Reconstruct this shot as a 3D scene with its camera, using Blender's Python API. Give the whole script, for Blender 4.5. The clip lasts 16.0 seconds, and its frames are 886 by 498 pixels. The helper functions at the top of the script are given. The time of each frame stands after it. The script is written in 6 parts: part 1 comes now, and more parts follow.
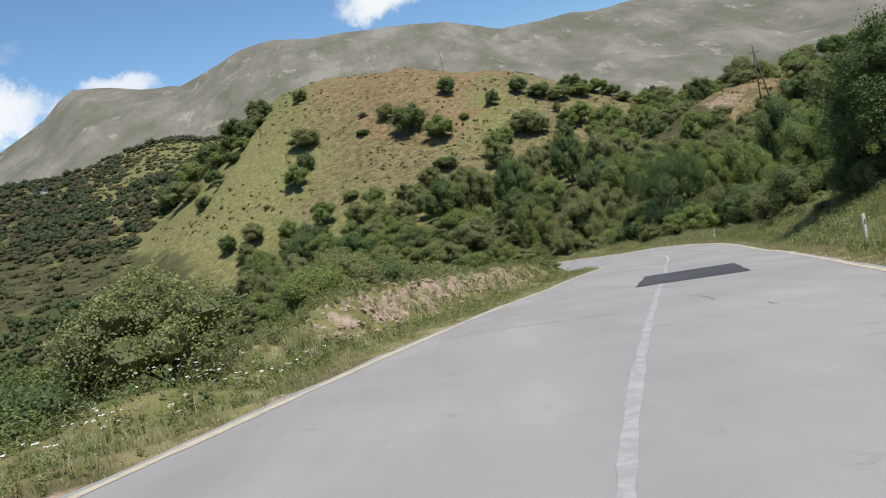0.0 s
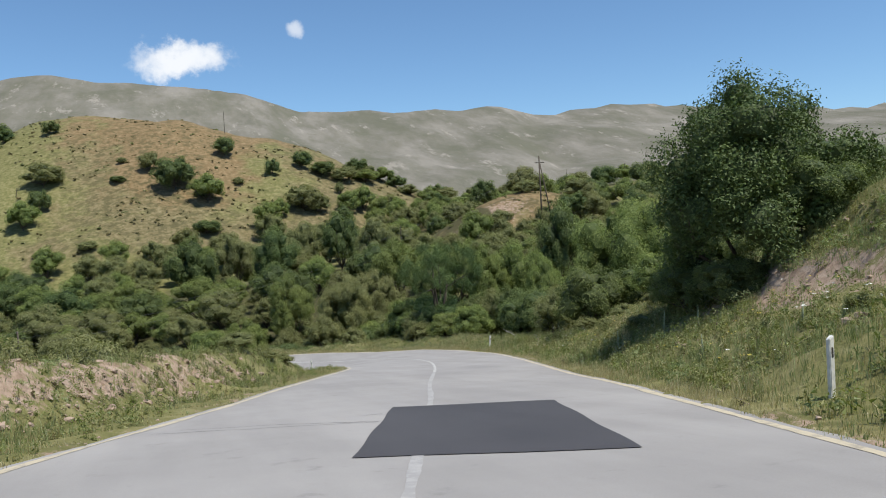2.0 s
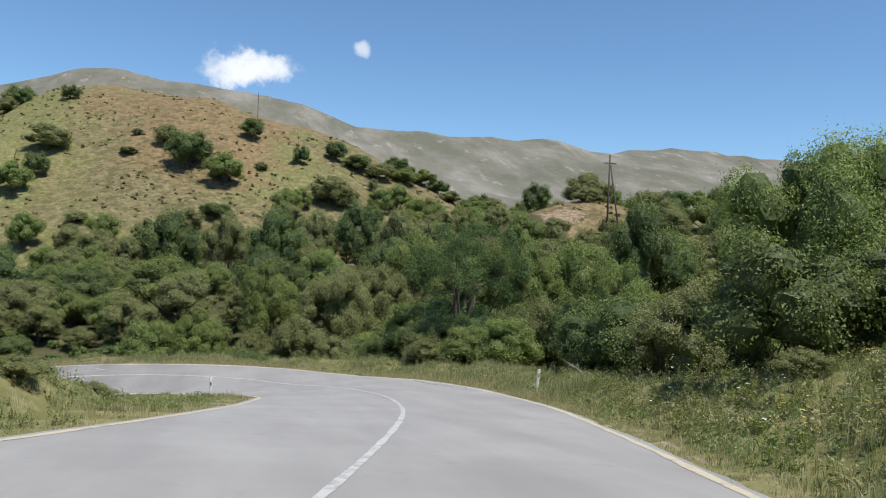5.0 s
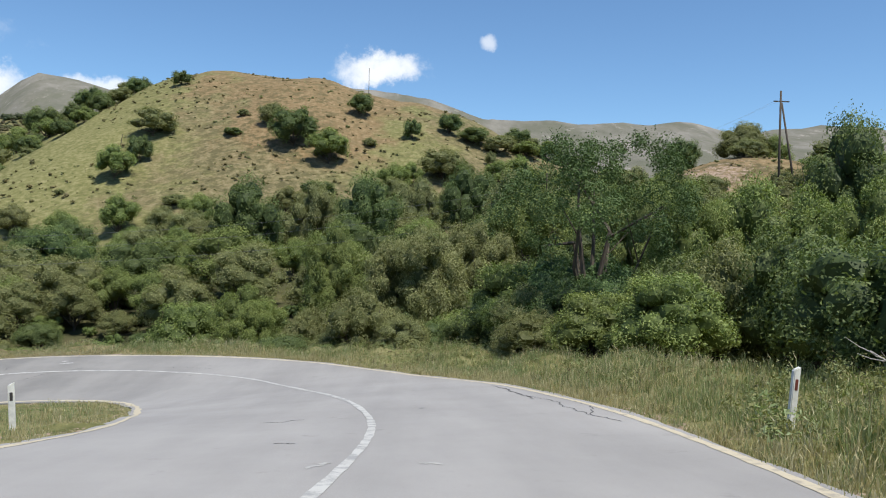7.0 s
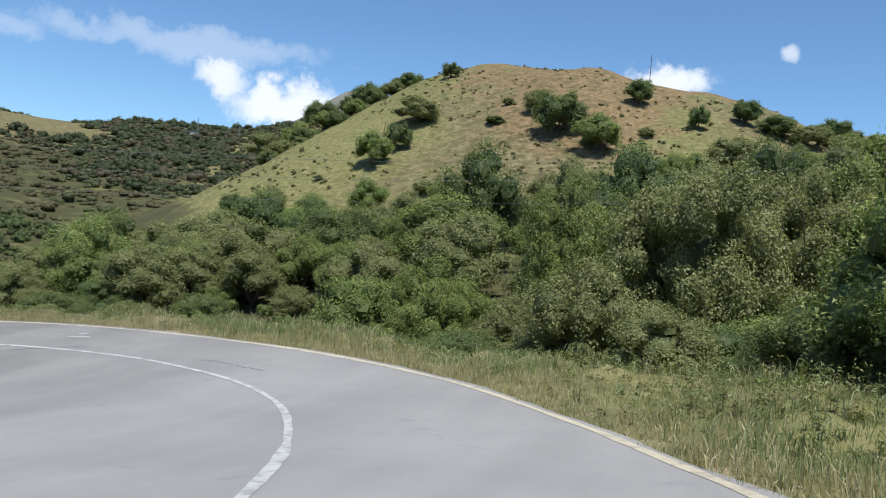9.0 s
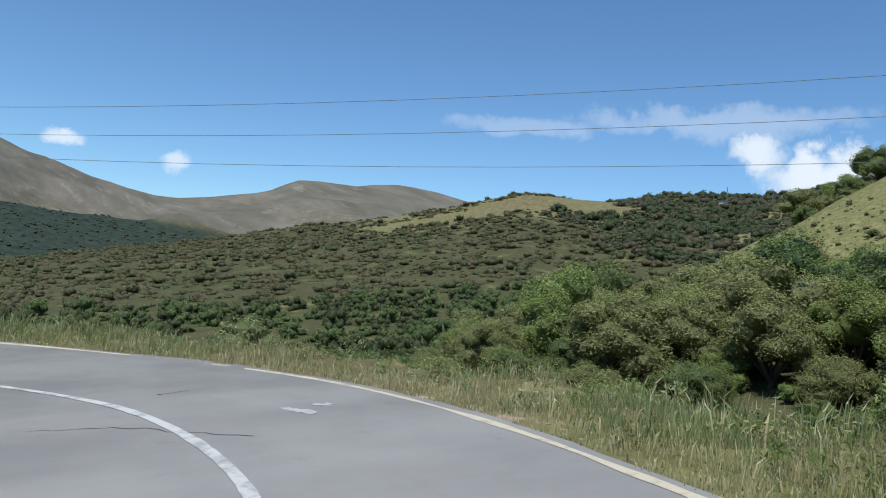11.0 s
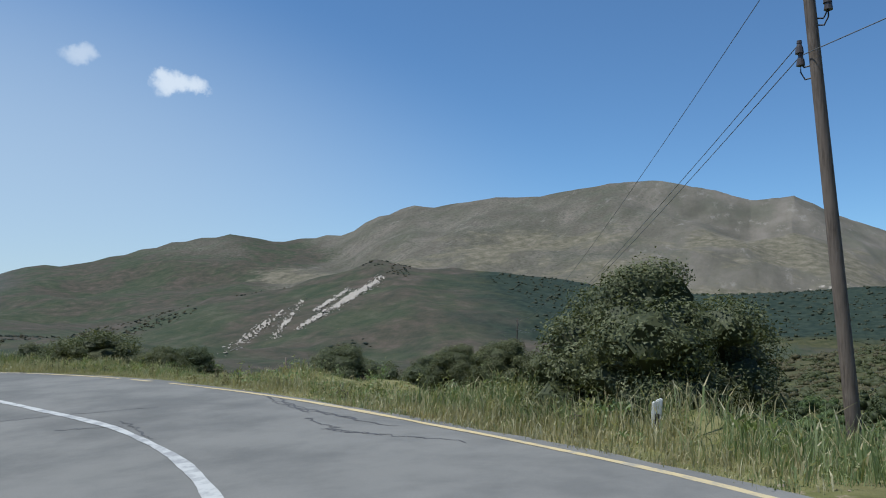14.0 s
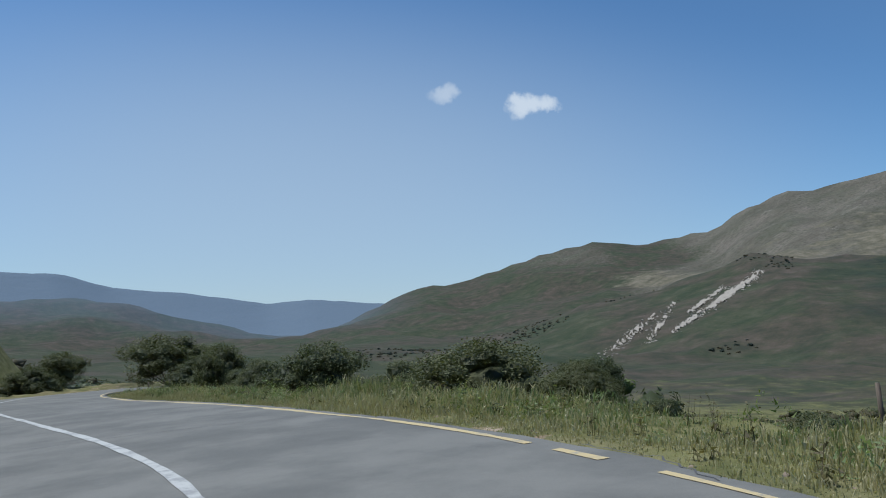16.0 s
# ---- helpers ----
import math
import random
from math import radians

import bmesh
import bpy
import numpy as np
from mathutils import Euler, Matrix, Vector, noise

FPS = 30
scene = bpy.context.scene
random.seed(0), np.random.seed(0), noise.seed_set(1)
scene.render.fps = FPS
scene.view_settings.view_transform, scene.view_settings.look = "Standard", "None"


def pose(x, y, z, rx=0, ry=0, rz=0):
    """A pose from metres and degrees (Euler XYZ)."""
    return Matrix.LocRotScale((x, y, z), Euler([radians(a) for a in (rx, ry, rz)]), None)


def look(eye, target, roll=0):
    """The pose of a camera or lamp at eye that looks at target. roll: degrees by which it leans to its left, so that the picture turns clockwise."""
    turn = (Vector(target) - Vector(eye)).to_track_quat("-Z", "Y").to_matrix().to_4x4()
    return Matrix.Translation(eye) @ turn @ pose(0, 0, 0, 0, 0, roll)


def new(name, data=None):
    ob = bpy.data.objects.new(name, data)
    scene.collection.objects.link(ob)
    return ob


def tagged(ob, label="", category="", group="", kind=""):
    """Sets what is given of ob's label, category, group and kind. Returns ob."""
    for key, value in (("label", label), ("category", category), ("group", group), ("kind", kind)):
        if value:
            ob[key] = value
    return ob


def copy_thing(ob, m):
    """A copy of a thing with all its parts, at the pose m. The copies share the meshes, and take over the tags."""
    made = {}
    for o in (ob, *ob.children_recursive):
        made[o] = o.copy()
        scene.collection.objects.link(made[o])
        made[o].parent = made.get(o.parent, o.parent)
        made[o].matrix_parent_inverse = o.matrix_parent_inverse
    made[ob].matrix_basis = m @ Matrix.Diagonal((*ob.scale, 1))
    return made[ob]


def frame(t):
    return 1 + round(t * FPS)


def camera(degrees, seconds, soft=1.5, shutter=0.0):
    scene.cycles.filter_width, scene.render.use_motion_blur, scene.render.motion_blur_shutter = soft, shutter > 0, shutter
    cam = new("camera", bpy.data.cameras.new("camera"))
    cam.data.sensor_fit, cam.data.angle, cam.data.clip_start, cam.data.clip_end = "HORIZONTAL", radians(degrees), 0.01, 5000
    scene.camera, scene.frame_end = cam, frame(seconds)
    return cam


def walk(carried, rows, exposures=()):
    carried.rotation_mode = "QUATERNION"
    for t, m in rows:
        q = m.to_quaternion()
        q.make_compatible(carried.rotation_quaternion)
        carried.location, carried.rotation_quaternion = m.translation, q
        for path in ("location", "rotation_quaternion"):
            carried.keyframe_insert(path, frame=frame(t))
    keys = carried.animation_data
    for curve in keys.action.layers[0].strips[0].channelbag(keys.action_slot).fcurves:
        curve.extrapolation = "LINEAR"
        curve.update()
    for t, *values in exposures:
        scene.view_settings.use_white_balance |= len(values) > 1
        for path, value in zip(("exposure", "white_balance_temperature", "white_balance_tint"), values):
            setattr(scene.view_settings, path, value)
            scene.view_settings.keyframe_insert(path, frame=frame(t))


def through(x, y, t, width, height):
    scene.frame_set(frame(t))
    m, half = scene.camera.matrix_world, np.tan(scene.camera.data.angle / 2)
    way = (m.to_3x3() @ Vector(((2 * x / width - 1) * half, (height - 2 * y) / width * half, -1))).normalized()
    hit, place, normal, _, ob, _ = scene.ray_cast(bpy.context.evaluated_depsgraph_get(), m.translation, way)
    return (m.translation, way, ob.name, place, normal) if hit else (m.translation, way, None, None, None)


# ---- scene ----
# The camera: driven down a mountain road and round a left-hand hairpin bend.
cam = camera(59.6, 16.0, soft=1.05)
PATH = [
    (0.0, 0.000, 0.000, 1.396, 84.06, 12.02, -0.91),
    (0.5, 0.714, 3.866, 0.791, 84.35, 7.97, -9.29),
    (1.0, 1.680, 7.663, 0.219, 85.33, 3.93, -12.50),
    (1.5, 2.830, 11.463, -0.326, 86.75, 3.32, -16.10),
    (2.0, 4.159, 15.288, -0.874, 88.48, 3.22, -16.97),
    (2.5, 5.534, 19.157, -1.449, 89.12, 2.43, -17.52),
    (3.0, 6.840, 23.140, -2.068, 90.07, -0.97, -18.15),
    (3.2, 7.363, 24.770, -2.324, 90.22, -0.99, -18.22),
    (5.3, 14.071, 44.540, -5.382, 90.59, -2.79, -11.79),
    (5.5, 14.725, 46.476, -5.677, 90.37, -1.03, -8.70),
    (6.0, 16.256, 51.325, -6.405, 90.09, -0.62, -7.51),
    (6.5, 17.650, 56.175, -7.121, 89.86, -0.85, -6.32),
    (7.0, 18.803, 61.213, -7.795, 89.70, -1.35, -4.01),
    (7.5, 19.676, 66.345, -8.500, 89.44, -2.78, 0.63),
    (8.0, 20.220, 71.398, -9.213, 89.42, -3.56, 2.98),
    (8.2, 20.421, 73.416, -9.493, 89.38, -4.17, 5.17),
    (10.3, 15.435, 93.533, -11.9, 91.92, -3.52, 38.17),
    (10.5, 14.561, 94.608, -12.0, 92.01, -3.76, 42.22),
    (11.0, 12.334, 96.956, -12.33, 92.37, -4.82, 54.38),
    (11.5, 9.953, 98.617, -12.48, 93.26, -5.13, 64.05),
    (12.0, 7.425, 99.522, -12.685, 93.63, -5.34, 75.33),
    (12.5, 4.769, 99.885, -12.866, 93.99, -4.86, 84.72),
    (13.0, 2.044, 99.765, -13.057, 94.37, -4.33, 94.88),
    (13.5, -0.572, 99.073, -13.25, 94.88, -3.13, 105.34),
    (14.0, -3.194, 97.933, -13.404, 95.21, -1.49, 113.72),
    (14.5, -5.922, 96.139, -13.520, 95.52, -0.54, 121.00),
    (15.0, -8.135, 94.020, -13.656, 95.66, -0.86, 129.35),
    (15.5, -9.888, 91.641, -13.752, 95.75, -1.92, 135.45),
    (16.0, -11.405, 89.073, -13.739, 95.60, 1.50, 140.47),
]
walk(cam, [(t, pose(*p)) for t, *p in PATH],
     exposures=[(0.0, 0.1, 6540, 8), (3.2, 0.17, 6440, 8), (5.3, 0.2, 6420, 8), (8.2, 0.26, 6330, 8), (10.3, 0.04, 6060, 6), (13.0, 0.0, 5900, 5), (16.0, -0.28, 5790, 4)])

# ---- world, sun ----
SUN_AZ, SUN_EL = 216.0, 66.0     # degrees from +y towards -x, and above the horizon


def toward(az, el):
    a, e = radians(az), radians(el)
    return Vector((-math.sin(a) * math.cos(e), math.cos(a) * math.cos(e), math.sin(e)))


def build_world():
    world = bpy.data.worlds.new("sky")
    world.use_nodes = True
    scene.world = world
    nt = world.node_tree
    nt.nodes.clear()
    out = nt.nodes.new("ShaderNodeOutputWorld")
    bg = nt.nodes.new("ShaderNodeBackground")
    sky = nt.nodes.new("ShaderNodeTexSky")
    sky.sky_type = "NISHITA"
    sky.sun_disc = False
    sky.sun_elevation = radians(SUN_EL)
    d = toward(SUN_AZ, SUN_EL)
    sky.sun_rotation = math.atan2(d.x, d.y)
    sky.altitude, sky.air_density, sky.dust_density, sky.ozone_density = 1500, 1.05, 0.3, 3.5
    bg.inputs["Strength"].default_value = 0.12
    # clouds: white puffs low over the mountains, broken up by noise
    geo = nt.nodes.new("ShaderNodeTexCoord")
    noise_a = nt.nodes.new("ShaderNodeTexNoise")
    noise_a.inputs["Scale"].default_value = 22
    noise_a.inputs["Detail"].default_value = 7
    noise_a.inputs["Roughness"].default_value = 0.62
    nt.links.new(geo.outputs["Generated"], noise_a.inputs["Vector"])
    warp = nt.nodes.new("ShaderNodeVectorMath")
    warp.operation = "SUBTRACT"
    warp.inputs[1].default_value = (0.5, 0.5, 0.5)
    nt.links.new(noise_a.outputs["Color"], warp.inputs[0])
    total = None
    # azimuth, elevation, half width, half height (degrees), density
    for az, el, wa, we, dens in CLOUDS:
        c = toward(az, el)
        side = Vector((0, 0, 1)).cross(c).normalized()
        up = c.cross(side).normalized()
        val = None
        for axis, half in ((side, wa), (up, we)):
            dot = nt.nodes.new("ShaderNodeVectorMath")
            dot.operation = "DOT_PRODUCT"
            dot.inputs[1].default_value = axis / math.tan(radians(half))
            nt.links.new(geo.outputs["Generated"], dot.inputs[0])
            wob = nt.nodes.new("ShaderNodeVectorMath")
            wob.operation = "DOT_PRODUCT"
            wob.inputs[1].default_value = axis.normalized() * 2.6 + Vector((1.2, 0.6, 0.9))
            nt.links.new(warp.outputs[0], wob.inputs[0])
            add = nt.nodes.new("ShaderNodeMath")
            add.operation = "ADD"
            nt.links.new(dot.outputs["Value"], add.inputs[0])
            nt.links.new(wob.outputs["Value"], add.inputs[1])
            sq = nt.nodes.new("ShaderNodeMath")
            sq.operation = "MULTIPLY"
            nt.links.new(add.outputs[0], sq.inputs[0])
            nt.links.new(add.outputs[0], sq.inputs[1])
            if val is None:
                val = sq
            else:
                s = nt.nodes.new("ShaderNodeMath")
                s.operation = "ADD"
                nt.links.new(val.outputs[0], s.inputs[0])
                nt.links.new(sq.outputs[0], s.inputs[1])
                val = s
        # in front of the eye only
        front = nt.nodes.new("ShaderNodeVectorMath")
        front.operation = "DOT_PRODUCT"
        front.inputs[1].default_value = c
        nt.links.new(geo.outputs["Generated"], front.inputs[0])
        ok = nt.nodes.new("ShaderNodeMath")
        ok.operation = "GREATER_THAN"
        ok.inputs[1].default_value = 0.5
        nt.links.new(front.outputs["Value"], ok.inputs[0])
        ramp = nt.nodes.new("ShaderNodeMapRange")
        ramp.interpolation_type = "SMOOTHSTEP"
        ramp.inputs["From Min"].default_value = 1.6
        ramp.inputs["From Max"].default_value = 0.05
        ramp.inputs["To Max"].default_value = dens
        nt.links.new(val.outputs[0], ramp.inputs["Value"])
        m = nt.nodes.new("ShaderNodeMath")
        m.operation = "MULTIPLY"
        nt.links.new(ramp.outputs[0], m.inputs[0])
        nt.links.new(ok.outputs[0], m.inputs[1])
        if total is None:
            total = m
        else:
            mx = nt.nodes.new("ShaderNodeMath")
            mx.operation = "MAXIMUM"
            nt.links.new(total.outputs[0], mx.inputs[0])
            nt.links.new(m.outputs[0], mx.inputs[1])
            total = mx
    # smooth haze towards the valley
    az, el, wa, we, dens = HAZE
    c = toward(az, el)
    side = Vector((0, 0, 1)).cross(c).normalized()
    sums = None
    for axis, half in ((side, wa), (c.cross(side).normalized(), we)):
        dot = nt.nodes.new("ShaderNodeVectorMath")
        dot.operation = "DOT_PRODUCT"
        dot.inputs[1].default_value = axis / math.sin(radians(half))
        nt.links.new(geo.outputs["Generated"], dot.inputs[0])
        sq = nt.nodes.new("ShaderNodeMath")
        sq.operation = "POWER"
        sq.inputs[1].default_value = 2.0
        nt.links.new(dot.outputs["Value"], sq.inputs[0])
        if sums is not None:
            add = nt.nodes.new("ShaderNodeMath")
            add.operation = "ADD"
            nt.links.new(sums.outputs[0], add.inputs[0])
            nt.links.new(sq.outputs[0], add.inputs[1])
            sq = add
        sums = sq
    front = nt.nodes.new("ShaderNodeVectorMath")
    front.operation = "DOT_PRODUCT"
    front.inputs[1].default_value = c
    nt.links.new(geo.outputs["Generated"], front.inputs[0])
    ok = nt.nodes.new("ShaderNodeMath")
    ok.operation = "GREATER_THAN"
    ok.inputs[1].default_value = 0.0
    nt.links.new(front.outputs["Value"], ok.inputs[0])
    fade = nt.nodes.new("ShaderNodeMapRange")
    fade.interpolation_type = "SMOOTHSTEP"
    fade.inputs["From Min"].default_value = 1.0
    fade.inputs["From Max"].default_value = -0.2
    fade.inputs["To Max"].default_value = dens
    nt.links.new(sums.outputs[0], fade.inputs["Value"])
    pale = nt.nodes.new("ShaderNodeMath")
    pale.operation = "MULTIPLY"
    nt.links.new(fade.outputs[0], pale.inputs[0])
    nt.links.new(ok.outputs[0], pale.inputs[1])
    hazy = nt.nodes.new("ShaderNodeMixRGB")
    hazy.inputs[2].default_value = (4.6, 5.2, 5.9, 1)
    nt.links.new(pale.outputs[0], hazy.inputs[0])
    tint = nt.nodes.new("ShaderNodeMixRGB")
    tint.blend_type = "MULTIPLY"
    tint.inputs[0].default_value = 1.0
    tint.inputs[2].default_value = (0.87, 1.0, 1.06, 1)
    nt.links.new(sky.outputs[0], tint.inputs[1])
    nt.links.new(tint.outputs[0], hazy.inputs[1])
    mix = nt.nodes.new("ShaderNodeMixRGB")
    mix.inputs[2].default_value = (7.4, 7.5, 7.8, 1)
    nt.links.new(total.outputs[0], mix.inputs[0])
    nt.links.new(hazy.outputs[0], mix.inputs[1])
    nt.links.new(mix.outputs[0], bg.inputs["Color"])
    nt.links.new(bg.outputs[0], out.inputs["Surface"])


CLOUDS = [(1.0, 12.5, 2.7, 1.3, 0.95), (-7.1, 14.7, 0.6, 0.6, 0.6), (28.5, 9.2, 4.0, 1.7, 0.95), (33.0, 10.8, 1.7, 1.4, 0.9), (20.0, 10.1, 2.4, 0.7, 0.8),
          (74.2, 6.8, 1.0, 0.7, 0.7), (81.2, 7.3, 1.0, 0.7, 0.8), (35.0, 12.6, 9.0, 1.1, 0.3), (49.0, 11.8, 6.0, 0.6, 0.25),
          (133.5, 15.9, 1.7, 0.8, 0.8), (140.0, 17.1, 1.0, 0.7, 0.5)]
HAZE = (152.0, 3.0, 54.0, 24.0, 0.74)     # pale air low over the valley
build_world()
sun_data = bpy.data.lights.new("sun", "SUN")
sun_data.energy, sun_data.angle, sun_data.color = 4.6, radians(0.53), (1.0, 0.955, 0.88)
sun = new("sun", sun_data)
sun.matrix_world = look(toward(SUN_AZ, SUN_EL) * 300, (0, 0, 0))

# ---- helpers of this scene ----


def build_mesh(name, verts, faces, mats, attrs=None, index=None, smooth=False):
    """A mesh from arrays: all faces with the same number of corners."""
    verts = np.asarray(verts, np.float32)
    faces = np.asarray(faces, np.int32)
    me = bpy.data.meshes.new(name)
    n, k = faces.shape
    me.vertices.add(len(verts))
    me.vertices.foreach_set("co", verts.ravel())
    me.loops.add(n * k)
    me.loops.foreach_set("vertex_index", faces.ravel())
    me.polygons.add(n)
    me.polygons.foreach_set("loop_start", np.arange(0, n * k, k, dtype=np.int32))
    if index is not None:
        me.polygons.foreach_set("material_index", np.asarray(index, np.int32))
    me.polygons.foreach_set("use_smooth", np.full(n, smooth))
    for key, val in (attrs or {}).items():
        a = me.attributes.new(key, "FLOAT", "POINT")
        a.data.foreach_set("value", np.asarray(val, np.float32))
    me.update(calc_edges=True)
    for m in mats:
        me.materials.append(m)
    return me


def part(name, bm, material, parent, label="", smooth=False):
    """One bmesh as one mesh object under a thing or a part."""
    me = bpy.data.meshes.new(name)
    bm.to_mesh(me)
    bm.free()
    me.materials.append(material)
    if smooth:
        for p in me.polygons:
            p.use_smooth = True
    ob = new(name, me)
    ob.parent = parent
    return tagged(ob, label)


def thing(name, m, label, category, group="", kind=""):
    ob = new(name)
    ob.empty_display_size = 0.2
    ob.matrix_basis = m
    return tagged(ob, label, category, group, kind)


def box(bm, cx, cy, cz, sx, sy, sz, bevel=0.0, m=None):
    r = bmesh.ops.create_cube(bm, size=1.0)
    mat = Matrix.Translation((cx, cy, cz)) @ Matrix.Diagonal((sx, sy, sz, 1))
    bmesh.ops.transform(bm, matrix=(m @ mat) if m else mat, verts=r["verts"])
    if bevel:
        edges = list({e for v in r["verts"] for e in v.link_edges})
        bmesh.ops.bevel(bm, geom=edges, offset=bevel, segments=2, affect="EDGES")


def tube(bm, a, b, r0, r1, sides=8):
    """A tapered round bar from a to b."""
    a, b = Vector(a), Vector(b)
    d = b - a
    m = Matrix.Translation((a + b) / 2) @ d.to_track_quat("Z", "Y").to_matrix().to_4x4()
    bmesh.ops.create_cone(bm, cap_ends=True, segments=sides, radius1=r0, radius2=r1, depth=d.length, matrix=m)


def rod(bm, points, radii, sides=10):
    """One smooth round bar through the points, closed at both ends."""
    pts = [Vector(p) for p in points]
    rings = []
    for i, p in enumerate(pts):
        d = (pts[min(i + 1, len(pts) - 1)] - pts[max(i - 1, 0)]).normalized()
        q = d.to_track_quat("Z", "Y")
        rings.append([bm.verts.new(p + q @ Vector((math.cos(a) * radii[i], math.sin(a) * radii[i], 0))) for a in (2 * math.pi * k / sides for k in range(sides))])
    for a, b in zip(rings, rings[1:]):
        for k in range(sides):
            bm.faces.new((a[k], a[(k + 1) % sides], b[(k + 1) % sides], b[k]))
    bm.faces.new(rings[0][::-1])
    bm.faces.new(rings[-1])


def smoothstep(a, b, x):
    t = np.clip((x - a) / (b - a), 0, 1)
    return t * t * (3 - 2 * t)


def value_noise(x, y, seed=0):
    """Smooth noise in 0..1 on unit cells, for arrays."""
    xi, yi = np.floor(x).astype(np.int64), np.floor(y).astype(np.int64)
    fx, fy = x - xi, y - yi
    fx, fy = fx * fx * (3 - 2 * fx), fy * fy * (3 - 2 * fy)

    def h(i, j):
        n = (i * 374761393 + j * 668265263 + seed * 1442695041) & 0x7FFFFFFF
        n = ((n ^ (n >> 13)) * 1274126177) & 0x7FFFFFFF
        return ((n ^ (n >> 16)) & 0xFFFF) / 65535.0
    return (h(xi, yi) * (1 - fx) + h(xi + 1, yi) * fx) * (1 - fy) + (h(xi, yi + 1) * (1 - fx) + h(xi + 1, yi + 1) * fx) * fy


def fractal(x, y, size, octaves=4, seed=0):
    out, amp, tot = 0, 1.0, 0
    for o in range(octaves):
        out = out + amp * (value_noise(x / size + 17.3 * o, y / size - 9.1 * o, seed + o) - 0.5)
        tot += amp
        amp *= 0.5
        size = size / 2
    return out / tot * 2


# ---- the road's line ----
# x, y, z of the centre line, from above the bend to below it
CENTRE = [(-8.6, -36.0, 5.2), (-4.1, -18.0, 2.75), (-0.3, 0.0, 0.0), (1.4, 7.3, -1.12), (5.0, 19.8, -2.95), (8.9, 32.9, -4.95),
          (11.0, 40.5, -6.1), (14.6, 52.5, -7.87), (17.05, 62.0, -9.24), (18.1, 68.5, -10.15), (18.55, 74.9, -11.05), (18.1, 80.4, -11.8),
          (17.25, 84.6, -12.4), (16.2, 88.2, -12.95), (14.8, 91.7, -13.42), (12.7, 95.1, -13.76), (9.6, 97.9, -14.05), (5.6, 99.6, -14.3),
          (1.0, 99.8, -14.54), (-3.4, 98.1, -14.8), (-7.2, 95.3, -15.0), (-10.4, 91.6, -15.16), (-12.8, 87.0, -15.24), (-14.5, 81.6, -15.35),
          (-15.3, 76.0, -15.55), (-15.8, 69.0, -15.85), (-16.6, 59.0, -16.3), (-19.0, 47.0, -16.95), (-23.5, 34.0, -17.7), (-30.0, 20.0, -18.6),
          (-38.0, 4.0, -19.6)]


def spline(points, step=0.5):
    """An even Catmull-Rom line through the points."""
    p = np.array(points, float)
    p = np.vstack([2 * p[0] - p[1], p, 2 * p[-1] - p[-2]])
    out = []
    for i in range(1, len(p) - 2):
        t = np.linspace(0, 1, 40, endpoint=False)[:, None]
        a, b, c, d = p[i - 1], p[i], p[i + 1], p[i + 2]
        out.append(0.5 * (2 * b + (c - a) * t + (2 * a - 5 * b + 4 * c - d) * t ** 2 + (3 * b - a - 3 * c + d) * t ** 3))
    q = np.vstack(out + [p[-2][None]])
    s = np.concatenate([[0], np.cumsum(np.linalg.norm(np.diff(q[:, :2], axis=0), axis=1))])
    ss = np.arange(0, s[-1], step)
    return ss, np.stack([np.interp(ss, s, q[:, k]) for k in range(q.shape[1])], 1)


ROAD_S, ROAD = spline(CENTRE)
TAN = np.gradient(ROAD[:, :2], axis=0)
TAN /= np.linalg.norm(TAN, axis=1)[:, None]
SIDE = np.stack([TAN[:, 1], -TAN[:, 0]], 1)           # to the right of the way down
APEX = int(np.argmin(((ROAD[:, :2] - (14.8, 91.7)) ** 2).sum(1)))
S_APEX = ROAD_S[APEX]
# half widths, by the way along from the apex
LEFT_W = np.interp(ROAD_S - S_APEX, [-130, -88, -68, -50, -35, -18, -6, 5, 25, 60], [5.1, 5.2, 5.6, 5.5, 5.2, 5.1, 5.7, 5.5, 4.8, 4.4])
RIGHT_W = np.interp(ROAD_S - S_APEX, [-130, -74, -60, -45, -30, -18, -8, 0, 8, 12, 18, 24, 28, 32, 42, 48, 55, 70], [4.6, 4.9, 5.2, 5.2, 5.1, 5.1, 5.1, 4.6, 3.9, 3.65, 3.8, 3.85, 3.75, 3.45, 3.45, 3.7, 4.1, 4.3])
BANK = np.interp(ROAD_S - S_APEX, [-40, -15, 0, 10, 42, 65], [0.0, 0.03, 0.06, 0.08, 0.08, 0.03])     # falls to the inside of the bend


CROWN = 0.085 * smoothstep(8, 18, ROAD_S - S_APEX)     # the lower leg is arched across


def along(s, off, lift=0.0):
    """Points on the road at the way s and off metres to the right."""
    x = np.interp(s, ROAD_S, ROAD[:, 0]) + off * np.interp(s, ROAD_S, SIDE[:, 0])
    y = np.interp(s, ROAD_S, ROAD[:, 1]) + off * np.interp(s, ROAD_S, SIDE[:, 1])
    z = np.interp(s, ROAD_S, ROAD[:, 2]) + off * np.interp(s, ROAD_S, BANK) + np.interp(s, ROAD_S, CROWN) * np.clip(1 - (off / 3.7) ** 2, 0, 1) + lift
    return np.stack(np.broadcast_arrays(x, y, z), -1)


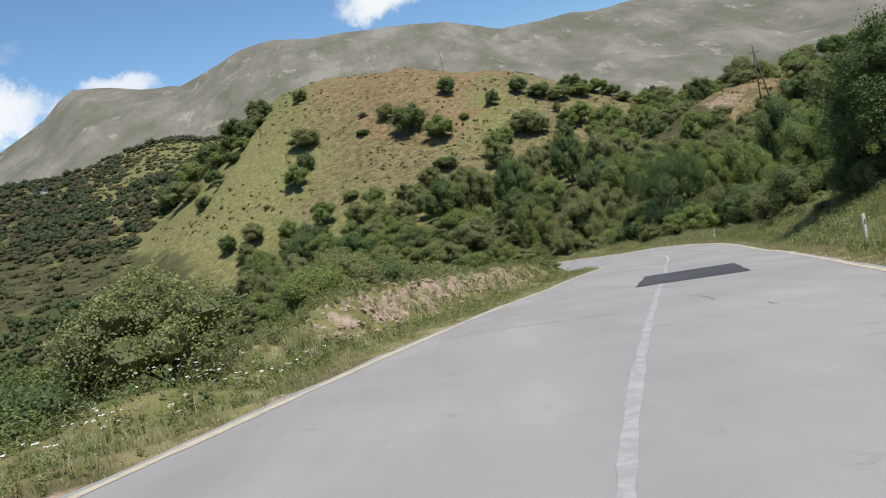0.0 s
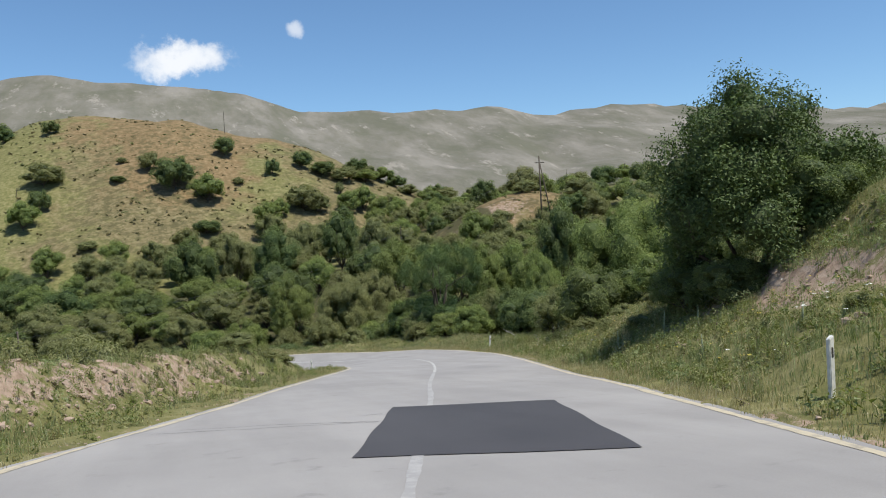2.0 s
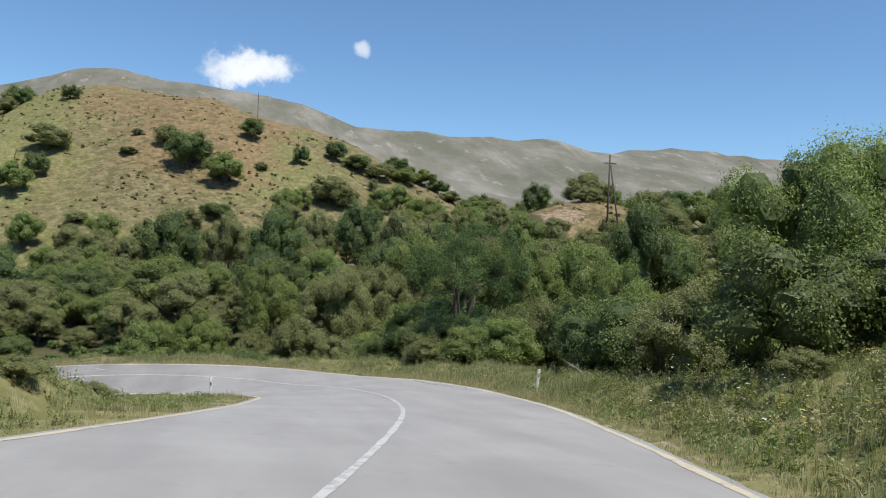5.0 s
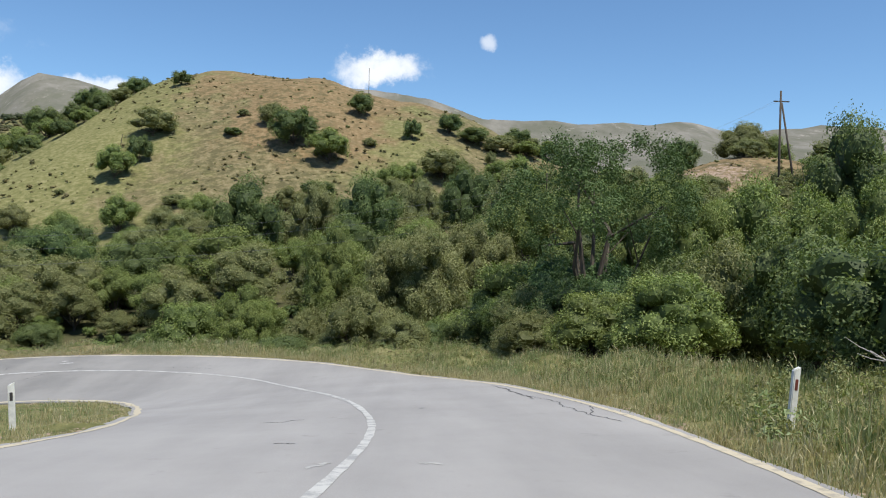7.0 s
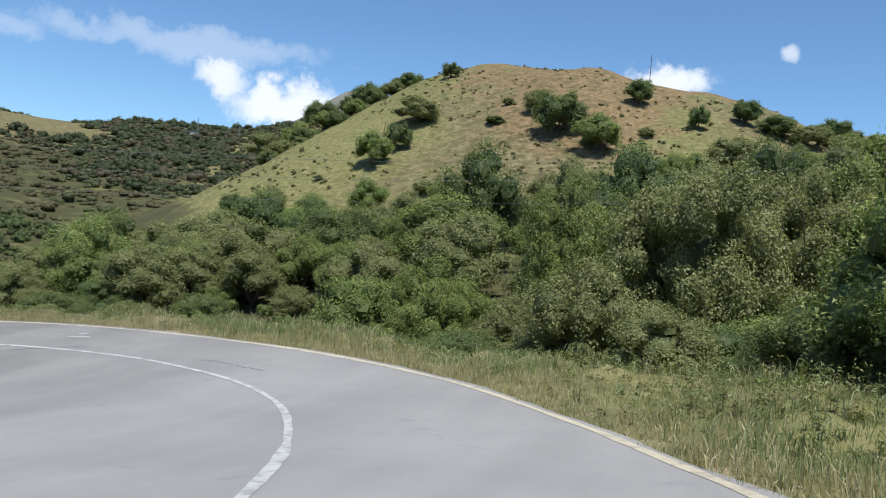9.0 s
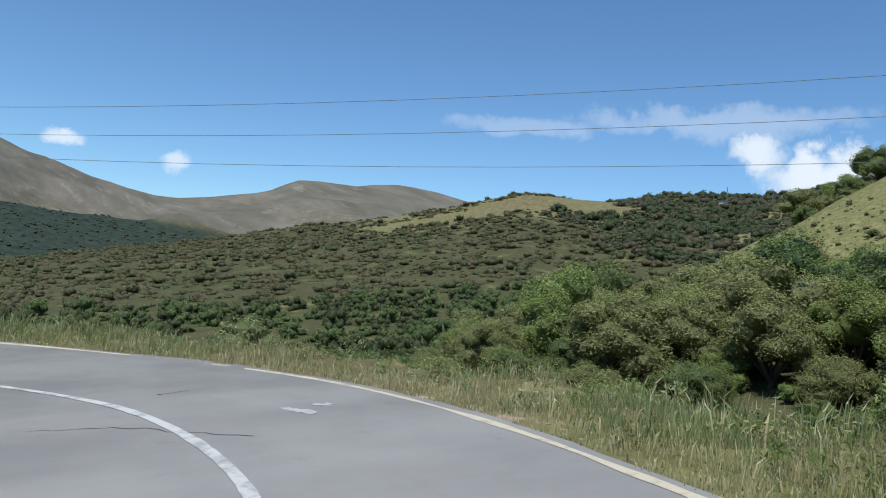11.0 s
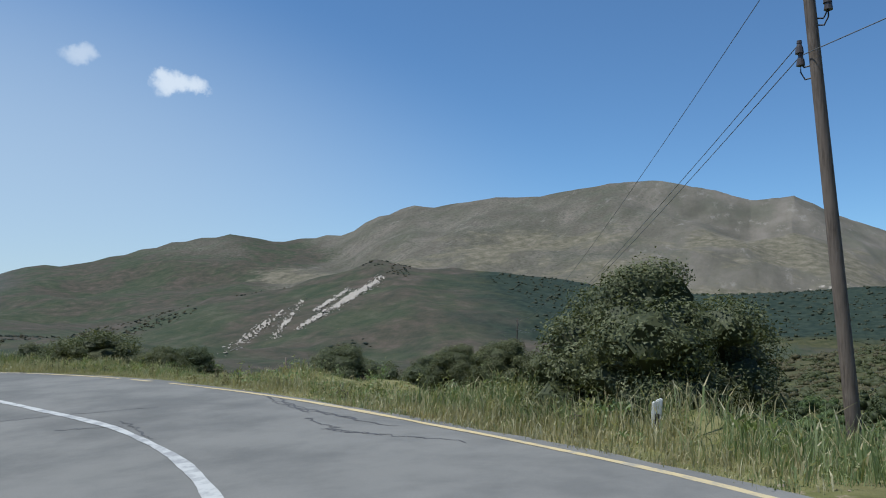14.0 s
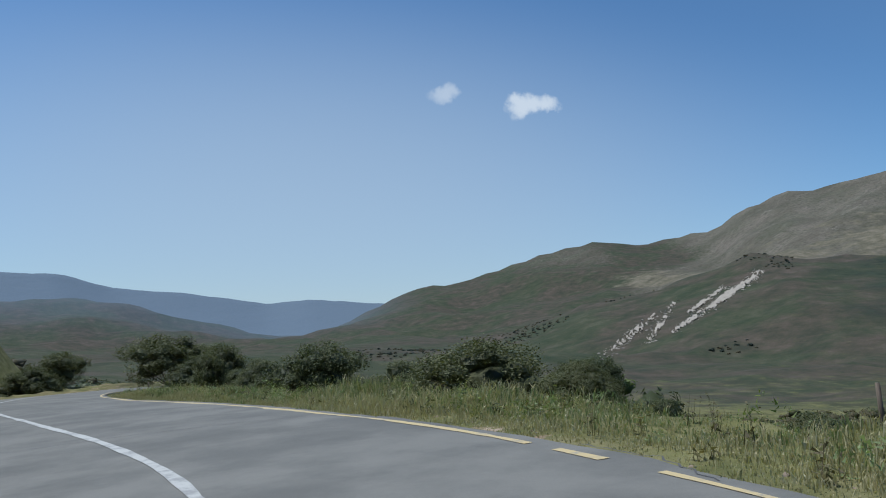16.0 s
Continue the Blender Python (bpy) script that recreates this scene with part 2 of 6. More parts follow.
def near_road(x, y, lo=0, hi=None):
    """Way along, offset to the right and height of the nearest stretch of road."""
    hi = hi or len(ROAD)
    pts = np.stack([x, y], -1).reshape(-1, 2)
    k = np.empty(len(pts), int)
    sub = ROAD[lo:hi:2, :2]
    for i in range(0, len(pts), 20000):
        d = ((pts[i:i + 20000, None] - sub[None]) ** 2).sum(-1)
        k[i:i + 20000] = lo + 2 * d.argmin(1)
    dv = pts - ROAD[k, :2]
    off = (dv * SIDE[k]).sum(1)
    ahead = (dv * TAN[k]).sum(1)
    dist = np.hypot(off, np.where((k <= lo + 1) | (k >= hi - 3), ahead, 0))
    return k.reshape(x.shape), off.reshape(x.shape), dist.reshape(x.shape)


# ---- the lie of the land ----
HUB = (6.0, 98.0, -12.0)


def ridge_layer(az, r, base, reach, start, nodes, power=1.15, fall=0.25, bend=0.0):
    """Ground that climbs from start to a ridge at the distance reach, as high over the hub as nodes (azimuth, degrees of elevation) tell."""
    n = np.array(sorted(nodes))
    az = az + bend * (1 - smoothstep(0.5 * reach, 0.98 * reach, r))
    el = np.interp(az, n[:, 0], n[:, 1])
    top = HUB[2] + reach * np.tan(np.radians(el))
    t = np.clip((r - start) / (reach - start), 0, 1)
    h = base + (top - base) * t ** power
    return np.where(r > reach, top - fall * (r - reach), h)


SLOPE_WEST = [(-70, 3.0), (-45, 3.0), (-25, 1.2), (-12, 0.0), (0, 1.5), (11, 6.0), (20, 9.0), (24, 9.2), (28, 8.2), (32, 7.5), (37, 7.5), (42, 6.7),
              (48, 7.3), (54, 5.8), (60, 4.1), (64, 3.3), (71, 1.6), (79, 0.1), (91, -2.2), (98, -3.6), (110, -5.5), (135, -6), (200, -6)]
FOREST_RIDGE = [(30, 2.0), (60, 2.0), (80, 2.6), (85, 2.9), (92, 2.7), (101, 2.6), (109, 3.5), (118.3, 4.1), (125, 2.0), (130, 1.2), (135, -0.5),
                (140, -1.8), (150, -4.0), (200, -5)]
SKYLINE = [(-100, 5.65), (-46, 6.85), (-36, 8.15), (-31, 8.75), (-25, 8.35), (-22.8, 9.25), (-17, 9.25), (-7.3, 9.65), (-3.3, 10.85), (2.6, 11.55),
           (9.7, 12.15), (12.7, 11.65), (16.8, 9.95), (20, 10.45), (23.8, 10.95), (26.7, 8.65), (31, 6.65), (44, 5.0), (54, 6.2), (57.4, 6.9),
           (62, 6.5), (65.4, 6.6), (67.5, 5.5), (71, 4.7), (75, 4.1), (79, 5.0), (83.6, 6.3), (87, 7.7), (89.3, 9.0), (92, 8.8),
           (94.4, 9.5), (98, 10.2), (101.4, 10.25), (105.2, 9.4), (111, 9.0), (114, 8.3), (115.9, 8.5), (118.8, 7.4), (121, 6.05), (126, 5.35),
           (128.7, 5.7), (132.6, 5.0), (139.3, 3.0), (141.5, 2.9), (144, 2.0), (148.7, -0.4), (152.3, -2.0), (165, -4)]
FAR_RIDGE = [(-100, 2), (120, 1), (144, 1.6), (150, 2.1), (153, 1.8), (158.7, 2.7), (163.5, 3.1), (166.6, 4.0), (170, 4.1), (200, 4.5), (262, 4)]
SPUR = [(-100, -8), (140, -8), (147, -3.0), (150, -1.0), (153, -0.4), (156.4, 0.6), (158.6, 1.0), (162, 1.7), (165.4, 2.1), (172, 2.6), (200, 2.0), (262, -3)]
HILL_RIDGE = [(-46.0, 319.0, 45.0), (-31.0, 314.0, 46.5), (-6.0, 300.0, 41.5), (23.0, 289.0, 33.5), (46.0, 280.0, 22.0), (68.0, 275.0, 13.0), (115.0, 258.0, 4.0)]


CONE = (HUB[0] - 872 * math.sin(radians(73.6)), HUB[1] + 872 * math.cos(radians(73.6)))     # a small pointed rocky hill


def hill(x, y):
    """The dry hill across the ravine: a ridge line with slopes to both sides."""
    best = np.full(x.shape, -1e9)
    for (ax, ay, az_), (bx, by, bz) in zip(HILL_RIDGE, HILL_RIDGE[1:]):
        dx, dy = bx - ax, by - ay
        t = np.clip(((x - ax) * dx + (y - ay) * dy) / (dx * dx + dy * dy), 0, 1)
        ex, ey = x - ax - t * dx, y - ay - t * dy
        d = np.hypot(ex * np.where((ex < 0) & (t <= 0), 1.45, 1.0), ey)
        best = np.maximum(best, az_ + (bz - az_) * t - 0.58 * (np.sqrt(d * d + 14 ** 2) - 14))
    return best


def smax(a, b, k):
    h = np.clip(0.5 + 0.5 * (a - b) / k, 0, 1)
    return b + (a - b) * h + k * h * (1 - h)


def wild(x, y):
    """The land without the road."""
    dx, dy = x - HUB[0], y - HUB[1]
    r = np.hypot(dx, dy) + 1e-6
    az = np.degrees(np.arctan2(-dx, dy))
    az = np.where(az < -100, az + 360, az)
    base = -16.5 + 0.09 * np.clip(y - 105, 0, 110) + 0.10 * np.clip(x - 10, -250, 0) + 0.15 * np.clip(x - 18, 0, 120)
    base = base - 0.05 * np.clip(-x - 20, 0, 150)
    base = base - 0.03 * np.clip(r - 200, 0, 1800) * smoothstep(75, 110, az)
    h = smax(base, ridge_layer(az, r, -27, 400, 60, SLOPE_WEST), 4)
    h = smax(h, hill(x, y), 5)
    h = smax(h, 46 * np.exp(-(((x - 72) / 50) ** 2 + ((y - 172) / 38) ** 2)) - 40, 3)
    bend = 9 * fractal(x, y, 700, 3, 83)
    h = np.maximum(h, ridge_layer(az, r, -70, 900, 330, FOREST_RIDGE, 1.15, 0.25, bend))
    h = np.maximum(h, ridge_layer(az, r, -90, 2500, 700, SKYLINE, 1.3, 0.25, bend))
    h = np.maximum(h, ridge_layer(az, r, -160, 4200, 2600, FAR_RIDGE, 1.3, 0.0))
    h = np.maximum(h, ridge_layer(az, r, -110, 2050, 900, SPUR, 1.3, 0.3))
    h = h + 20 * np.exp(-(np.hypot(x - CONE[0], y - CONE[1]) / 30) ** 1.6)
    rough = fractal(x, y, 14, 4, 3) * 0.9 * smoothstep(25, 90, r) + fractal(x, y, 90, 5, 11) * 5 * smoothstep(120, 420, r)
    gully = 1 - np.abs(fractal(x, y, 420, 5, 23))
    rough = rough + (gully - 0.75) * 55 * smoothstep(700, 1500, r) * (1 - smoothstep(2050, 2500, r))
    rough = rough + (0.35 - np.abs(fractal(x, y, 150, 4, 37))) * 16 * smoothstep(330, 480, r) * (1 - smoothstep(680, 830, r)) * smoothstep(96, 108, az)
    rough = rough + fractal(x, y, 170, 4, 29) * 15 * smoothstep(800, 1300, r) * (1 - 0.75 * smoothstep(2000, 2450, r))
    return h + rough


def shoulder(k, off):
    """Height over the road's edge, beside the road."""
    s = ROAD_S[k] - S_APEX
    right = np.clip(off - RIGHT_W[k], 0, None)
    left = np.clip(-off - LEFT_W[k], 0, None)
    # right: a cut bank beside the upper leg, a verge and a drop round the bend and below it
    up = 0.5 * np.clip(right - 1.6, 0, 9) + 0.2 * np.clip(right - 10.6, 0, None)
    cut = smoothstep(-86, -72, s) * (1 - smoothstep(-52, -46, s))
    up = up + cut * (0.5 * smoothstep(6.6, 7.4, right) + 1.3 * smoothstep(7.4, 10.5, right) + 1.0 * smoothstep(10.5, 18, right))
    swell = smoothstep(-34, -20, s) * (1 - smoothstep(0, 12, s))
    down = -0.02 * right - 0.42 * np.clip(right - 3.6, 0, 14) * (1 - 0.8 * swell) + 0.75 * swell * smoothstep(0.4, 5, right)
    r = up + (down - up) * smoothstep(-38, -14, s)
    # left: a verge, a low earth bank on the inside before the bend, then a fall to the lower leg
    bank = 1.7 * smoothstep(2.3, 4.3, left) * smoothstep(-82, -70, s) * (1 - smoothstep(-38, -22, s))
    l = bank - 0.03 * left - (0.8 + 0.5 * (1 - smoothstep(-60, -45, s))) * np.clip(left - 4.2 - 2.8 * (1 - smoothstep(-50, -35, s)), 0, 20) * (1 - smoothstep(-45, -10, s) * (1 - smoothstep(15, 40, s)))
    return np.where(off > 0, r, l)


def land(x, y):
    """Height of the ground."""
    x, y = np.asarray(x, float), np.asarray(y, float)
    h = wild(x, y)
    close = (x > -75) & (x < 75) & (y > -75) & (y < 150)
    if not close.any():
        return h
    cx, cy = x[close], y[close]
    wsum, zsum, dmin, inner = 0, 0, np.full(cx.shape, 1e9), np.full(cx.shape, -1e9)
    for lo, hi in ((0, APEX), (APEX, len(ROAD))):
        k, off, dist = near_road(cx, cy, lo, hi)
        z = ROAD[k, 2] + BANK[k] * np.clip(off, -LEFT_W[k], RIGHT_W[k]) + shoulder(k, off)
        out = np.clip(np.maximum(off - RIGHT_W[k], -off - LEFT_W[k]), 0, None)
        out = np.hypot(out, np.sqrt(np.clip(dist ** 2 - off ** 2, 0, None)))
        w = 1 / (out + 0.3) ** 4
        inner = np.maximum(inner, np.where(out < 1.0, np.minimum(RIGHT_W[k] - off, LEFT_W[k] + off), -1.0))
        wsum, zsum, dmin = wsum + w, zsum + w * z, np.minimum(dmin, out)
    zc = zsum / wsum
    zc = zc + fractal(cx, cy, 2.2, 4, 5) * 0.42 * smoothstep(0.6, 3, dmin) - 0.12 * (1 - smoothstep(-0.2, 0.35, dmin))
    # crumbling face of the earth bank
    face = smoothstep(1.4, 2.2, dmin) * (1 - smoothstep(4.0, 6.0, dmin))
    zc = zc + 0.5 * np.abs(fractal(cx, cy, 1.7, 3, 15)) * face - 0.1 * face
    zc = zc - 0.3 * smoothstep(0.2, 1.4, inner)
    keep = smoothstep(11, 34, dmin)
    h[close] = zc * (1 - keep) + h[close] * keep
    return h + 5.4 * np.exp(-(((x + 39.5) / 6.5) ** 2 + ((y - 64.6) / 6.0) ** 2))     # with a mound below the lower leg

# ---- materials ----
class Nodes:
    """Short hand for a material's nodes."""

    def __init__(self, name, rough=0.8, spec=0.3):
        self.m = bpy.data.materials.new(name)
        self.m.use_nodes = True
        self.t = self.m.node_tree
        self.b = self.t.nodes["Principled BSDF"]
        self.b.inputs["Roughness"].default_value = rough
        self.b.inputs["Specular IOR Level"].default_value = spec
        self.co = self.t.nodes.new("ShaderNodeTexCoord").outputs["Object"]

    def put(self, kind, **values):
        n = self.t.nodes.new(kind)
        for k, v in values.items():
            n.inputs[k.replace("_", " ")].default_value = v
        return n

    def noise(self, scale, detail=4, rough=0.55, stretch=None):
        n = self.put("ShaderNodeTexNoise", Scale=scale, Detail=detail, Roughness=rough)
        src = self.co
        if stretch:
            mp = self.t.nodes.new("ShaderNodeMapping")
            mp.inputs["Scale"].default_value = stretch
            self.t.links.new(src, mp.inputs["Vector"])
            src = mp.outputs[0]
        self.t.links.new(src, n.inputs["Vector"])
        return n.outputs["Fac"]

    def ramp(self, src, stops):
        n = self.t.nodes.new("ShaderNodeValToRGB")
        els = n.color_ramp.elements
        while len(els) < len(stops):
            els.new(0.5)
        for e, (p, c) in zip(els, stops):
            e.position = p
            e.color = (*c, 1) if len(c) == 3 else c
        self.t.links.new(src, n.inputs["Fac"])
        return n.outputs["Color"]

    def band(self, src, a, b):
        n = self.put("ShaderNodeMapRange", From_Min=a, From_Max=b)
        n.interpolation_type = "SMOOTHSTEP"
        self.t.links.new(src, n.inputs["Value"])
        return n.outputs[0]

    def attr(self, name):
        n = self.t.nodes.new("ShaderNodeAttribute")
        n.attribute_name = name
        return n.outputs["Fac"]

    def math(self, op, a, b):
        n = self.t.nodes.new("ShaderNodeMath")
        n.operation = op
        for i, v in enumerate((a, b)):
            if isinstance(v, (int, float)):
                n.inputs[i].default_value = v
            else:
                self.t.links.new(v, n.inputs[i])
        return n.outputs[0]

    def mix(self, fac, a, b, mode="MIX"):
        n = self.t.nodes.new("ShaderNodeMixRGB")
        n.blend_type = mode
        for i, v in enumerate((fac, a, b)):
            if isinstance(v, (int, float)):
                n.inputs[i].default_value = v
            elif isinstance(v, tuple):
                n.inputs[i].default_value = (*v, 1)
            else:
                self.t.links.new(v, n.inputs[i])
        return n.outputs[0]

    def color(self, src):
        if isinstance(src, tuple):
            self.b.inputs["Base Color"].default_value = (*src, 1)
        else:
            self.t.links.new(src, self.b.inputs["Base Color"])
        return self

    def bump(self, src, strength=0.4, dist=0.02):
        n = self.put("ShaderNodeBump", Strength=strength, Distance=dist)
        self.t.links.new(src, n.inputs["Height"])
        self.t.links.new(n.outputs[0], self.b.inputs["Normal"])
        return self

    def rough(self, src):
        self.t.links.new(src, self.b.inputs["Roughness"])
        return self


def ground_material():
    n = Nodes("ground_cover", 0.95, 0.1)
    big, mid, fine, tiny = n.noise(0.02, 6, 0.6), n.noise(0.13, 6, 0.62), n.noise(0.9, 6, 0.7), n.noise(9.0, 5, 0.7)
    grass = n.ramp(fine, [(0.3, (0.102, 0.107, 0.038)), (0.5, (0.192, 0.183, 0.073)), (0.7, (0.31, 0.275, 0.138))])
    dry = n.ramp(fine, [(0.3, (0.11, 0.094, 0.044)), (0.48, (0.19, 0.156, 0.078)), (0.68, (0.3, 0.245, 0.14))])
    ochre = n.ramp(fine, [(0.3, (0.15, 0.104, 0.052)), (0.5, (0.235, 0.165, 0.085)), (0.7, (0.34, 0.25, 0.145))])
    soil = n.ramp(n.noise(2.6, 7, 0.72), [(0.3, (0.20, 0.135, 0.09)), (0.5, (0.36, 0.265, 0.195)), (0.72, (0.50, 0.40, 0.315))])
    wood = n.ramp(mid, [(0.36, (0.046, 0.05, 0.022)), (0.5, (0.07, 0.07, 0.032)), (0.64, (0.098, 0.089, 0.045)), (0.78, (0.15, 0.13, 0.068))])
    heath = n.ramp(n.noise(0.05, 9, 0.72), [(0.36, (0.046, 0.056, 0.037)), (0.46, (0.062, 0.067, 0.045)), (0.56, (0.08, 0.078, 0.055)), (0.68, (0.112, 0.102, 0.078))])
    heath = n.mix(n.band(n.noise(0.011, 5, 0.6), 0.42, 0.6), n.mix(1.0, heath, (1.12, 0.96, 1.02), "MULTIPLY"), n.mix(1.0, heath, (0.88, 0.97, 0.84), "MULTIPLY"))
    rock = n.ramp(n.noise(0.008, 7, 0.64, (1.0, 0.35, 0.5)), [(0.38, (0.145, 0.142, 0.105)), (0.5, (0.19, 0.178, 0.145)), (0.62, (0.255, 0.235, 0.20))])
    tan = n.ramp(n.noise(0.012, 8, 0.66, (0.35, 1.0, 0.5)), [(0.36, (0.112, 0.101, 0.077)), (0.5, (0.15, 0.132, 0.104)), (0.66, (0.205, 0.176, 0.144))])
    rock = n.mix(n.attr("warm"), rock, tan)
    # gullies run down the slopes: darker olive in their beds, bare outcrops between
    down = n.mix(n.attr("warm"), n.noise(0.009, 4, 0.55, (1.0, 0.3, 0.4)), n.noise(0.007, 4, 0.5, (0.45, 1.0, 0.6)))
    bed = n.band(n.math("ABSOLUTE", n.math("SUBTRACT", down, 0.5), 0.0), 0.07, 0.0)
    rock = n.mix(n.math("MULTIPLY", bed, 0.12), rock, (0.16, 0.152, 0.105))
    rock = n.mix(n.math("MULTIPLY", n.band(n.mix(n.attr("warm"), n.noise(0.024, 9, 0.76, (1.0, 0.3, 0.5)), n.noise(0.022, 9, 0.76, (0.3, 1.0, 0.5))), 0.57, 0.63), n.math("SUBTRACT", 0.62, n.math("MULTIPLY", n.attr("warm"), 0.3))), rock, (0.36, 0.325, 0.28))
    rock = n.mix(n.math("MULTIPLY", n.band(n.mix(n.attr("warm"), n.noise(0.009, 9, 0.7, (1.0, 0.35, 0.5)), n.noise(0.009, 9, 0.7, (0.35, 1.0, 0.5))), 0.5, 0.62), 0.4), rock, (0.12, 0.12, 0.085))
    c = n.mix(n.band(n.math("ADD", n.attr("dry"), n.math("MULTIPLY", n.math("SUBTRACT", mid, 0.5), 1.4)), 0.3, 0.7), grass, dry)
    c = n.mix(n.band(n.math("ADD", n.attr("ochre"), n.math("MULTIPLY", n.math("SUBTRACT", mid, 0.5), 1.3)), 0.25, 0.7), c, ochre)
    # weathered tufts, darker than the straw between them
    tuft = n.math("MULTIPLY", n.band(n.noise(0.42, 7, 0.7), 0.46, 0.58), 0.95)
    c = n.mix(n.math("MULTIPLY", tuft, n.attr("dry")), c, (0.088, 0.082, 0.038))
    c = n.mix(n.band(n.math("ADD", n.attr("soil"), n.math("MULTIPLY", n.math("SUBTRACT", n.noise(1.5, 7, 0.72), 0.5), 1.7)), 0.45, 0.6), c, soil)
    c = n.mix(n.band(n.math("ADD", n.attr("rock"), n.math("MULTIPLY", n.math("SUBTRACT", mid, 0.5), 0.6)), 0.3, 0.7), c, rock)
    c = n.mix(n.band(n.math("ADD", n.attr("heath"), n.math("MULTIPLY", n.math("SUBTRACT", mid, 0.5), 1.0)), 0.25, 0.75), c, heath)
    yellow = n.ramp(n.noise(0.05, 7, 0.7), [(0.36, (0.112, 0.102, 0.068)), (0.5, (0.162, 0.142, 0.099)), (0.64, (0.228, 0.196, 0.146))])
    c = n.mix(n.band(n.math("ADD", n.attr("meadow"), n.math("MULTIPLY", n.math("SUBTRACT", n.noise(0.02, 6, 0.65), 0.5), 1.6)), 0.4, 0.8), c, yellow)
    c = n.mix(n.band(n.math("ADD", n.attr("wood"), n.math("MULTIPLY", n.math("SUBTRACT", mid, 0.5), 0.9)), 0.35, 0.65), c, wood)
    c = n.mix(n.band(n.math("ADD", n.attr("forest"), n.math("MULTIPLY", n.math("SUBTRACT", n.noise(0.02, 6, 0.65), 0.5), 1.0)), 0.1, 0.7), c, n.mix(n.band(mid, 0.3, 0.7), (0.021, 0.033, 0.025), (0.046, 0.06, 0.042)))
    c = n.mix(n.band(n.math("ADD", n.attr("scar"), n.math("MULTIPLY", n.math("SUBTRACT", n.noise(0.06, 6, 0.7), 0.5), 2.0)), 0.5, 0.75), c, (0.5, 0.43, 0.36))
    # far ridge and spur tinted blue-grey: haze put into the base colour
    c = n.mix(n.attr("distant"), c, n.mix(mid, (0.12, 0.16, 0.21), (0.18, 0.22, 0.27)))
    n.color(n.mix(0.25, c, n.mix(tiny, (0.5, 0.5, 0.5), (0.9, 0.9, 0.9)), "MULTIPLY"))
    near = n.math("SUBTRACT", 1.0, n.math("MAXIMUM", n.attr("rock"), n.attr("heath")))
    n.bump(n.math("MULTIPLY", n.math("ADD", fine, n.math("MULTIPLY", tiny, 0.3)), near), 0.6, 0.15)
    # gullies and outcrops too fine for the sheet itself
    relief = n.put("ShaderNodeBump", Strength=0.5, Distance=1.0)
    crag = n.math("ADD", n.math("MULTIPLY", n.math("ABSOLUTE", n.math("SUBTRACT", down, 0.5), 0.0), 13.0), n.math("MULTIPLY", n.noise(0.035, 6, 0.6), 5.0))
    n.t.links.new(n.math("MULTIPLY", crag, n.math("MAXIMUM", n.attr("rock"), n.attr("heath"))), relief.inputs["Height"])
    n.t.links.new(relief.outputs[0], n.t.nodes["Bump"].inputs["Normal"])
    return n.m


def asphalt_material(name, dark, light, patchy=0.5):
    n = Nodes(name, 0.86, 0.35)
    big, mid, grit = n.noise(0.22, 5, 0.6), n.noise(1.7, 6, 0.65), n.noise(55, 3, 0.7)
    streak = n.noise(0.6, 5, 0.6, (1.0, 0.12, 1.0))
    c = n.mix(n.band(n.math("ADD", n.math("MULTIPLY", big, patchy), n.math("MULTIPLY", streak, 1 - patchy)), 0.3, 0.7), dark, light)
    c = n.mix(n.band(mid, 0.6, 0.8), c, tuple(v * 0.86 for v in dark))
    # a darker, patchy brown-grey is mixed in down the lower leg
    c = n.mix(n.math("MULTIPLY", n.attr("lower_leg"), 0.8), c, n.mix(n.band(n.noise(0.5, 6, 0.65), 0.35, 0.65), (0.1, 0.097, 0.084), (0.195, 0.184, 0.16)))
    c = n.mix(0.45, c, n.mix(grit, (0.45, 0.45, 0.45), (1.0, 1.0, 1.0)), "MULTIPLY")
    n.color(c)
    n.bump(grit, 0.5, 0.006)
    return n.m


def paint_material(name, clean, worn, wear=0.5, aged=None):
    """Road paint; aged: its colour further down the road."""
    n = Nodes(name, 0.7, 0.3)
    if aged:
        clean = n.mix(n.band(n.attr("lower_leg"), 0.75, 1.0), clean, aged)
    n.color(n.mix(n.band(n.noise(3.0, 8, 0.75), wear - 0.06, wear + 0.1), clean, worn))
    n.bump(n.noise(60, 3), 0.3, 0.004)
    return n.m


def leaf_material(name, dark, mid, light, through=0.35):
    n = Nodes(name, 0.6, 0.25)
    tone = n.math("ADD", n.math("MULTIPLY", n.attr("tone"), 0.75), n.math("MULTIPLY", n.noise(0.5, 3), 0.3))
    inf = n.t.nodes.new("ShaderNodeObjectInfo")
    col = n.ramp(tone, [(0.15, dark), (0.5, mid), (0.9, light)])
    col = n.mix(n.math("MULTIPLY", inf.outputs["Random"], 0.25), col, (0.16, 0.14, 0.045))
    n.color(col)
    tr = n.t.nodes.new("ShaderNodeBsdfTranslucent")
    n.t.links.new(n.mix(1.0, col, (1.15, 1.25, 0.6), "MULTIPLY"), tr.inputs["Color"])
    mx = n.t.nodes.new("ShaderNodeMixShader")
    mx.inputs[0].default_value = through
    out = n.t.nodes["Material Output"]
    n.t.links.new(n.b.outputs[0], mx.inputs[1])
    n.t.links.new(tr.outputs[0], mx.inputs[2])
    n.t.links.new(mx.outputs[0], out.inputs["Surface"])
    return n.m


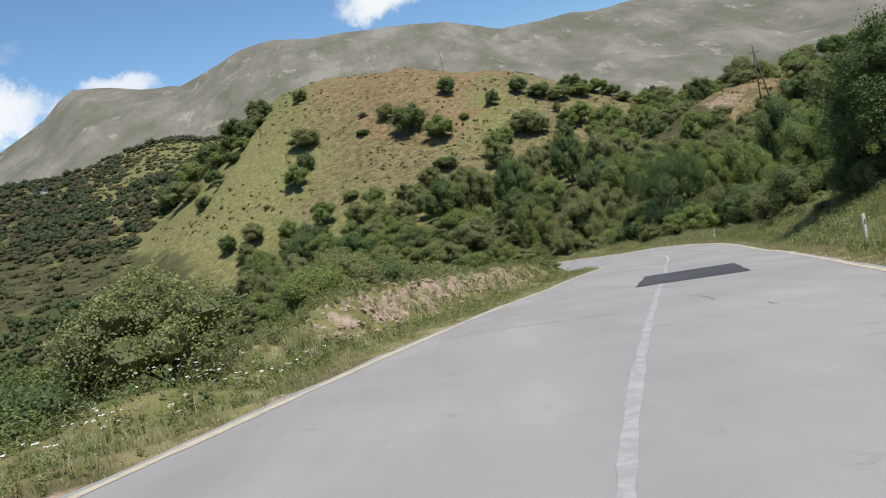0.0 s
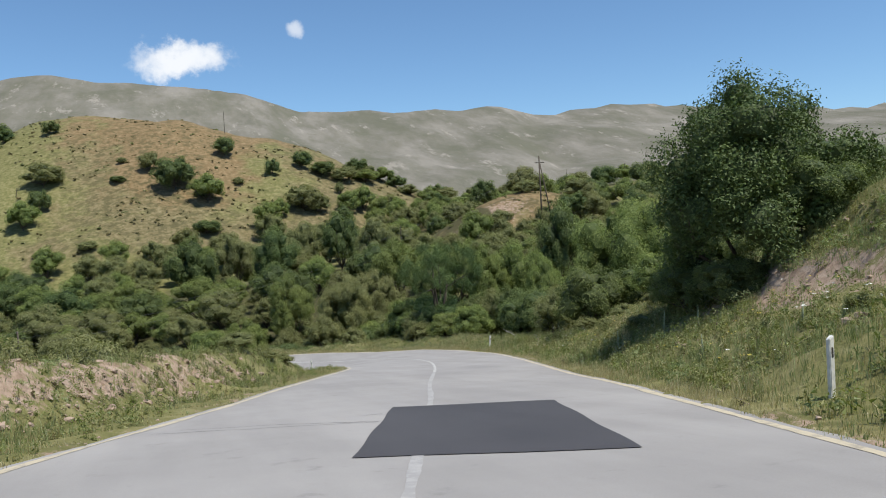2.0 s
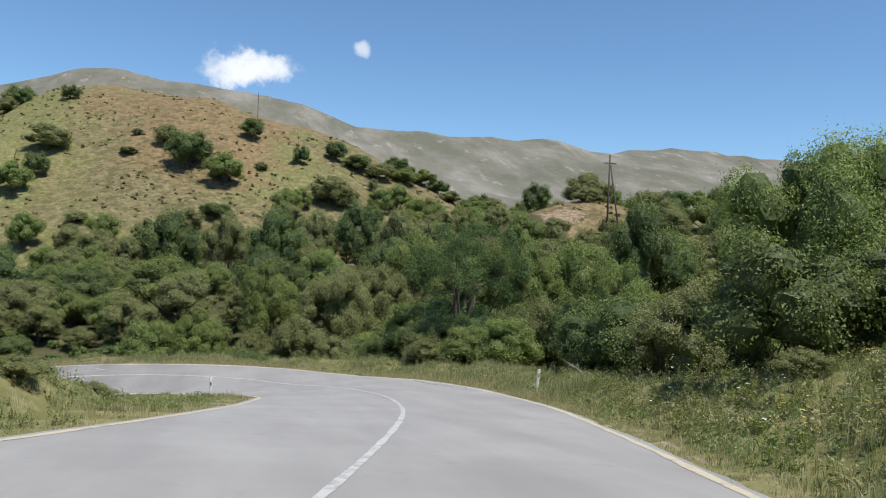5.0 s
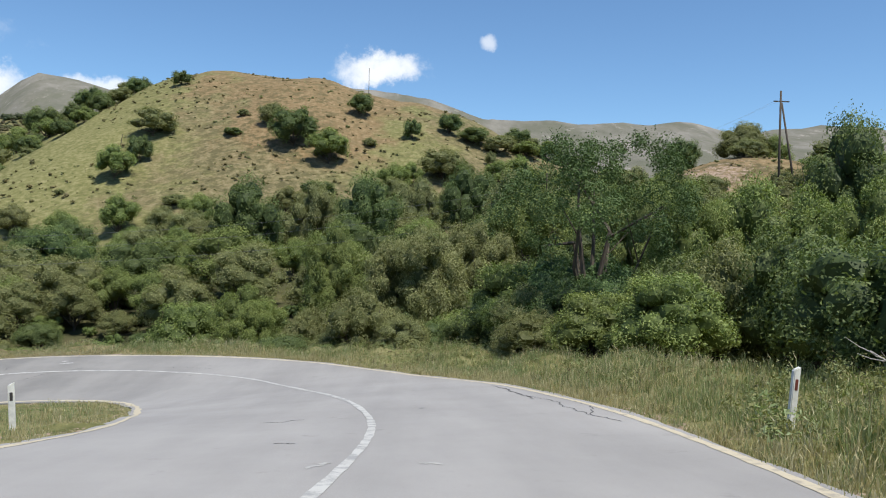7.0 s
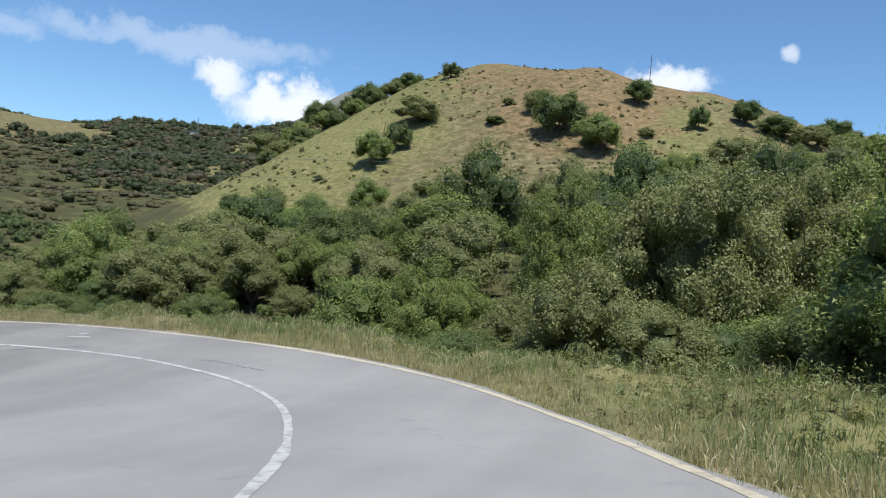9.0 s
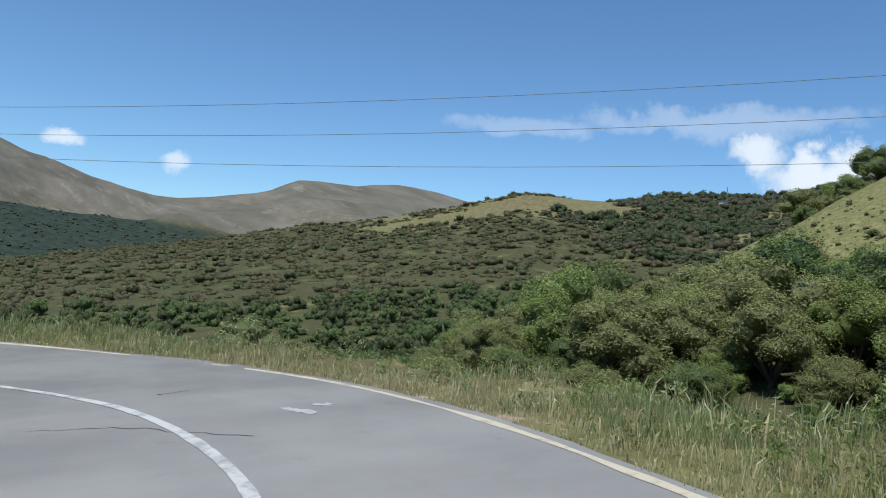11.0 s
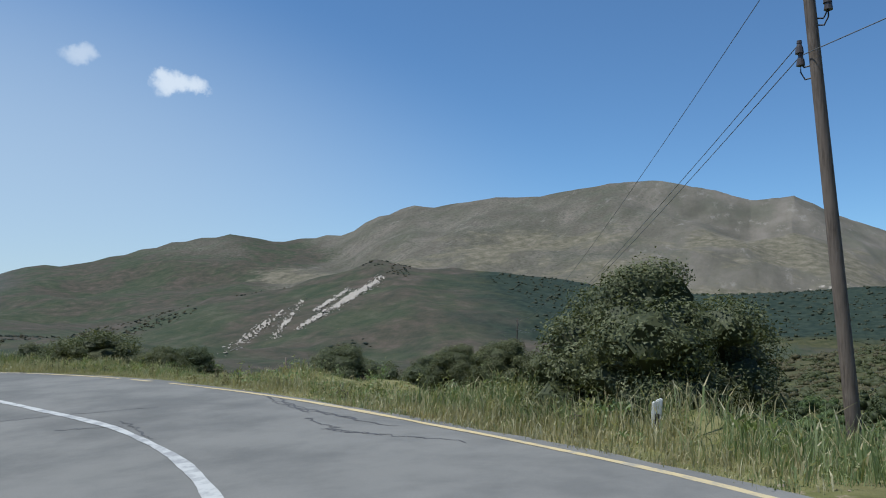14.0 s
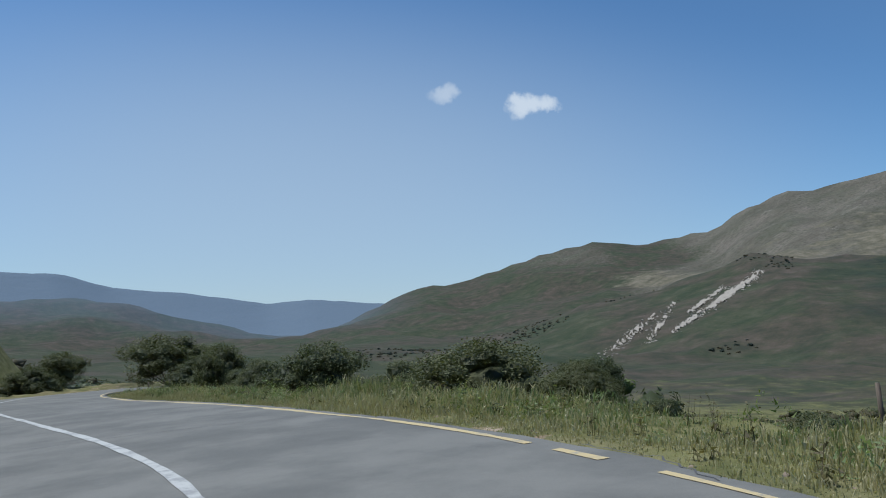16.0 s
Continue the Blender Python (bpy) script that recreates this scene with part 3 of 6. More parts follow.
def wood_material(name, dark, light):
    n = Nodes(name, 0.85, 0.2)
    g = n.noise(6, 6, 0.65, (6.0, 6.0, 0.5))
    n.color(n.mix(n.band(n.noise(1.5, 4), 0.4, 0.7), n.ramp(g, [(0.3, dark), (0.7, light)]), tuple(v * 0.8 for v in light)))
    n.bump(g, 0.6, 0.01)
    return n.m


def plain_material(name, color, rough=0.6, metal=0.0, vary=0.15):
    n = Nodes(name, rough, 0.4)
    n.b.inputs["Metallic"].default_value = metal
    n.color(n.mix(n.band(n.noise(7, 5), 0.35, 0.7), color, tuple(v * (1 - vary) for v in color)))
    return n.m


GROUND = ground_material()
ASPHALT = asphalt_material("worn_asphalt", (0.3, 0.283, 0.27), (0.405, 0.383, 0.363))
PATCHED = asphalt_material("fresh_asphalt", (0.062, 0.06, 0.066), (0.085, 0.082, 0.088))
EDGE_PAINT = paint_material("edge_line_paint", (0.52, 0.45, 0.325), (0.34, 0.3, 0.24), 0.55, (0.56, 0.435, 0.23))
LINE_PAINT = paint_material("white_line_paint", (0.5, 0.485, 0.455), (0.31, 0.3, 0.29), 0.51)
FADED_PAINT = paint_material("faded_line_paint", (0.41, 0.395, 0.38), (0.33, 0.315, 0.305), 0.48)
TAR = plain_material("tar_crack", (0.10, 0.095, 0.095), 0.9)
CHALK = paint_material("pale_mark", (0.42, 0.40, 0.375), (0.35, 0.34, 0.33), 0.5)
BARK = wood_material("bark", (0.05, 0.04, 0.03), (0.13, 0.105, 0.08))
POLE_WOOD = wood_material("weathered_pole", (0.07, 0.054, 0.042), (0.235, 0.185, 0.148))
DARK_WOOD = wood_material("dark_pole", (0.05, 0.04, 0.033), (0.11, 0.09, 0.07))
DEAD_WOOD = wood_material("bleached_wood", (0.32, 0.29, 0.26), (0.52, 0.49, 0.45))
MULLEIN = plain_material("woolly_leaf", (0.24, 0.28, 0.17), 0.9, 0.0, 0.3)
IRON = plain_material("iron_hook", (0.05, 0.05, 0.055), 0.55, 0.6)
PORCELAIN = plain_material("porcelain", (0.09, 0.075, 0.07), 0.25)
WIRE = plain_material("line_wire", (0.16, 0.16, 0.165), 0.55, 0.2)
WHITE_POST = plain_material("white_post_paint", (0.74, 0.73, 0.68), 0.55, 0.0, 0.3)
RED_BAND = plain_material("dark_red_reflector", (0.16, 0.045, 0.035), 0.4)
BLACK_BAND = plain_material("black_reflector", (0.05, 0.045, 0.045), 0.4)
WALL = plain_material("white_wall", (0.66, 0.65, 0.62), 0.8)
STEEL = plain_material("mast_steel", (0.22, 0.22, 0.24), 0.5, 0.4)
LEAF_A = leaf_material("leaf_green", (0.102, 0.138, 0.038), (0.211, 0.273, 0.080), (0.382, 0.420, 0.149), 0.3)
LEAF_B = leaf_material("leaf_dark", (0.061, 0.094, 0.032), (0.128, 0.179, 0.059), (0.246, 0.292, 0.108), 0.28)
LEAF_C = leaf_material("leaf_olive", (0.122, 0.139, 0.053), (0.239, 0.250, 0.103), (0.391, 0.384, 0.192), 0.3)
LEAF_PALE = leaf_material("leaf_pale_olive", (0.119, 0.124, 0.046), (0.223, 0.229, 0.092), (0.356, 0.347, 0.158), 0.25)
LEAF_BUSH = leaf_material("leaf_dusky_olive", (0.05, 0.06, 0.027), (0.098, 0.112, 0.05), (0.21, 0.21, 0.11), 0.2)
LEAF_FOREST = leaf_material("forest_leaf", (0.022, 0.032, 0.021), (0.031, 0.043, 0.027), (0.044, 0.056, 0.034), 0.1)
LEAF_DEEP = leaf_material("leaf_deep_green", (0.04, 0.074, 0.024), (0.074, 0.13, 0.04), (0.139, 0.205, 0.068), 0.15)
TUSSOCK = leaf_material("tussock", (0.10, 0.095, 0.04), (0.18, 0.155, 0.07), (0.28, 0.225, 0.115), 0.25)
WEED = leaf_material("weed_leaf", (0.100, 0.138, 0.037), (0.175, 0.213, 0.062), (0.288, 0.312, 0.112), 0.35)
CLOD = plain_material("earth_clod", (0.40, 0.30, 0.225), 0.95, 0.0, 0.45)
CRAG = plain_material("grey_crag", (0.17, 0.16, 0.145), 0.95, 0.0, 0.35)
SCREE = plain_material("pale_scree", (0.42, 0.365, 0.305), 0.95, 0.0, 0.3)
LEAF_FAR = leaf_material("scrub_leaf", (0.034, 0.047, 0.017), (0.069, 0.086, 0.034), (0.121, 0.126, 0.061), 0.15)
LEAF_RUST = leaf_material("scrub_leaf_rust", (0.076, 0.064, 0.034), (0.118, 0.098, 0.055), (0.175, 0.143, 0.085), 0.2)
GRASS = leaf_material("grass_blade", (0.129, 0.179, 0.069), (0.241, 0.297, 0.132), (0.414, 0.448, 0.252), 0.3)
STRAW = leaf_material("straw_head", (0.33, 0.275, 0.143), (0.484, 0.418, 0.242), (0.616, 0.561, 0.396), 0.3)
PETAL = plain_material("white_petal", (0.72, 0.72, 0.66), 0.7)
YELLOW = plain_material("yellow_petal", (0.62, 0.48, 0.06), 0.7)

# ---- the ground: one sheet to the horizon ----


def axis(lo, hi, step, far, growth):
    inner = np.arange(lo, hi + step, step)
    out = [step]
    while sum(out) < far:
        out.append(min(out[-1] * (1 + growth), 60))
    o = np.cumsum(out)
    return np.concatenate([(lo - o)[::-1], inner, inner[-1] + o])


GRID = {}


def ground_z(x, y):
    """Height of the ground sheet as built."""
    xs, ys, z = GRID["x"], GRID["y"], GRID["z"]
    x, y = np.asarray(x, float), np.asarray(y, float)
    i, j = np.clip(np.searchsorted(xs, x) - 1, 0, len(xs) - 2), np.clip(np.searchsorted(ys, y) - 1, 0, len(ys) - 2)
    u, v = (x - xs[i]) / (xs[i + 1] - xs[i]), (y - ys[j]) / (ys[j + 1] - ys[j])
    return (z[j, i] * (1 - u) + z[j, i + 1] * u) * (1 - v) + (z[j + 1, i] * (1 - u) + z[j + 1, i + 1] * u) * v


def build_ground():
    xs, ys = axis(-34, 40, 0.7, 4400, 0.05), axis(-8, 112, 0.7, 4400, 0.046)
    gx, gy = np.meshgrid(xs, ys)
    z = land(gx, gy)
    nx, ny = len(xs), len(ys)
    verts = np.stack([gx, gy, z], -1).reshape(-1, 3)
    i = (np.arange(ny - 1)[:, None] * nx + np.arange(nx - 1)[None]).ravel()
    faces = np.stack([i, i + 1, i + 1 + nx, i + nx], 1)
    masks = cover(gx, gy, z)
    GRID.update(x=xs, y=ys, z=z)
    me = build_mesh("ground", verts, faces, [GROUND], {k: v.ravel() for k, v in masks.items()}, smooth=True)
    return tagged(new("ground", me), "dry grassy mountain land with scrub, bare earth and rock", "ground", kind="structure")


def cover(x, y, z):
    """What grows where, and which far ridges are hazed blue: masks for the ground's material."""
    dx, dy = x - HUB[0], y - HUB[1]
    r = np.hypot(dx, dy)
    az = np.degrees(np.arctan2(-dx, dy))
    az = np.where(az < -100, az + 360, az)
    h = hill(x, y)
    on_hill = smoothstep(-3, 4, z - (h - 4) - 0) * smoothstep(-12, 0, h) * (r < 330)
    dry = 0.3 + 0.42 * on_hill + 0.55 * fractal(x, y, 60, 3, 31)
    dry = dry + 0.35 * smoothstep(250, 330, r) * smoothstep(34, 42, az) * (1 - smoothstep(60, 66, az))
    dry = dry - on_hill * (0.42 * smoothstep(-28, -52, x) + 0.5 * np.exp(-(((x - 16) / 16) ** 2 + ((y - 245) / 16) ** 2)) + 0.3 * smoothstep(0, -12, z) * smoothstep(-20, 0, x))
    dry = np.where(r > 500, 0.75, dry)
    west = smoothstep(28, 36, az) * (1 - smoothstep(100, 130, az)) * smoothstep(70, 110, r) * (1 - smoothstep(430, 520, r))
    el = np.degrees(np.arctan2(z - HUB[2], r))
    edge = az + 7 * fractal(x, y, 420, 4, 33)
    wood = west * (0.62 - 0.6 * smoothstep(265, 345, r) * smoothstep(36, 44, az) * (1 - smoothstep(56, 62, az)))
    wood = np.maximum(wood, smoothstep(330, 420, r) * (1 - smoothstep(880, 1000, r)) * smoothstep(60, 78, az) * (1 - smoothstep(104, 110, edge)) * smoothstep(-2.2, -0.4, el + 1.3 * fractal(x, y, 150, 3, 71)))
    wood = np.maximum(wood, smoothstep(20, 45, r) * smoothstep(100, 120, az) * (1 - smoothstep(150, 168, az)) * (1 - smoothstep(200, 300, r)) * 0.6)
    wood = np.maximum(wood, (1 - smoothstep(165, 215, y)) * smoothstep(118, 130, y) * (x > -40) * (x < 60) * 0.6)
    wood = np.where(on_hill > 0.6, wood * 0.2, wood)
    forest = smoothstep(400, 440, r) * (1 - smoothstep(900, 960, r)) * smoothstep(68, 74, az) * (1 - smoothstep(102, 118, az + 5 * fractal(x, y, 90, 3, 79))) * smoothstep(-1.6, 0.0, el + 2.6 * fractal(x, y, 120, 3, 71))
    heath = smoothstep(300, 420, r) * (1 - smoothstep(900, 1100, r)) * smoothstep(70, 85, az) * 0.8
    heath = np.maximum(heath, smoothstep(600, 900, r) * smoothstep(118, 127, edge) * (1 - 0.45 * smoothstep(126, 131, edge) * smoothstep(2.5, 4.5, el)))
    heath = np.maximum(heath, smoothstep(150, 320, r) * smoothstep(66, 92, az) * (1 - smoothstep(172, 180, az)) * (1 - smoothstep(850, 1000, r)) * 0.7)
    heath = np.maximum(heath, 0.42 * smoothstep(900, 1150, r) * smoothstep(90, 102, az) * (1 - smoothstep(126, 135, az)))
    meadow = smoothstep(1000, 1300, r) * (1 - smoothstep(1750, 2150, r)) * smoothstep(44, 60, az) * (1 - smoothstep(124, 132, az)) * (0.65 + 0.8 * fractal(x, y, 160, 4, 97))
    warm = smoothstep(36, 62, az)
    ochre = on_hill * (0.1 + 0.65 * smoothstep(8, 36, z) * smoothstep(-52, -30, x) + 0.4 * smoothstep(-30, -10, x) * (1 - smoothstep(5, 25, x)) * smoothstep(0, 20, z)) + 0.5 * on_hill * fractal(x, y, 30, 3, 35)
    rock = smoothstep(900, 1150, r)
    bare = np.exp(-(np.hypot(x - CONE[0], y - CONE[1]) / 34) ** 2)
    forest, wood, heath = forest * (1 - bare), wood * (1 - bare), heath * (1 - bare)
    rock = np.maximum(rock, bare)
    knoll = np.exp(-(((x - 68) / 34) ** 2 + ((y - 168) / 22) ** 2))
    dry = dry + 0.5 * knoll
    ochre = np.maximum(ochre, 0.75 * knoll)
    mound = np.exp(-(((x + 39.5) / 6.5) ** 2 + ((y - 64.6) / 6.0) ** 2))
    wood, dry, ochre = wood * (1 - mound), dry + 0.4 * mound, np.maximum(ochre, 0.8 * mound)
    # how strongly the haze blue is painted on the valley's far ridge and spur
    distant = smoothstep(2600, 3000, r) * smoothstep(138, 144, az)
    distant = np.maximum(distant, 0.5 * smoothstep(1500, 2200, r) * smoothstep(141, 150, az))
    soil = 0.68 * np.exp(-(((x - 58) / 15) ** 2 + ((y - 164) / 7) ** 2))
    close = r < 170
    k, off, dist = near_road(x[close], y[close])
    s = ROAD_S[k] - S_APEX
    right, left = off - RIGHT_W[k], -off - LEFT_W[k]
    so = np.zeros(k.shape)
    so += 0.6 * smoothstep(2.4, 3.0, left) * (1 - smoothstep(3.9, 4.7, left)) * smoothstep(-80, -70, s) * (1 - smoothstep(-47, -40, s))
    so += 0.5 * smoothstep(4.6, 5.8, right) * (1 - smoothstep(7.4, 8.2, right)) * smoothstep(-90, -80, s) * (1 - smoothstep(-50, -44, s))
    so += 0.55 * np.exp(-((s + 52.5) / 5) ** 2 - ((right - 6.6) / 1.3) ** 2) + 0.6 * np.exp(-((s + 35.5) / 2.5) ** 2 - ((right - 8.3) / 1.2) ** 2)
    so += 0.6 * np.exp(-((s + 42) / 2.2) ** 2 - ((right - 5.2) / 1.1) ** 2) + 0.5 * np.exp(-((s + 31) / 2.0) ** 2 - ((right - 4.6) / 0.9) ** 2)
    so += 0.42 * (np.maximum(right, left) < 0.7)
    soil[close] = np.maximum(soil[close], so)
    scar = 0.5 * np.exp(-(((az - 86) / 5) ** 2)) * np.exp(-(((r - 1450) / 160) ** 2))
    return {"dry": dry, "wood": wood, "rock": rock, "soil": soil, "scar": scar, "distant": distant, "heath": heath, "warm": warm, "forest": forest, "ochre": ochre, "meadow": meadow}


ground = build_ground()


def height(x, y):
    return float(land(np.array([float(x)]), np.array([float(y)]))[0])


# ---- the road ----
def strip(name, s, offs, lift, mats, thick=0.0, attrs=None):
    """A band along the road between lines at the given offsets (arrays over s)."""
    rows = [along(s, o, lift) for o in offs]
    n, m = len(s), len(rows)
    verts = np.stack(rows, 1).reshape(-1, 3)
    i = (np.arange(n - 1)[:, None] * m + np.arange(m - 1)[None]).ravel()
    faces = np.stack([i, i + 1, i + m + 1, i + m], 1)
    if thick:
        low = verts - (0, 0, thick)
        base = len(verts)
        verts = np.vstack([verts, low])
        a, b = np.arange(n - 1) * m, np.arange(n - 1) * m + m - 1
        walls = [np.stack([a, a + m, a + m + base, a + base], 1), np.stack([b + m, b, b + base, b + m + base], 1)]
        faces = np.vstack([faces] + walls)
        e0, e1 = np.arange(m - 1), (n - 1) * m + np.arange(m - 1)
        faces = np.vstack([faces, np.stack([e0 + 1, e0, e0 + base, e0 + 1 + base], 1), np.stack([e1, e1 + 1, e1 + 1 + base, e1 + base], 1)])
    lower_leg = np.tile(np.repeat(smoothstep(-6, 34, s - S_APEX), m), 2 if thick else 1)
    return build_mesh(name, verts, faces, mats, {"lower_leg": lower_leg}, smooth=False)


def wobble(s, size, amp, seed):
    return (value_noise(s / size, s * 0 + seed * 7.7, seed) - 0.5) * 2 * amp + (value_noise(s * 4 / size, s * 0 + seed, seed + 1) - 0.5) * amp


def build_road():
    s = np.arange(0, ROAD_S[-1] - 0.3, 0.25)
    lw, rw = np.interp(s, ROAD_S, LEFT_W), np.interp(s, ROAD_S, RIGHT_W)
    fr = np.linspace(0, 1, 13)
    offs = [-(lw + 0.12 + wobble(s, 2.5, 0.07, 3)) * (1 - f) + (rw + 0.12 + wobble(s, 2.0, 0.09, 5)) * f for f in fr]
    road = tagged(new("road", strip("road", s, offs, 0.0, [ASPHALT], 0.18)), "worn pale grey asphalt mountain road with a hairpin bend", "road", kind="structure")
    # painted edges, broken away here and there
    # runs by the way from the apex: broken off on the lower leg
    for name, side, w0, m, text, runs in (("edge_line_left", -1, lw, EDGE_PAINT, "yellowish white worn edge line painted on the asphalt", ((-200, 200),)),
                                          ("edge_line_right", 1, rw, EDGE_PAINT, "yellowish white worn edge line painted on the asphalt", ((-200, 40.2), (41.0, 41.5), (42.2, 90)))):
        c = side * (w0 - 0.12 + wobble(s, 5, 0.03, 9))
        half = 0.085 - 0.025 * smoothstep(2, 24, s - S_APEX) + wobble(s, 1.3, 0.032, 11 + side)
        for lo, hi in runs:
            k = (s - S_APEX >= lo - 0.25) & (s - S_APEX <= hi)
            tagged(new(name, strip(name, s[k], [(c - half)[k], (c + half)[k]], 0.006, [m])), text, "road line", kind="structure")
    half = 0.07 + wobble(s, 0.9, 0.02, 21)
    for name, a, b, m, text in (("centre_line_upper", 0.0, S_APEX - 44, FADED_PAINT, "nearly worn-off white centre line on the asphalt"),
                                ("centre_line", S_APEX - 44, 1e9, LINE_PAINT, "worn white centre line painted on the asphalt")):
        k = (s >= a) & (s < b)
        mid = np.interp(s - S_APEX, [-40, -20, -8, 0, 6, 12, 16, 19, 22, 26, 29, 32, 35, 38, 42, 48, 54], [0.08, 0.05, -0.05, 0.0, 0.1, 0.12, -0.04, -0.1, -0.15, -0.32, -0.26, -0.12, -0.06, -0.18, -0.14, -0.12, -0.15])
        tagged(new(name, strip(name, s[k], [(mid - half)[k], (mid + half)[k]], 0.006, [m])), text, "road line", kind="structure")
    return road


road = build_road()

# ---- plants ----
def ico(level):
    """Corners and faces of a round body."""
    bm = bmesh.new()
    bmesh.ops.create_icosphere(bm, subdivisions=level, radius=1.0)
    v = np.array([p.co for p in bm.verts])
    f = np.array([[p.index for p in q.verts] for q in bm.faces])
    bm.free()
    return v, f


ICO_SMALL, ICO_FINE = ico(1), ico(2)


def leaf_tris(centres, size, seed, aspect, out, loose=0.6):
    """Small leaves, one three-cornered face each, roughly facing out of the crown."""
    g = np.random.default_rng(seed)
    n = len(centres)
    nor = g.normal(size=(n, 3))
    nor /= np.linalg.norm(nor, axis=1)[:, None]
    nor = nor * loose + out + np.array([0, 0, 0.25])
    nor /= np.linalg.norm(nor, axis=1)[:, None] + 1e-9
    a = np.cross(nor, g.normal(size=(n, 3)))
    a /= np.linalg.norm(a, axis=1)[:, None] + 1e-9
    b = np.cross(nor, a)
    sz = (size * (0.6 + 0.8 * g.random(n)))[:, None]
    v = np.stack([centres + a * sz * 1.1, centres - a * sz * 0.75 + b * sz * aspect, centres - a * sz * 0.75 - b * sz * aspect], 1).reshape(-1, 3)
    return v, np.arange(3 * n).reshape(-1, 3)


def foliage(radii, lobes, leaves, leaf, seed, fine=True, core=0.85, spread=(0.5, 0.2), lobe=(0.3, 0.14), puffs=7, aspect=0.55, sprig=0.05, loose=0.6):
    """A crown: boughs spread evenly over a dome, each with smaller puffs of leaves on it, round an inner body coloured
    dark in place of inner shade.
    """
    g = np.random.default_rng(seed)
    radii = np.array(radii, float)
    i = np.arange(lobes) + 0.5
    high = 1 - 1.55 * i / lobes + 0.12 * g.normal(size=lobes)
    high = np.clip(high, -0.75, 1.0)
    turn = 2.39996 * i + 0.35 * g.normal(size=lobes)
    flat = np.sqrt(1 - high ** 2)
    d = np.stack([flat * np.cos(turn), flat * np.sin(turn), high], 1)
    cen = d * (spread[0] + spread[1] * g.random((lobes, 1)))
    rad = lobe[0] + lobe[1] * g.random(lobes)
    light = g.random(lobes)
    # puffs sit on the outer side of each bough
    way = g.normal(size=(lobes, puffs, 3))
    way /= np.linalg.norm(way, axis=2)[..., None]
    way = way + 0.9 * d[:, None] + np.array([0, 0, 0.25])
    way /= np.linalg.norm(way, axis=2)[..., None]
    pc = (cen[:, None] + way * (0.72 * rad)[:, None, None]).reshape(-1, 3)
    pr = (rad[:, None] * (0.34 + 0.2 * g.random((lobes, puffs)))).ravel()
    ptone = g.random(lobes * puffs)
    n = int(leaves * 1.7)
    k = g.choice(lobes * puffs, n, p=pr ** 2 / (pr ** 2).sum())
    q = g.normal(size=(n, 3))
    q /= np.linalg.norm(q, axis=1)[:, None]
    q = q + 0.5 * way.reshape(-1, 3)[k]
    q /= np.linalg.norm(q, axis=1)[:, None]
    at = pc[k] + q * (pr[k] * (0.85 + 0.3 * g.random(n)))[:, None]
    hidden = (np.linalg.norm(at[:, None] - cen[None], axis=2) < 0.9 * core * rad[None]).any(1)
    at, q, k = at[~hidden][:leaves], q[~hidden][:leaves], k[~hidden][:leaves]
    # and between them, close on the boughs
    m = int(leaves * 0.45) if core > 0 else 0
    b = g.integers(0, lobes, m)
    w = g.normal(size=(m, 3))
    w /= np.linalg.norm(w, axis=1)[:, None]
    low = cen[b] + w * (rad[b] * core * (1.0 + 0.18 * g.random(m)))[:, None]
    clear = (np.linalg.norm(low[:, None] - cen[None], axis=2) > 0.97 * core * rad[None]).all(1)
    at, q, k = np.vstack([at, low[clear]]), np.vstack([q, w[clear]]), np.concatenate([k, b[clear] * puffs])
    far = g.random(len(at)) < sprig
    at[far] *= 1.0 + 0.14 * g.random((far.sum(), 1))
    v, f = leaf_tris(at * radii, leaf, seed + 1, aspect, q, loose)
    tone = np.repeat(np.clip(0.25 * light[k // puffs] + 0.25 * ptone[k] + 0.6 * g.random(len(at)) - 0.05, 0, 1), 3)
    if core <= 0:
        return v, f, tone
    iv, jf = ICO_FINE if fine else ICO_SMALL
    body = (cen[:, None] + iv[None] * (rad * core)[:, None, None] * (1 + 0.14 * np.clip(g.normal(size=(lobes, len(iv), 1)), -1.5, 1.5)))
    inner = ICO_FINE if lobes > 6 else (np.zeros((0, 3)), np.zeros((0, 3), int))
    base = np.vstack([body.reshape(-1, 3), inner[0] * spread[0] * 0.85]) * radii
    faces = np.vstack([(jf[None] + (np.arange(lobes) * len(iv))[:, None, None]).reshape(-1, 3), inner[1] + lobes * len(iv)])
    # the body takes the darkest leaf tone: crown shade put into the colour
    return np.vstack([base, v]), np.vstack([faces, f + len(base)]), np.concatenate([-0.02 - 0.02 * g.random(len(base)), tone])


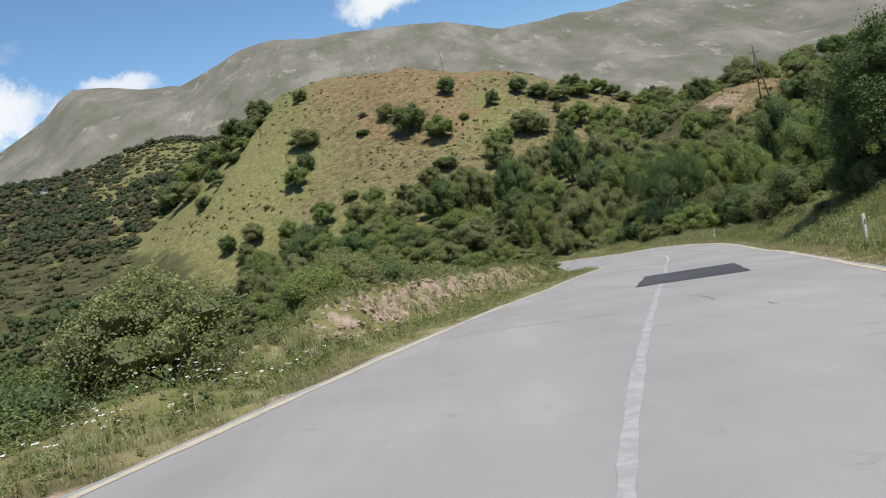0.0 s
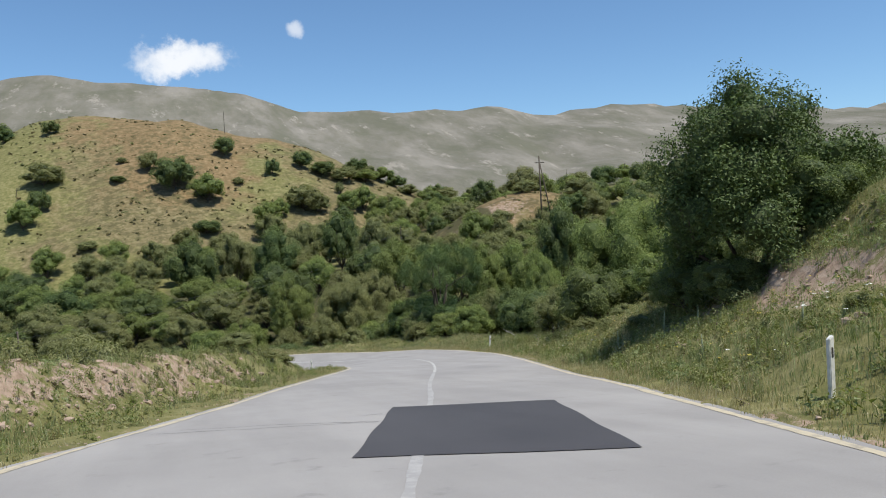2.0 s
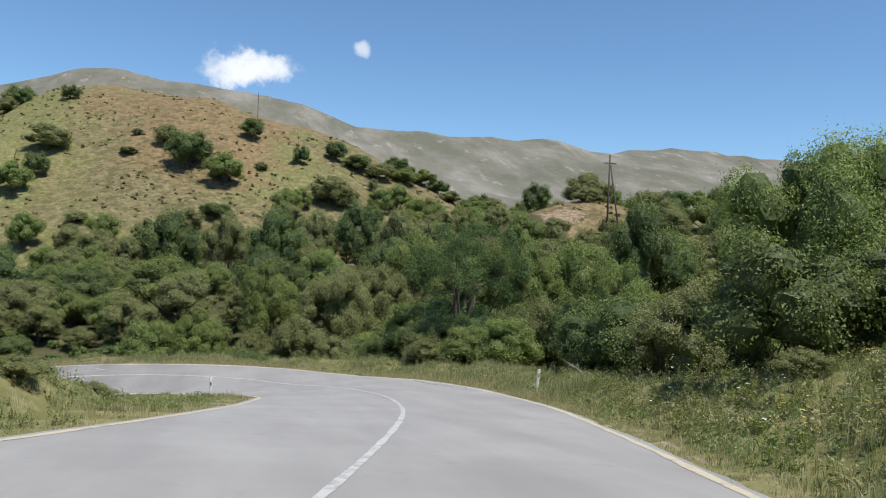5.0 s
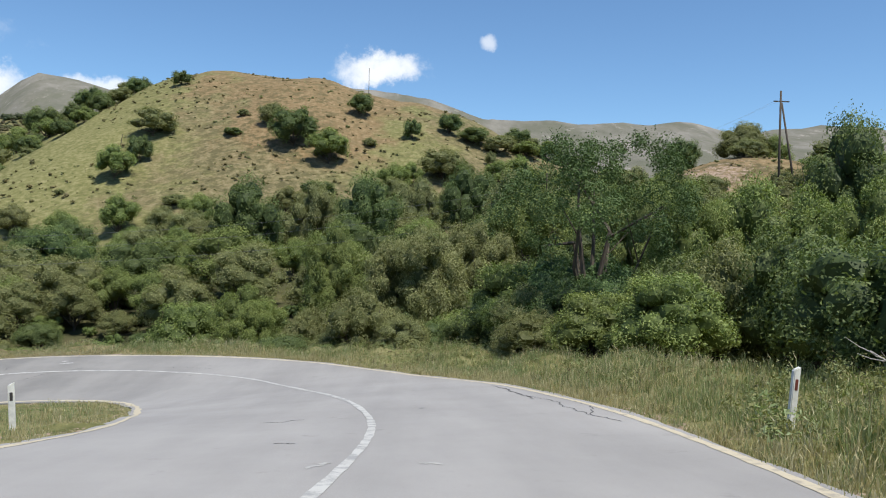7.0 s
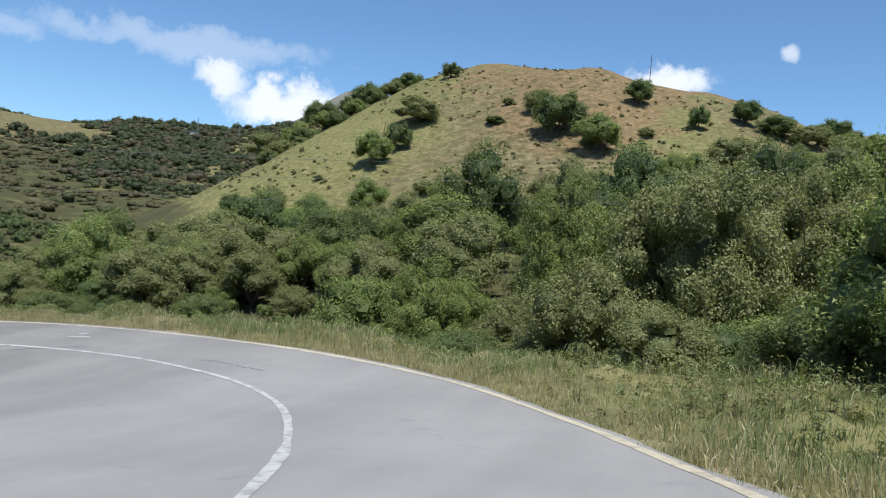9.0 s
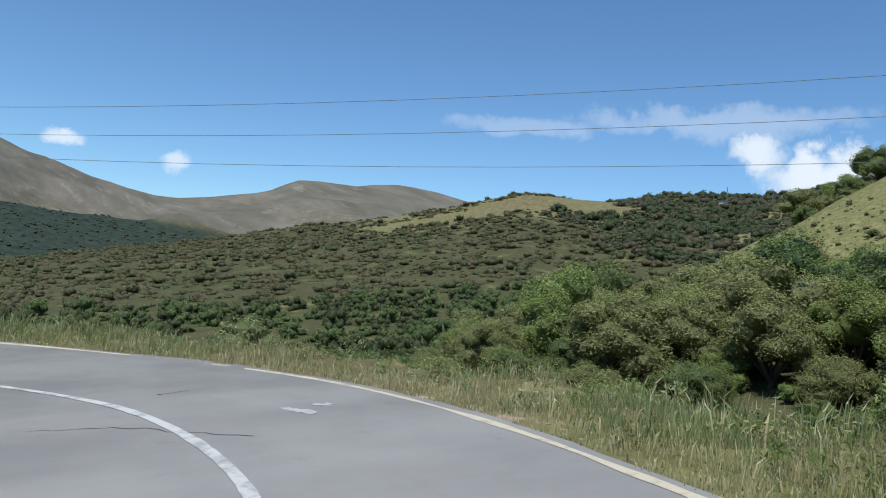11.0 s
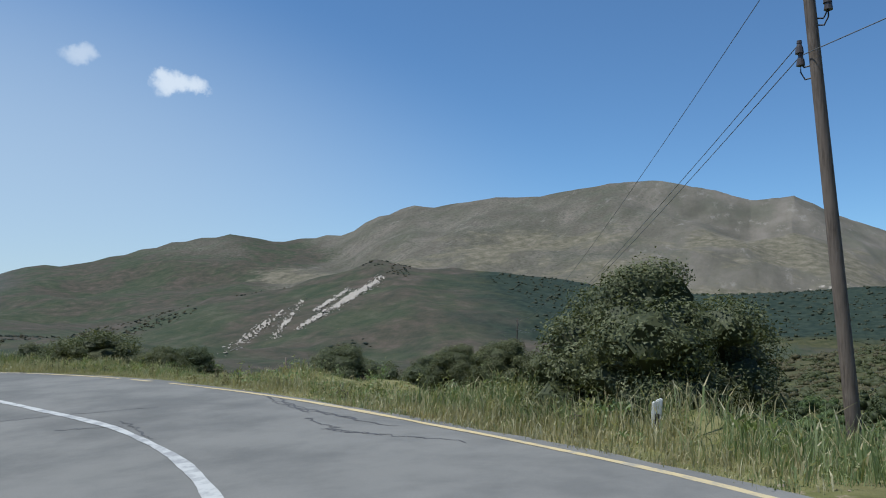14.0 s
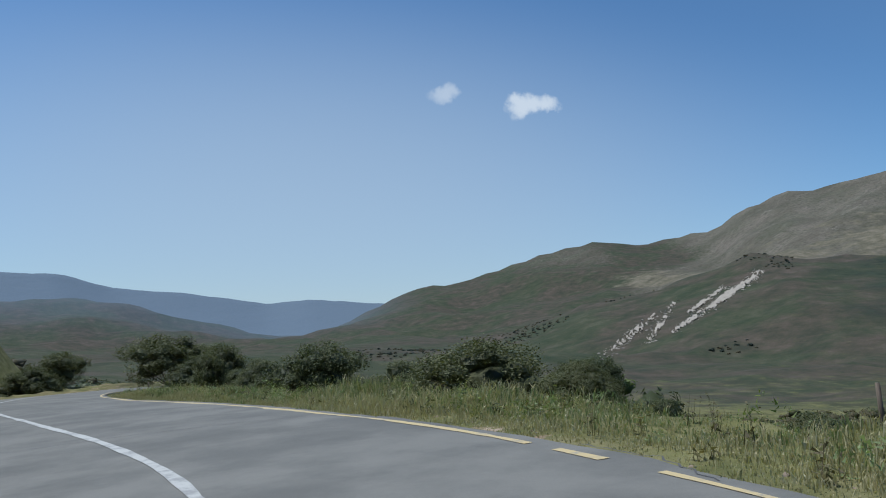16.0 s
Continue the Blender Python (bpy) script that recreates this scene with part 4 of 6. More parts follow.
def make_tree(name, height_, radii, trunk_h, leaves, leaf, mat, seed, label, category, lobes=22, stems=1, **more):
    """A tree or shrub: tapered trunk, limbs, and a crown of small leaves."""
    g = np.random.default_rng(seed)
    top = thing(name, Matrix.Identity(4), label, category)
    cz = height_ - radii[2] * 0.92
    bm = bmesh.new()
    for st in range(stems):
        ang = g.random() * 6.28
        foot = Vector((math.cos(ang), math.sin(ang), 0)) * (0.25 * (stems > 1) * radii[0] * 0.5)
        r0 = 0.022 * height_ * (0.55 if stems > 1 else 1) + 0.015
        p, r = foot - Vector((0, 0, 0.35)), r0
        fork = Vector((foot.x * 1.6 + g.normal() * 0.1, foot.y * 1.6 + g.normal() * 0.1, max(trunk_h, 0.3)))
        tube(bm, p, fork, r, r * 0.75, 7)
        for _ in range(5 if stems > 1 else 8):
            d = Vector(g.normal(size=3))
            d.normalize()
            end = Vector((d.x * radii[0] * 0.72, d.y * radii[1] * 0.72, cz + d.z * radii[2] * 0.62 + 0.05 * radii[2]))
            mid = fork.lerp(end, 0.5) + Vector(g.normal(size=3)) * 0.06 * height_
            tube(bm, fork, mid, r * 0.55, r * 0.33, 5)
            tube(bm, mid, end, r * 0.33, r * 0.1, 4)
            for _ in range(2):
                tip = end + Vector(g.normal(size=3)) * 0.05 * height_
                tube(bm, mid.lerp(end, 0.6), tip, r * 0.16, r * 0.05, 3)
    part("trunk", bm, BARK, top, "grey-brown branching stems")
    v, f, tone = foliage(radii, lobes, leaves, leaf, seed + 1, **more)
    v[:, 2] += cz
    v[:, 2] = np.where(v[:, 2] < 0.12, 0.12 + 0.15 * (v[:, 2] - 0.12), v[:, 2])
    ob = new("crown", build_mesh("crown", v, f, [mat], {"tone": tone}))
    ob.parent = top
    return top


def scatter(count, box_, ok, spacing, seed, tries=30):
    """Places on the land that pass ok(x, y), no two nearer than spacing."""
    g = np.random.default_rng(seed)
    x0, x1, y0, y1 = box_
    n = count * tries
    xs, ys = x0 + (x1 - x0) * g.random(n), y0 + (y1 - y0) * g.random(n)
    keep = ok(xs, ys)
    xs, ys = xs[keep], ys[keep]
    cell, out = {}, []
    for x, y in zip(xs, ys):
        sp = spacing
        c = (int(x // sp), int(y // sp))
        if any((x - a) ** 2 + (y - b) ** 2 < sp * sp for i in (-1, 0, 1) for j in (-1, 0, 1) for a, b in cell.get((c[0] + i, c[1] + j), ())):
            continue
        cell.setdefault(c, []).append((x, y))
        out.append((x, y))
        if len(out) >= count:
            break
    return np.array(out).reshape(-1, 2)


def many(name, places, zs, protos, low, high, mats, seed, label, category="scrub", tall=(0.8, 0.4), sink=0.3, pick=None, smooth=False):
    """Bushes nobody could count, joined into one mesh out of a few shapes."""
    g = np.random.default_rng(seed)
    vs, fs, ts, ix, base = [], [], [], [], 0
    for i, (x, y) in enumerate(places):
        v, f, t = protos[g.integers(0, len(protos))]
        a, sc = g.random() * 6.283, low + (high - low) * g.random() ** 1.6
        c, s_ = math.cos(a), math.sin(a)
        vs.append(np.stack([v[:, 0] * c - v[:, 1] * s_, v[:, 0] * s_ + v[:, 1] * c, v[:, 2] * (tall[0] + tall[1] * g.random())], 1) * sc + (x, y, zs[i] - sink * sc))
        fs.append(f + base)
        base += len(v)
        # tones below zero stay as they are: the painted dark inside of the bushes
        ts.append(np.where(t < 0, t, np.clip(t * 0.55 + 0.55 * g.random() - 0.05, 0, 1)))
        ix.append(np.full(len(f), g.integers(0, len(mats)) if pick is None else pick[i]))
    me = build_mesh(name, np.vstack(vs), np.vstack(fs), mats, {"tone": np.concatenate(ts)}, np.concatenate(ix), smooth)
    return tagged(new(name, me), label, category, kind="stuff")


def shapes(count, radii, lobes, leaves, leaf, seed, lift, **more):
    out = []
    for j in range(count):
        v, f, t = foliage(radii, lobes, leaves, leaf, seed + 7 * j, **more)
        v[:, 2] = np.maximum(v[:, 2] + lift, -0.4)
        out.append((v, f, t))
    return out


def scrub_stuff(name, places, size, shape, mats, seed, label, low=0.55, high=1.3, smooth=False, tall=(0.8, 0.4)):
    return many(name, places, ground_z(places[:, 0], places[:, 1]), shape, low * size, high * size, mats, seed, label, smooth=smooth, tall=tall)


def polar(x, y):
    dx, dy = x - HUB[0], y - HUB[1]
    az = np.degrees(np.arctan2(-dx, dy))
    return np.hypot(dx, dy), np.where(az < -100, az + 360, az)


def near_out(x, y):
    k, off, dist = near_road(x, y)
    return np.where(dist > np.abs(off) + 0.1, dist, np.maximum(off - RIGHT_W[k], -off - LEFT_W[k]))


def build_far_scrub():
    # wooded slope to the west
    def west(x, y):
        r, az = polar(x, y)
        patch = fractal(x, y, 60, 3, 41) + 0.3 * fractal(x, y, 18, 2, 43) - 0.8 * smoothstep(265, 345, r) * smoothstep(36, 44, az) * (1 - smoothstep(57, 63, az))
        return (az > 14) & (az < 178) & (r > np.where(az < 112, 44, 42)) & (r < np.where(az < 112, 425, 260)) & (near_out(x, y) > 14) & (hill(x, y) < land(x, y) - 3) & (patch > -0.62)

    def rust(x, y):
        r, az = polar(x, y)
        return west(x, y) & (r > 150) & (fractal(x, y, 110, 3, 47) + 0.02 * (az - 62) > -0.2) & (az < 125)

    def near(x, y):
        return west(x, y) & (polar(x, y)[0] < 150)

    def green(x, y):
        return west(x, y) & ~rust(x, y) & (polar(x, y)[0] >= 150)
    fine = shapes(6, (1, 1, 0.85), 7, 340, 0.055, 500, 0.45, fine=False, puffs=5)
    coarse = shapes(6, (1, 1, 0.85), 5, 100, 0.075, 540, 0.4, fine=False, lobe=(0.4, 0.2), spread=(0.35, 0.25), puffs=5)
    low = shapes(5, (1, 1, 0.7), 4, 90, 0.075, 570, 0.3, fine=False, lobe=(0.42, 0.2), spread=(0.35, 0.25), puffs=4)
    scrub_stuff("slope_scrub_near", scatter(800, (-150, 30, 30, 250), near, 2.5, 50, 30), 2.3, fine, [LEAF_B, LEAF_FAR, LEAF_B], 50, "dense green scrub on the slope below the road", smooth=True)
    scrub_stuff("slope_scrub", scatter(4200, (-400, 30, -180, 480), green, 2.6, 51, 14), 2.9, coarse, [LEAF_FAR, LEAF_BUSH, LEAF_FAR, LEAF_RUST], 52, "dense dark green scrub on the wooded slope", 0.35, 1.5, True, (0.6, 0.4))
    scrub_stuff("slope_scrub_brown", scatter(3800, (-400, 30, 0, 480), rust, 2.4, 53, 14), 2.7, low, [LEAF_RUST, LEAF_RUST, LEAF_BUSH, LEAF_FAR], 54, "brownish low scrub on the wooded slope", 0.35, 1.4, True, (0.6, 0.4))

    # forest on the far ridge, under its crest
    bare = shapes(5, (1, 1, 0.75), 2, 6, 0.1, 590, 0.3, fine=False, lobe=(0.5, 0.2), spread=(0.3, 0.2), puffs=3)
    def forest(x, y):
        r, az = polar(x, y)
        return (az > 72) & (az + 5 * fractal(x, y, 90, 3, 79) < 108) & (np.hypot(x - CONE[0], y - CONE[1]) > 38) & (r > 430) & (r < 905) & (elevation(x, y) + 2.6 * fractal(x, y, 120, 3, 71) > -1.5)
    scrub_stuff("ridge_forest", scatter(1500, (-900, -20, -420, 400), forest, 3.0, 72, 20), 2.6, bare, [LEAF_FOREST], 73, "dark forest covering the far ridge", 0.4, 1.5, True)

    # low heath bushes on the bare mountain side
    def heath(x, y):
        r, az = polar(x, y)
        return (az > 116) & (az < 150) & (r > 430) & (r < 900) & (fractal(x, y, 130, 3, 75) > 0.05)
    scrub_stuff("heath_scrub", scatter(1500, (-800, -20, -700, 100), heath, 5.0, 76, 12), 2.2, low, [LEAF_RUST, LEAF_FOREST], 77, "scattered dark heath bushes on the mountain side")


def elevation(x, y):
    """Degrees above the hub at which the ground shows."""
    r, az = polar(x, y)
    return np.degrees(np.arctan2(ground_z(x, y) - HUB[2], r))


build_far_scrub()


def build_scree():
    """Pale broken rock down slanting chutes on the far mountain side: ragged sheets of bare stone and loose blocks round them."""
    g = np.random.default_rng(81)
    vs, fs, base = [], [], 0
    iv, jf = ICO_SMALL
    rr = np.arange(380.0, 900.0, 4.0)

    def meet(az, el):
        """Where directions from the bend meet the slope."""
        x, y = HUB[0] - np.sin(np.radians(az))[:, None] * rr, HUB[1] + np.cos(np.radians(az))[:, None] * rr
        z = ground_z(x.ravel(), y.ravel()).reshape(x.shape)
        up = np.degrees(np.arctan2(z - HUB[2], rr))
        hit = up > el[:, None]
        k = np.argmax(hit, 1)
        i, j = np.arange(len(k)), np.maximum(k - 1, 0)
        f = np.clip((el - up[i, j]) / np.maximum(up[i, k] - up[i, j], 1e-6), 0, 1)
        return np.stack([q[i, j] + (q[i, k] - q[i, j]) * f for q in (x, y, z)], 1), hit.any(1), rr[k]
    for (a0, e0), (a1, e1), loose, wide, bare in (((117.9, 2.85), (121.3, 0.6), 420, 0.3, 0.12), ((121.1, 0.75), (123.9, -1.1), 160, 0.25, -0.02), ((120.3, 1.95), (122.8, 0.2), 140, 0.17, 0.06),
                                                  ((124.6, 0.3), (128.9, -2.9), 120, 0.45, -0.16), ((123.6, 1.0), (125.6, -1.9), 80, 0.4, -0.14)):
        nt, nu = 200, 40
        t, u = (q.ravel() for q in np.meshgrid(np.linspace(0, 1, nt), np.linspace(-1, 1, nu), indexing="ij"))
        across = np.array([-(e1 - e0), a1 - a0]) / math.hypot(a1 - a0, e1 - e0)
        az, el = a0 + (a1 - a0) * t + across[0] * u * wide, e0 + (e1 - e0) * t + across[1] * u * wide
        p, ok, far = meet(az, el)
        ragged = fractal(az * 60, el * 60, 9, 5, 87)
        lift = 0.3 + 1.6 * np.abs(fractal(p[:, 0], p[:, 1], 5, 3, 88))
        keep = ok & (bare + ragged * 0.8 + 0.1 > np.abs(u) ** 2 * 0.75 - 0.25 * np.sin(3.14 * t) + 0.12)
        i = (np.arange(nt - 1)[:, None] * nu + np.arange(nu - 1)[None]).ravel()
        q = np.stack([i, i + 1, i + nu + 1, i + nu], 1)
        q = q[keep[q].all(1) & (np.ptp(far[q], axis=1) < 40)]
        vs.append(p + np.stack([0 * lift, 0 * lift, lift], 1))
        fs.extend([q[:, :3] + base, q[:, [0, 2, 3]] + base])
        base += len(p)
        t = g.random(loose)
        p, ok, far = meet(a0 + (a1 - a0) * t + g.normal(size=loose) * wide * 0.55, e0 + (e1 - e0) * t + g.normal(size=loose) * wide * 0.45)
        for c in p[ok]:
            v = iv * (1 + 0.35 * g.normal(size=(len(iv), 1))) * (0.2 + 0.7 * g.random() ** 2) * np.array([1.5, 1.5, 0.7])
            vs.append(v + c + (0, 0, 0.1))
            fs.append(jf + base)
            base += len(iv)
    me = build_mesh("pale_scree", np.vstack(vs), np.vstack(fs), [SCREE])
    return tagged(new("pale_scree", me), "pale broken rock in slanting chutes on the mountain", "scree", kind="stuff")


build_scree()


def build_crags():
    """Broken rock towers on the far crest."""
    g = np.random.default_rng(85)
    iv, jf = ICO_FINE
    vs, fs, base = [], [], 0
    for az, el, wide, tall in ((24.3, 9.9, 34, 30), (23.7, 10.2, 30, 34), (23.1, 10.2, 36, 26), (22.4, 10.0, 28, 24), (21.2, 9.75, 22, 30), (20.9, 9.7, 26, 22), (20.1, 9.7, 30, 18)):
        d = 2470.0
        x, y = HUB[0] - math.sin(radians(az)) * d, HUB[1] + math.cos(radians(az)) * d
        z = HUB[2] + d * math.tan(radians(el))
        v = iv * (1 + 0.22 * g.normal(size=(len(iv), 1))) * np.array([wide, wide, tall]) + (x, y, z - 0.75 * tall)
        vs.append(v)
        fs.append(jf + base)
        base += len(iv)
    me = build_mesh("rock_crags", np.vstack(vs), np.vstack(fs), [CRAG])
    return tagged(new("rock_crags", me), "grey broken rock crags on the mountain crest", "rocks", kind="stuff")


build_crags()

# trees and shrubs that stand near: one of each kind, then copies
KINDS = {
    "bank_tree": make_tree("tree", 8.6, (4.5, 4.5, 4.7), 0.5, 42000, 0.062, LEAF_DEEP, 100, "broad dark green leafy tree on the road bank", "tree", 46, core=0.62, lobe=(0.17, 0.14), spread=(0.42, 0.4), puffs=9, sprig=0.22, loose=1.0),
    "broad": make_tree("tree", 6.6, (3.5, 3.5, 3.2), 0.7, 34000, 0.037, LEAF_A, 105, "green leafy tree above the road bend", "tree", 34, core=0.7, lobe=(0.2, 0.14), spread=(0.45, 0.32), puffs=9, sprig=0.08),
    "airy": make_tree("tree", 10.0, (3.9, 3.7, 4.2), 1.6, 36000, 0.046, LEAF_DEEP, 110, "airy green roadside tree with visible branches", "tree", 44, core=0.0, lobe=(0.12, 0.12), spread=(0.3, 0.6), puffs=8, sprig=0.3, loose=1.1),
    "round": make_tree("shrub", 4.0, (2.5, 2.5, 2.0), 0.5, 7500, 0.055, LEAF_A, 120, "rounded green leafy shrub beside the road", "shrub", 20, 3, core=0.7, puffs=9, sprig=0.1, loose=0.8),
    "thick": make_tree("shrub", 4.6, (2.8, 2.6, 2.4), 0.6, 8000, 0.055, LEAF_C, 130, "dense olive-green shrub in the roadside thicket", "shrub", 22, 3, core=0.66, lobe=(0.24, 0.18), spread=(0.45, 0.32), puffs=9, sprig=0.14, loose=0.9),
    "low": make_tree("bush", 2.2, (1.6, 1.6, 1.15), 0.3, 4200, 0.042, LEAF_C, 140, "low olive-green shrub in the grass", "shrub", 16, 3, core=0.66, puffs=8, sprig=0.12, loose=0.9),
    "dark": make_tree("shrub", 4.2, (2.6, 2.7, 2.2), 0.5, 7500, 0.056, LEAF_B, 150, "dense dark green shrub on the slope", "shrub", 20, 3, core=0.7, puffs=9, sprig=0.1, loose=0.8),
    # the dark shrub again with deeper leaves: the tree's shade put into the colour
    "shade": make_tree("shrub", 4.2, (2.6, 2.7, 2.2), 0.5, 8500, 0.05, LEAF_DEEP, 158, "dense shrub under the roadside tree, leaves darkened for its shade", "shrub", 20, 3, core=0.7, puffs=9, sprig=0.14, loose=0.9),
    "bush": make_tree("bush", 2.95, (2.15, 2.1, 1.7), 0.4, 26000, 0.029, LEAF_BUSH, 190, "rounded green leafy bush on the verge", "shrub", 34, 5, core=0.74, lobe=(0.22, 0.13), spread=(0.45, 0.3), puffs=10, sprig=0.08),
    "valley": make_tree("valley_tree", 4.4, (2.5, 2.4, 2.3), 0.6, 9000, 0.05, LEAF_BUSH, 155, "dark dusky-green tree below the lower road", "tree", 15, 2, core=0.62, lobe=(0.22, 0.22), spread=(0.4, 0.42), puffs=9, sprig=0.18, loose=1.0),
    "far_green": make_tree("thicket_shrub", 4.6, (2.8, 2.6, 2.35), 0.5, 3600, 0.08, LEAF_A, 160, "spreading green shrub in the ravine thicket", "shrub", 15, 1, core=0.74, puffs=8, sprig=0.1, loose=0.8),
    "far_olive": make_tree("thicket_shrub", 4.2, (2.7, 2.8, 2.1), 0.5, 3600, 0.08, LEAF_C, 170, "spreading olive shrub in the ravine thicket", "shrub", 14, 1, core=0.74, puffs=8, sprig=0.1, loose=0.8),
    "far_dark": make_tree("thicket_shrub", 5.0, (2.7, 2.6, 2.6), 0.6, 3600, 0.08, LEAF_B, 180, "tall dark green shrub in the ravine thicket", "shrub", 16, 1, core=0.74, puffs=8, sprig=0.1, loose=0.8),
    "grove_green": make_tree("tree", 8.0, (3.6, 3.5, 3.8), 0.8, 30000, 0.058, LEAF_A, 650, "tall green leafy tree in the roadside thicket", "tree", 40, 2, core=0.6, lobe=(0.17, 0.14), spread=(0.45, 0.34), puffs=9, sprig=0.12, loose=0.9),
    "grove_olive": make_tree("tree", 8.0, (3.7, 3.6, 3.7), 0.8, 30000, 0.058, LEAF_C, 660, "tall olive-green leafy tree in the roadside thicket", "tree", 38, 2, core=0.6, lobe=(0.17, 0.14), spread=(0.45, 0.34), puffs=9, sprig=0.14, loose=0.9),
    "ravine_green": make_tree("tree", 8.0, (3.6, 3.5, 3.9), 0.8, 7000, 0.086, LEAF_A, 610, "green leafy tree in the ravine thicket", "tree", 20, 1, core=0.7, lobe=(0.24, 0.17), spread=(0.48, 0.28), puffs=9, sprig=0.12, loose=0.8),
    "ravine_dark": make_tree("tree", 8.4, (3.7, 3.5, 4.1), 0.8, 7000, 0.086, LEAF_B, 620, "dark green leafy tree in the ravine thicket", "tree", 22, 1, core=0.7, lobe=(0.24, 0.17), spread=(0.48, 0.28), puffs=9, sprig=0.12, loose=0.8),
    "ravine_olive": make_tree("tree", 7.6, (3.7, 3.7, 3.6), 0.8, 7000, 0.086, LEAF_C, 630, "olive-green leafy tree in the ravine thicket", "tree", 19, 1, core=0.7, lobe=(0.24, 0.17), spread=(0.48, 0.28), puffs=9, sprig=0.12, loose=0.8),
    "ravine_pale": make_tree("tree", 7.2, (3.6, 3.6, 3.5), 0.8, 7000, 0.086, LEAF_PALE, 640, "pale olive leafy tree in the ravine thicket", "tree", 21, 1, core=0.7, lobe=(0.24, 0.17), spread=(0.48, 0.28), puffs=9, sprig=0.12, loose=0.8),
}
FIRST = dict(KINDS)


def plant(kind, x, y, scale=1.0, turn=0.0, sink=0.1, wide=1.0):
    m = Matrix.Translation((x, y, height(x, y) - sink)) @ Matrix.Rotation(turn, 4, "Z") @ Matrix.Diagonal((scale * wide, scale * wide, scale, 1))
    ob = KINDS[kind]
    if FIRST.pop(kind, None):
        ob.matrix_basis = m
        return ob
    new_one = copy_thing(ob, Matrix.Identity(4))
    new_one.matrix_basis = m
    return new_one


# place, kind, size, width: shrubs beyond the lower leg
TREES_BELOW = [(-38.5, 40.0, "valley", 1.15, 1.3), (-27.0, 54.0, "valley", 0.72, 0.9), (-33.0, 49.0, "valley", 0.9, 1.1), (-25.4, 65.0, "valley", 0.62, 1.25), (-27.5, 62.0, "valley", 0.6, 1.2),
               (-24.3, 75.2, "valley", 0.58, 1.5), (-25.6, 72.6, "valley", 0.55, 1.3), (-29.4, 73.4, "valley", 0.6, 0.7), (-27.2, 78.1, "bush", 0.61, 0.8), (-22.5, 86.5, "bush", 0.64, 1.15),
               (-18.9, 91.5, "bush", 0.35, 1.25), (-18.4, 92.8, "bush", 0.4, 1.2), (-20.0, 90.3, "bush", 0.33, 1.35), (-24.2, 83.2, "bush", 0.32, 1.4), (-23.6, 85.2, "bush", 0.29, 1.3), (-42.5, 61.5, "valley", 0.9, 0.8), (-38.8, 69.4, "valley", 0.36, 1.1),
               (-31.0, 67.0, "valley", 0.7, 1.1), (-44.0, 47.0, "valley", 1.3, 1.2), (-31.0, 36.0, "valley", 0.95, 1.5), (-34.5, 33.0, "valley", 0.95, 1.4), (-29.5, 45.0, "valley", 0.7, 1.3),
               (-26.6, 58.2, "bush", 0.65, 1.2), (-26.2, 69.0, "bush", 0.65, 1.3), (-23.6, 78.6, "bush", 0.45, 1.2), (-25.4, 61.0, "bush", 0.58, 1.1), (-30.0, 52.0, "bush", 0.79, 1.3), (-28.5, 71.0, "valley", 0.6, 1.2), (-31.5, -6.0, "valley", 1.0, 1.4), (-34.5, -9.0, "valley", 1.1, 1.3), (-28.5, -8.0, "valley", 1.2, 1.3)]


# place, width, height of the shrubs on the dry hill
HILL_SHRUBS = [(-41.1, 287.0, 5.2, 4.3), (-37.8, 249.8, 10.4, 6.1), (-39.1, 228.8, 8.0, 6.8), (-36.5, 236.9, 5.7, 5.9), (-3.2, 240.6, 10.9, 8.8), (-10.2, 250.9, 5.9, 5.1),
               (4.9, 234.3, 9.9, 7.4), (11.0, 263.8, 7.2, 5.7), (24.0, 249.6, 4.2, 5.0), (30.5, 230.4, 10.6, 6.5), (42.3, 242.5, 2.7, 3.5), (33.4, 256.1, 6.1, 5.2),
               (39.7, 254.8, 8.6, 4.3), (45.9, 252.6, 8.5, 4.3), (53.3, 257.8, 8.8, 3.8), (-18.7, 246.7, 4.5, 2.0), (-34.1, 215.8, 2.4, 1.4), (-22.8, 214.8, 4.9, 2.3),
               (-48.4, 224.0, 2.1, 1.3), (4.1, 218.3, 6.9, 3.5), (13.9, 245.8, 3.5, 2.4), (-18.3, 257.8, 3.0, 1.8)]
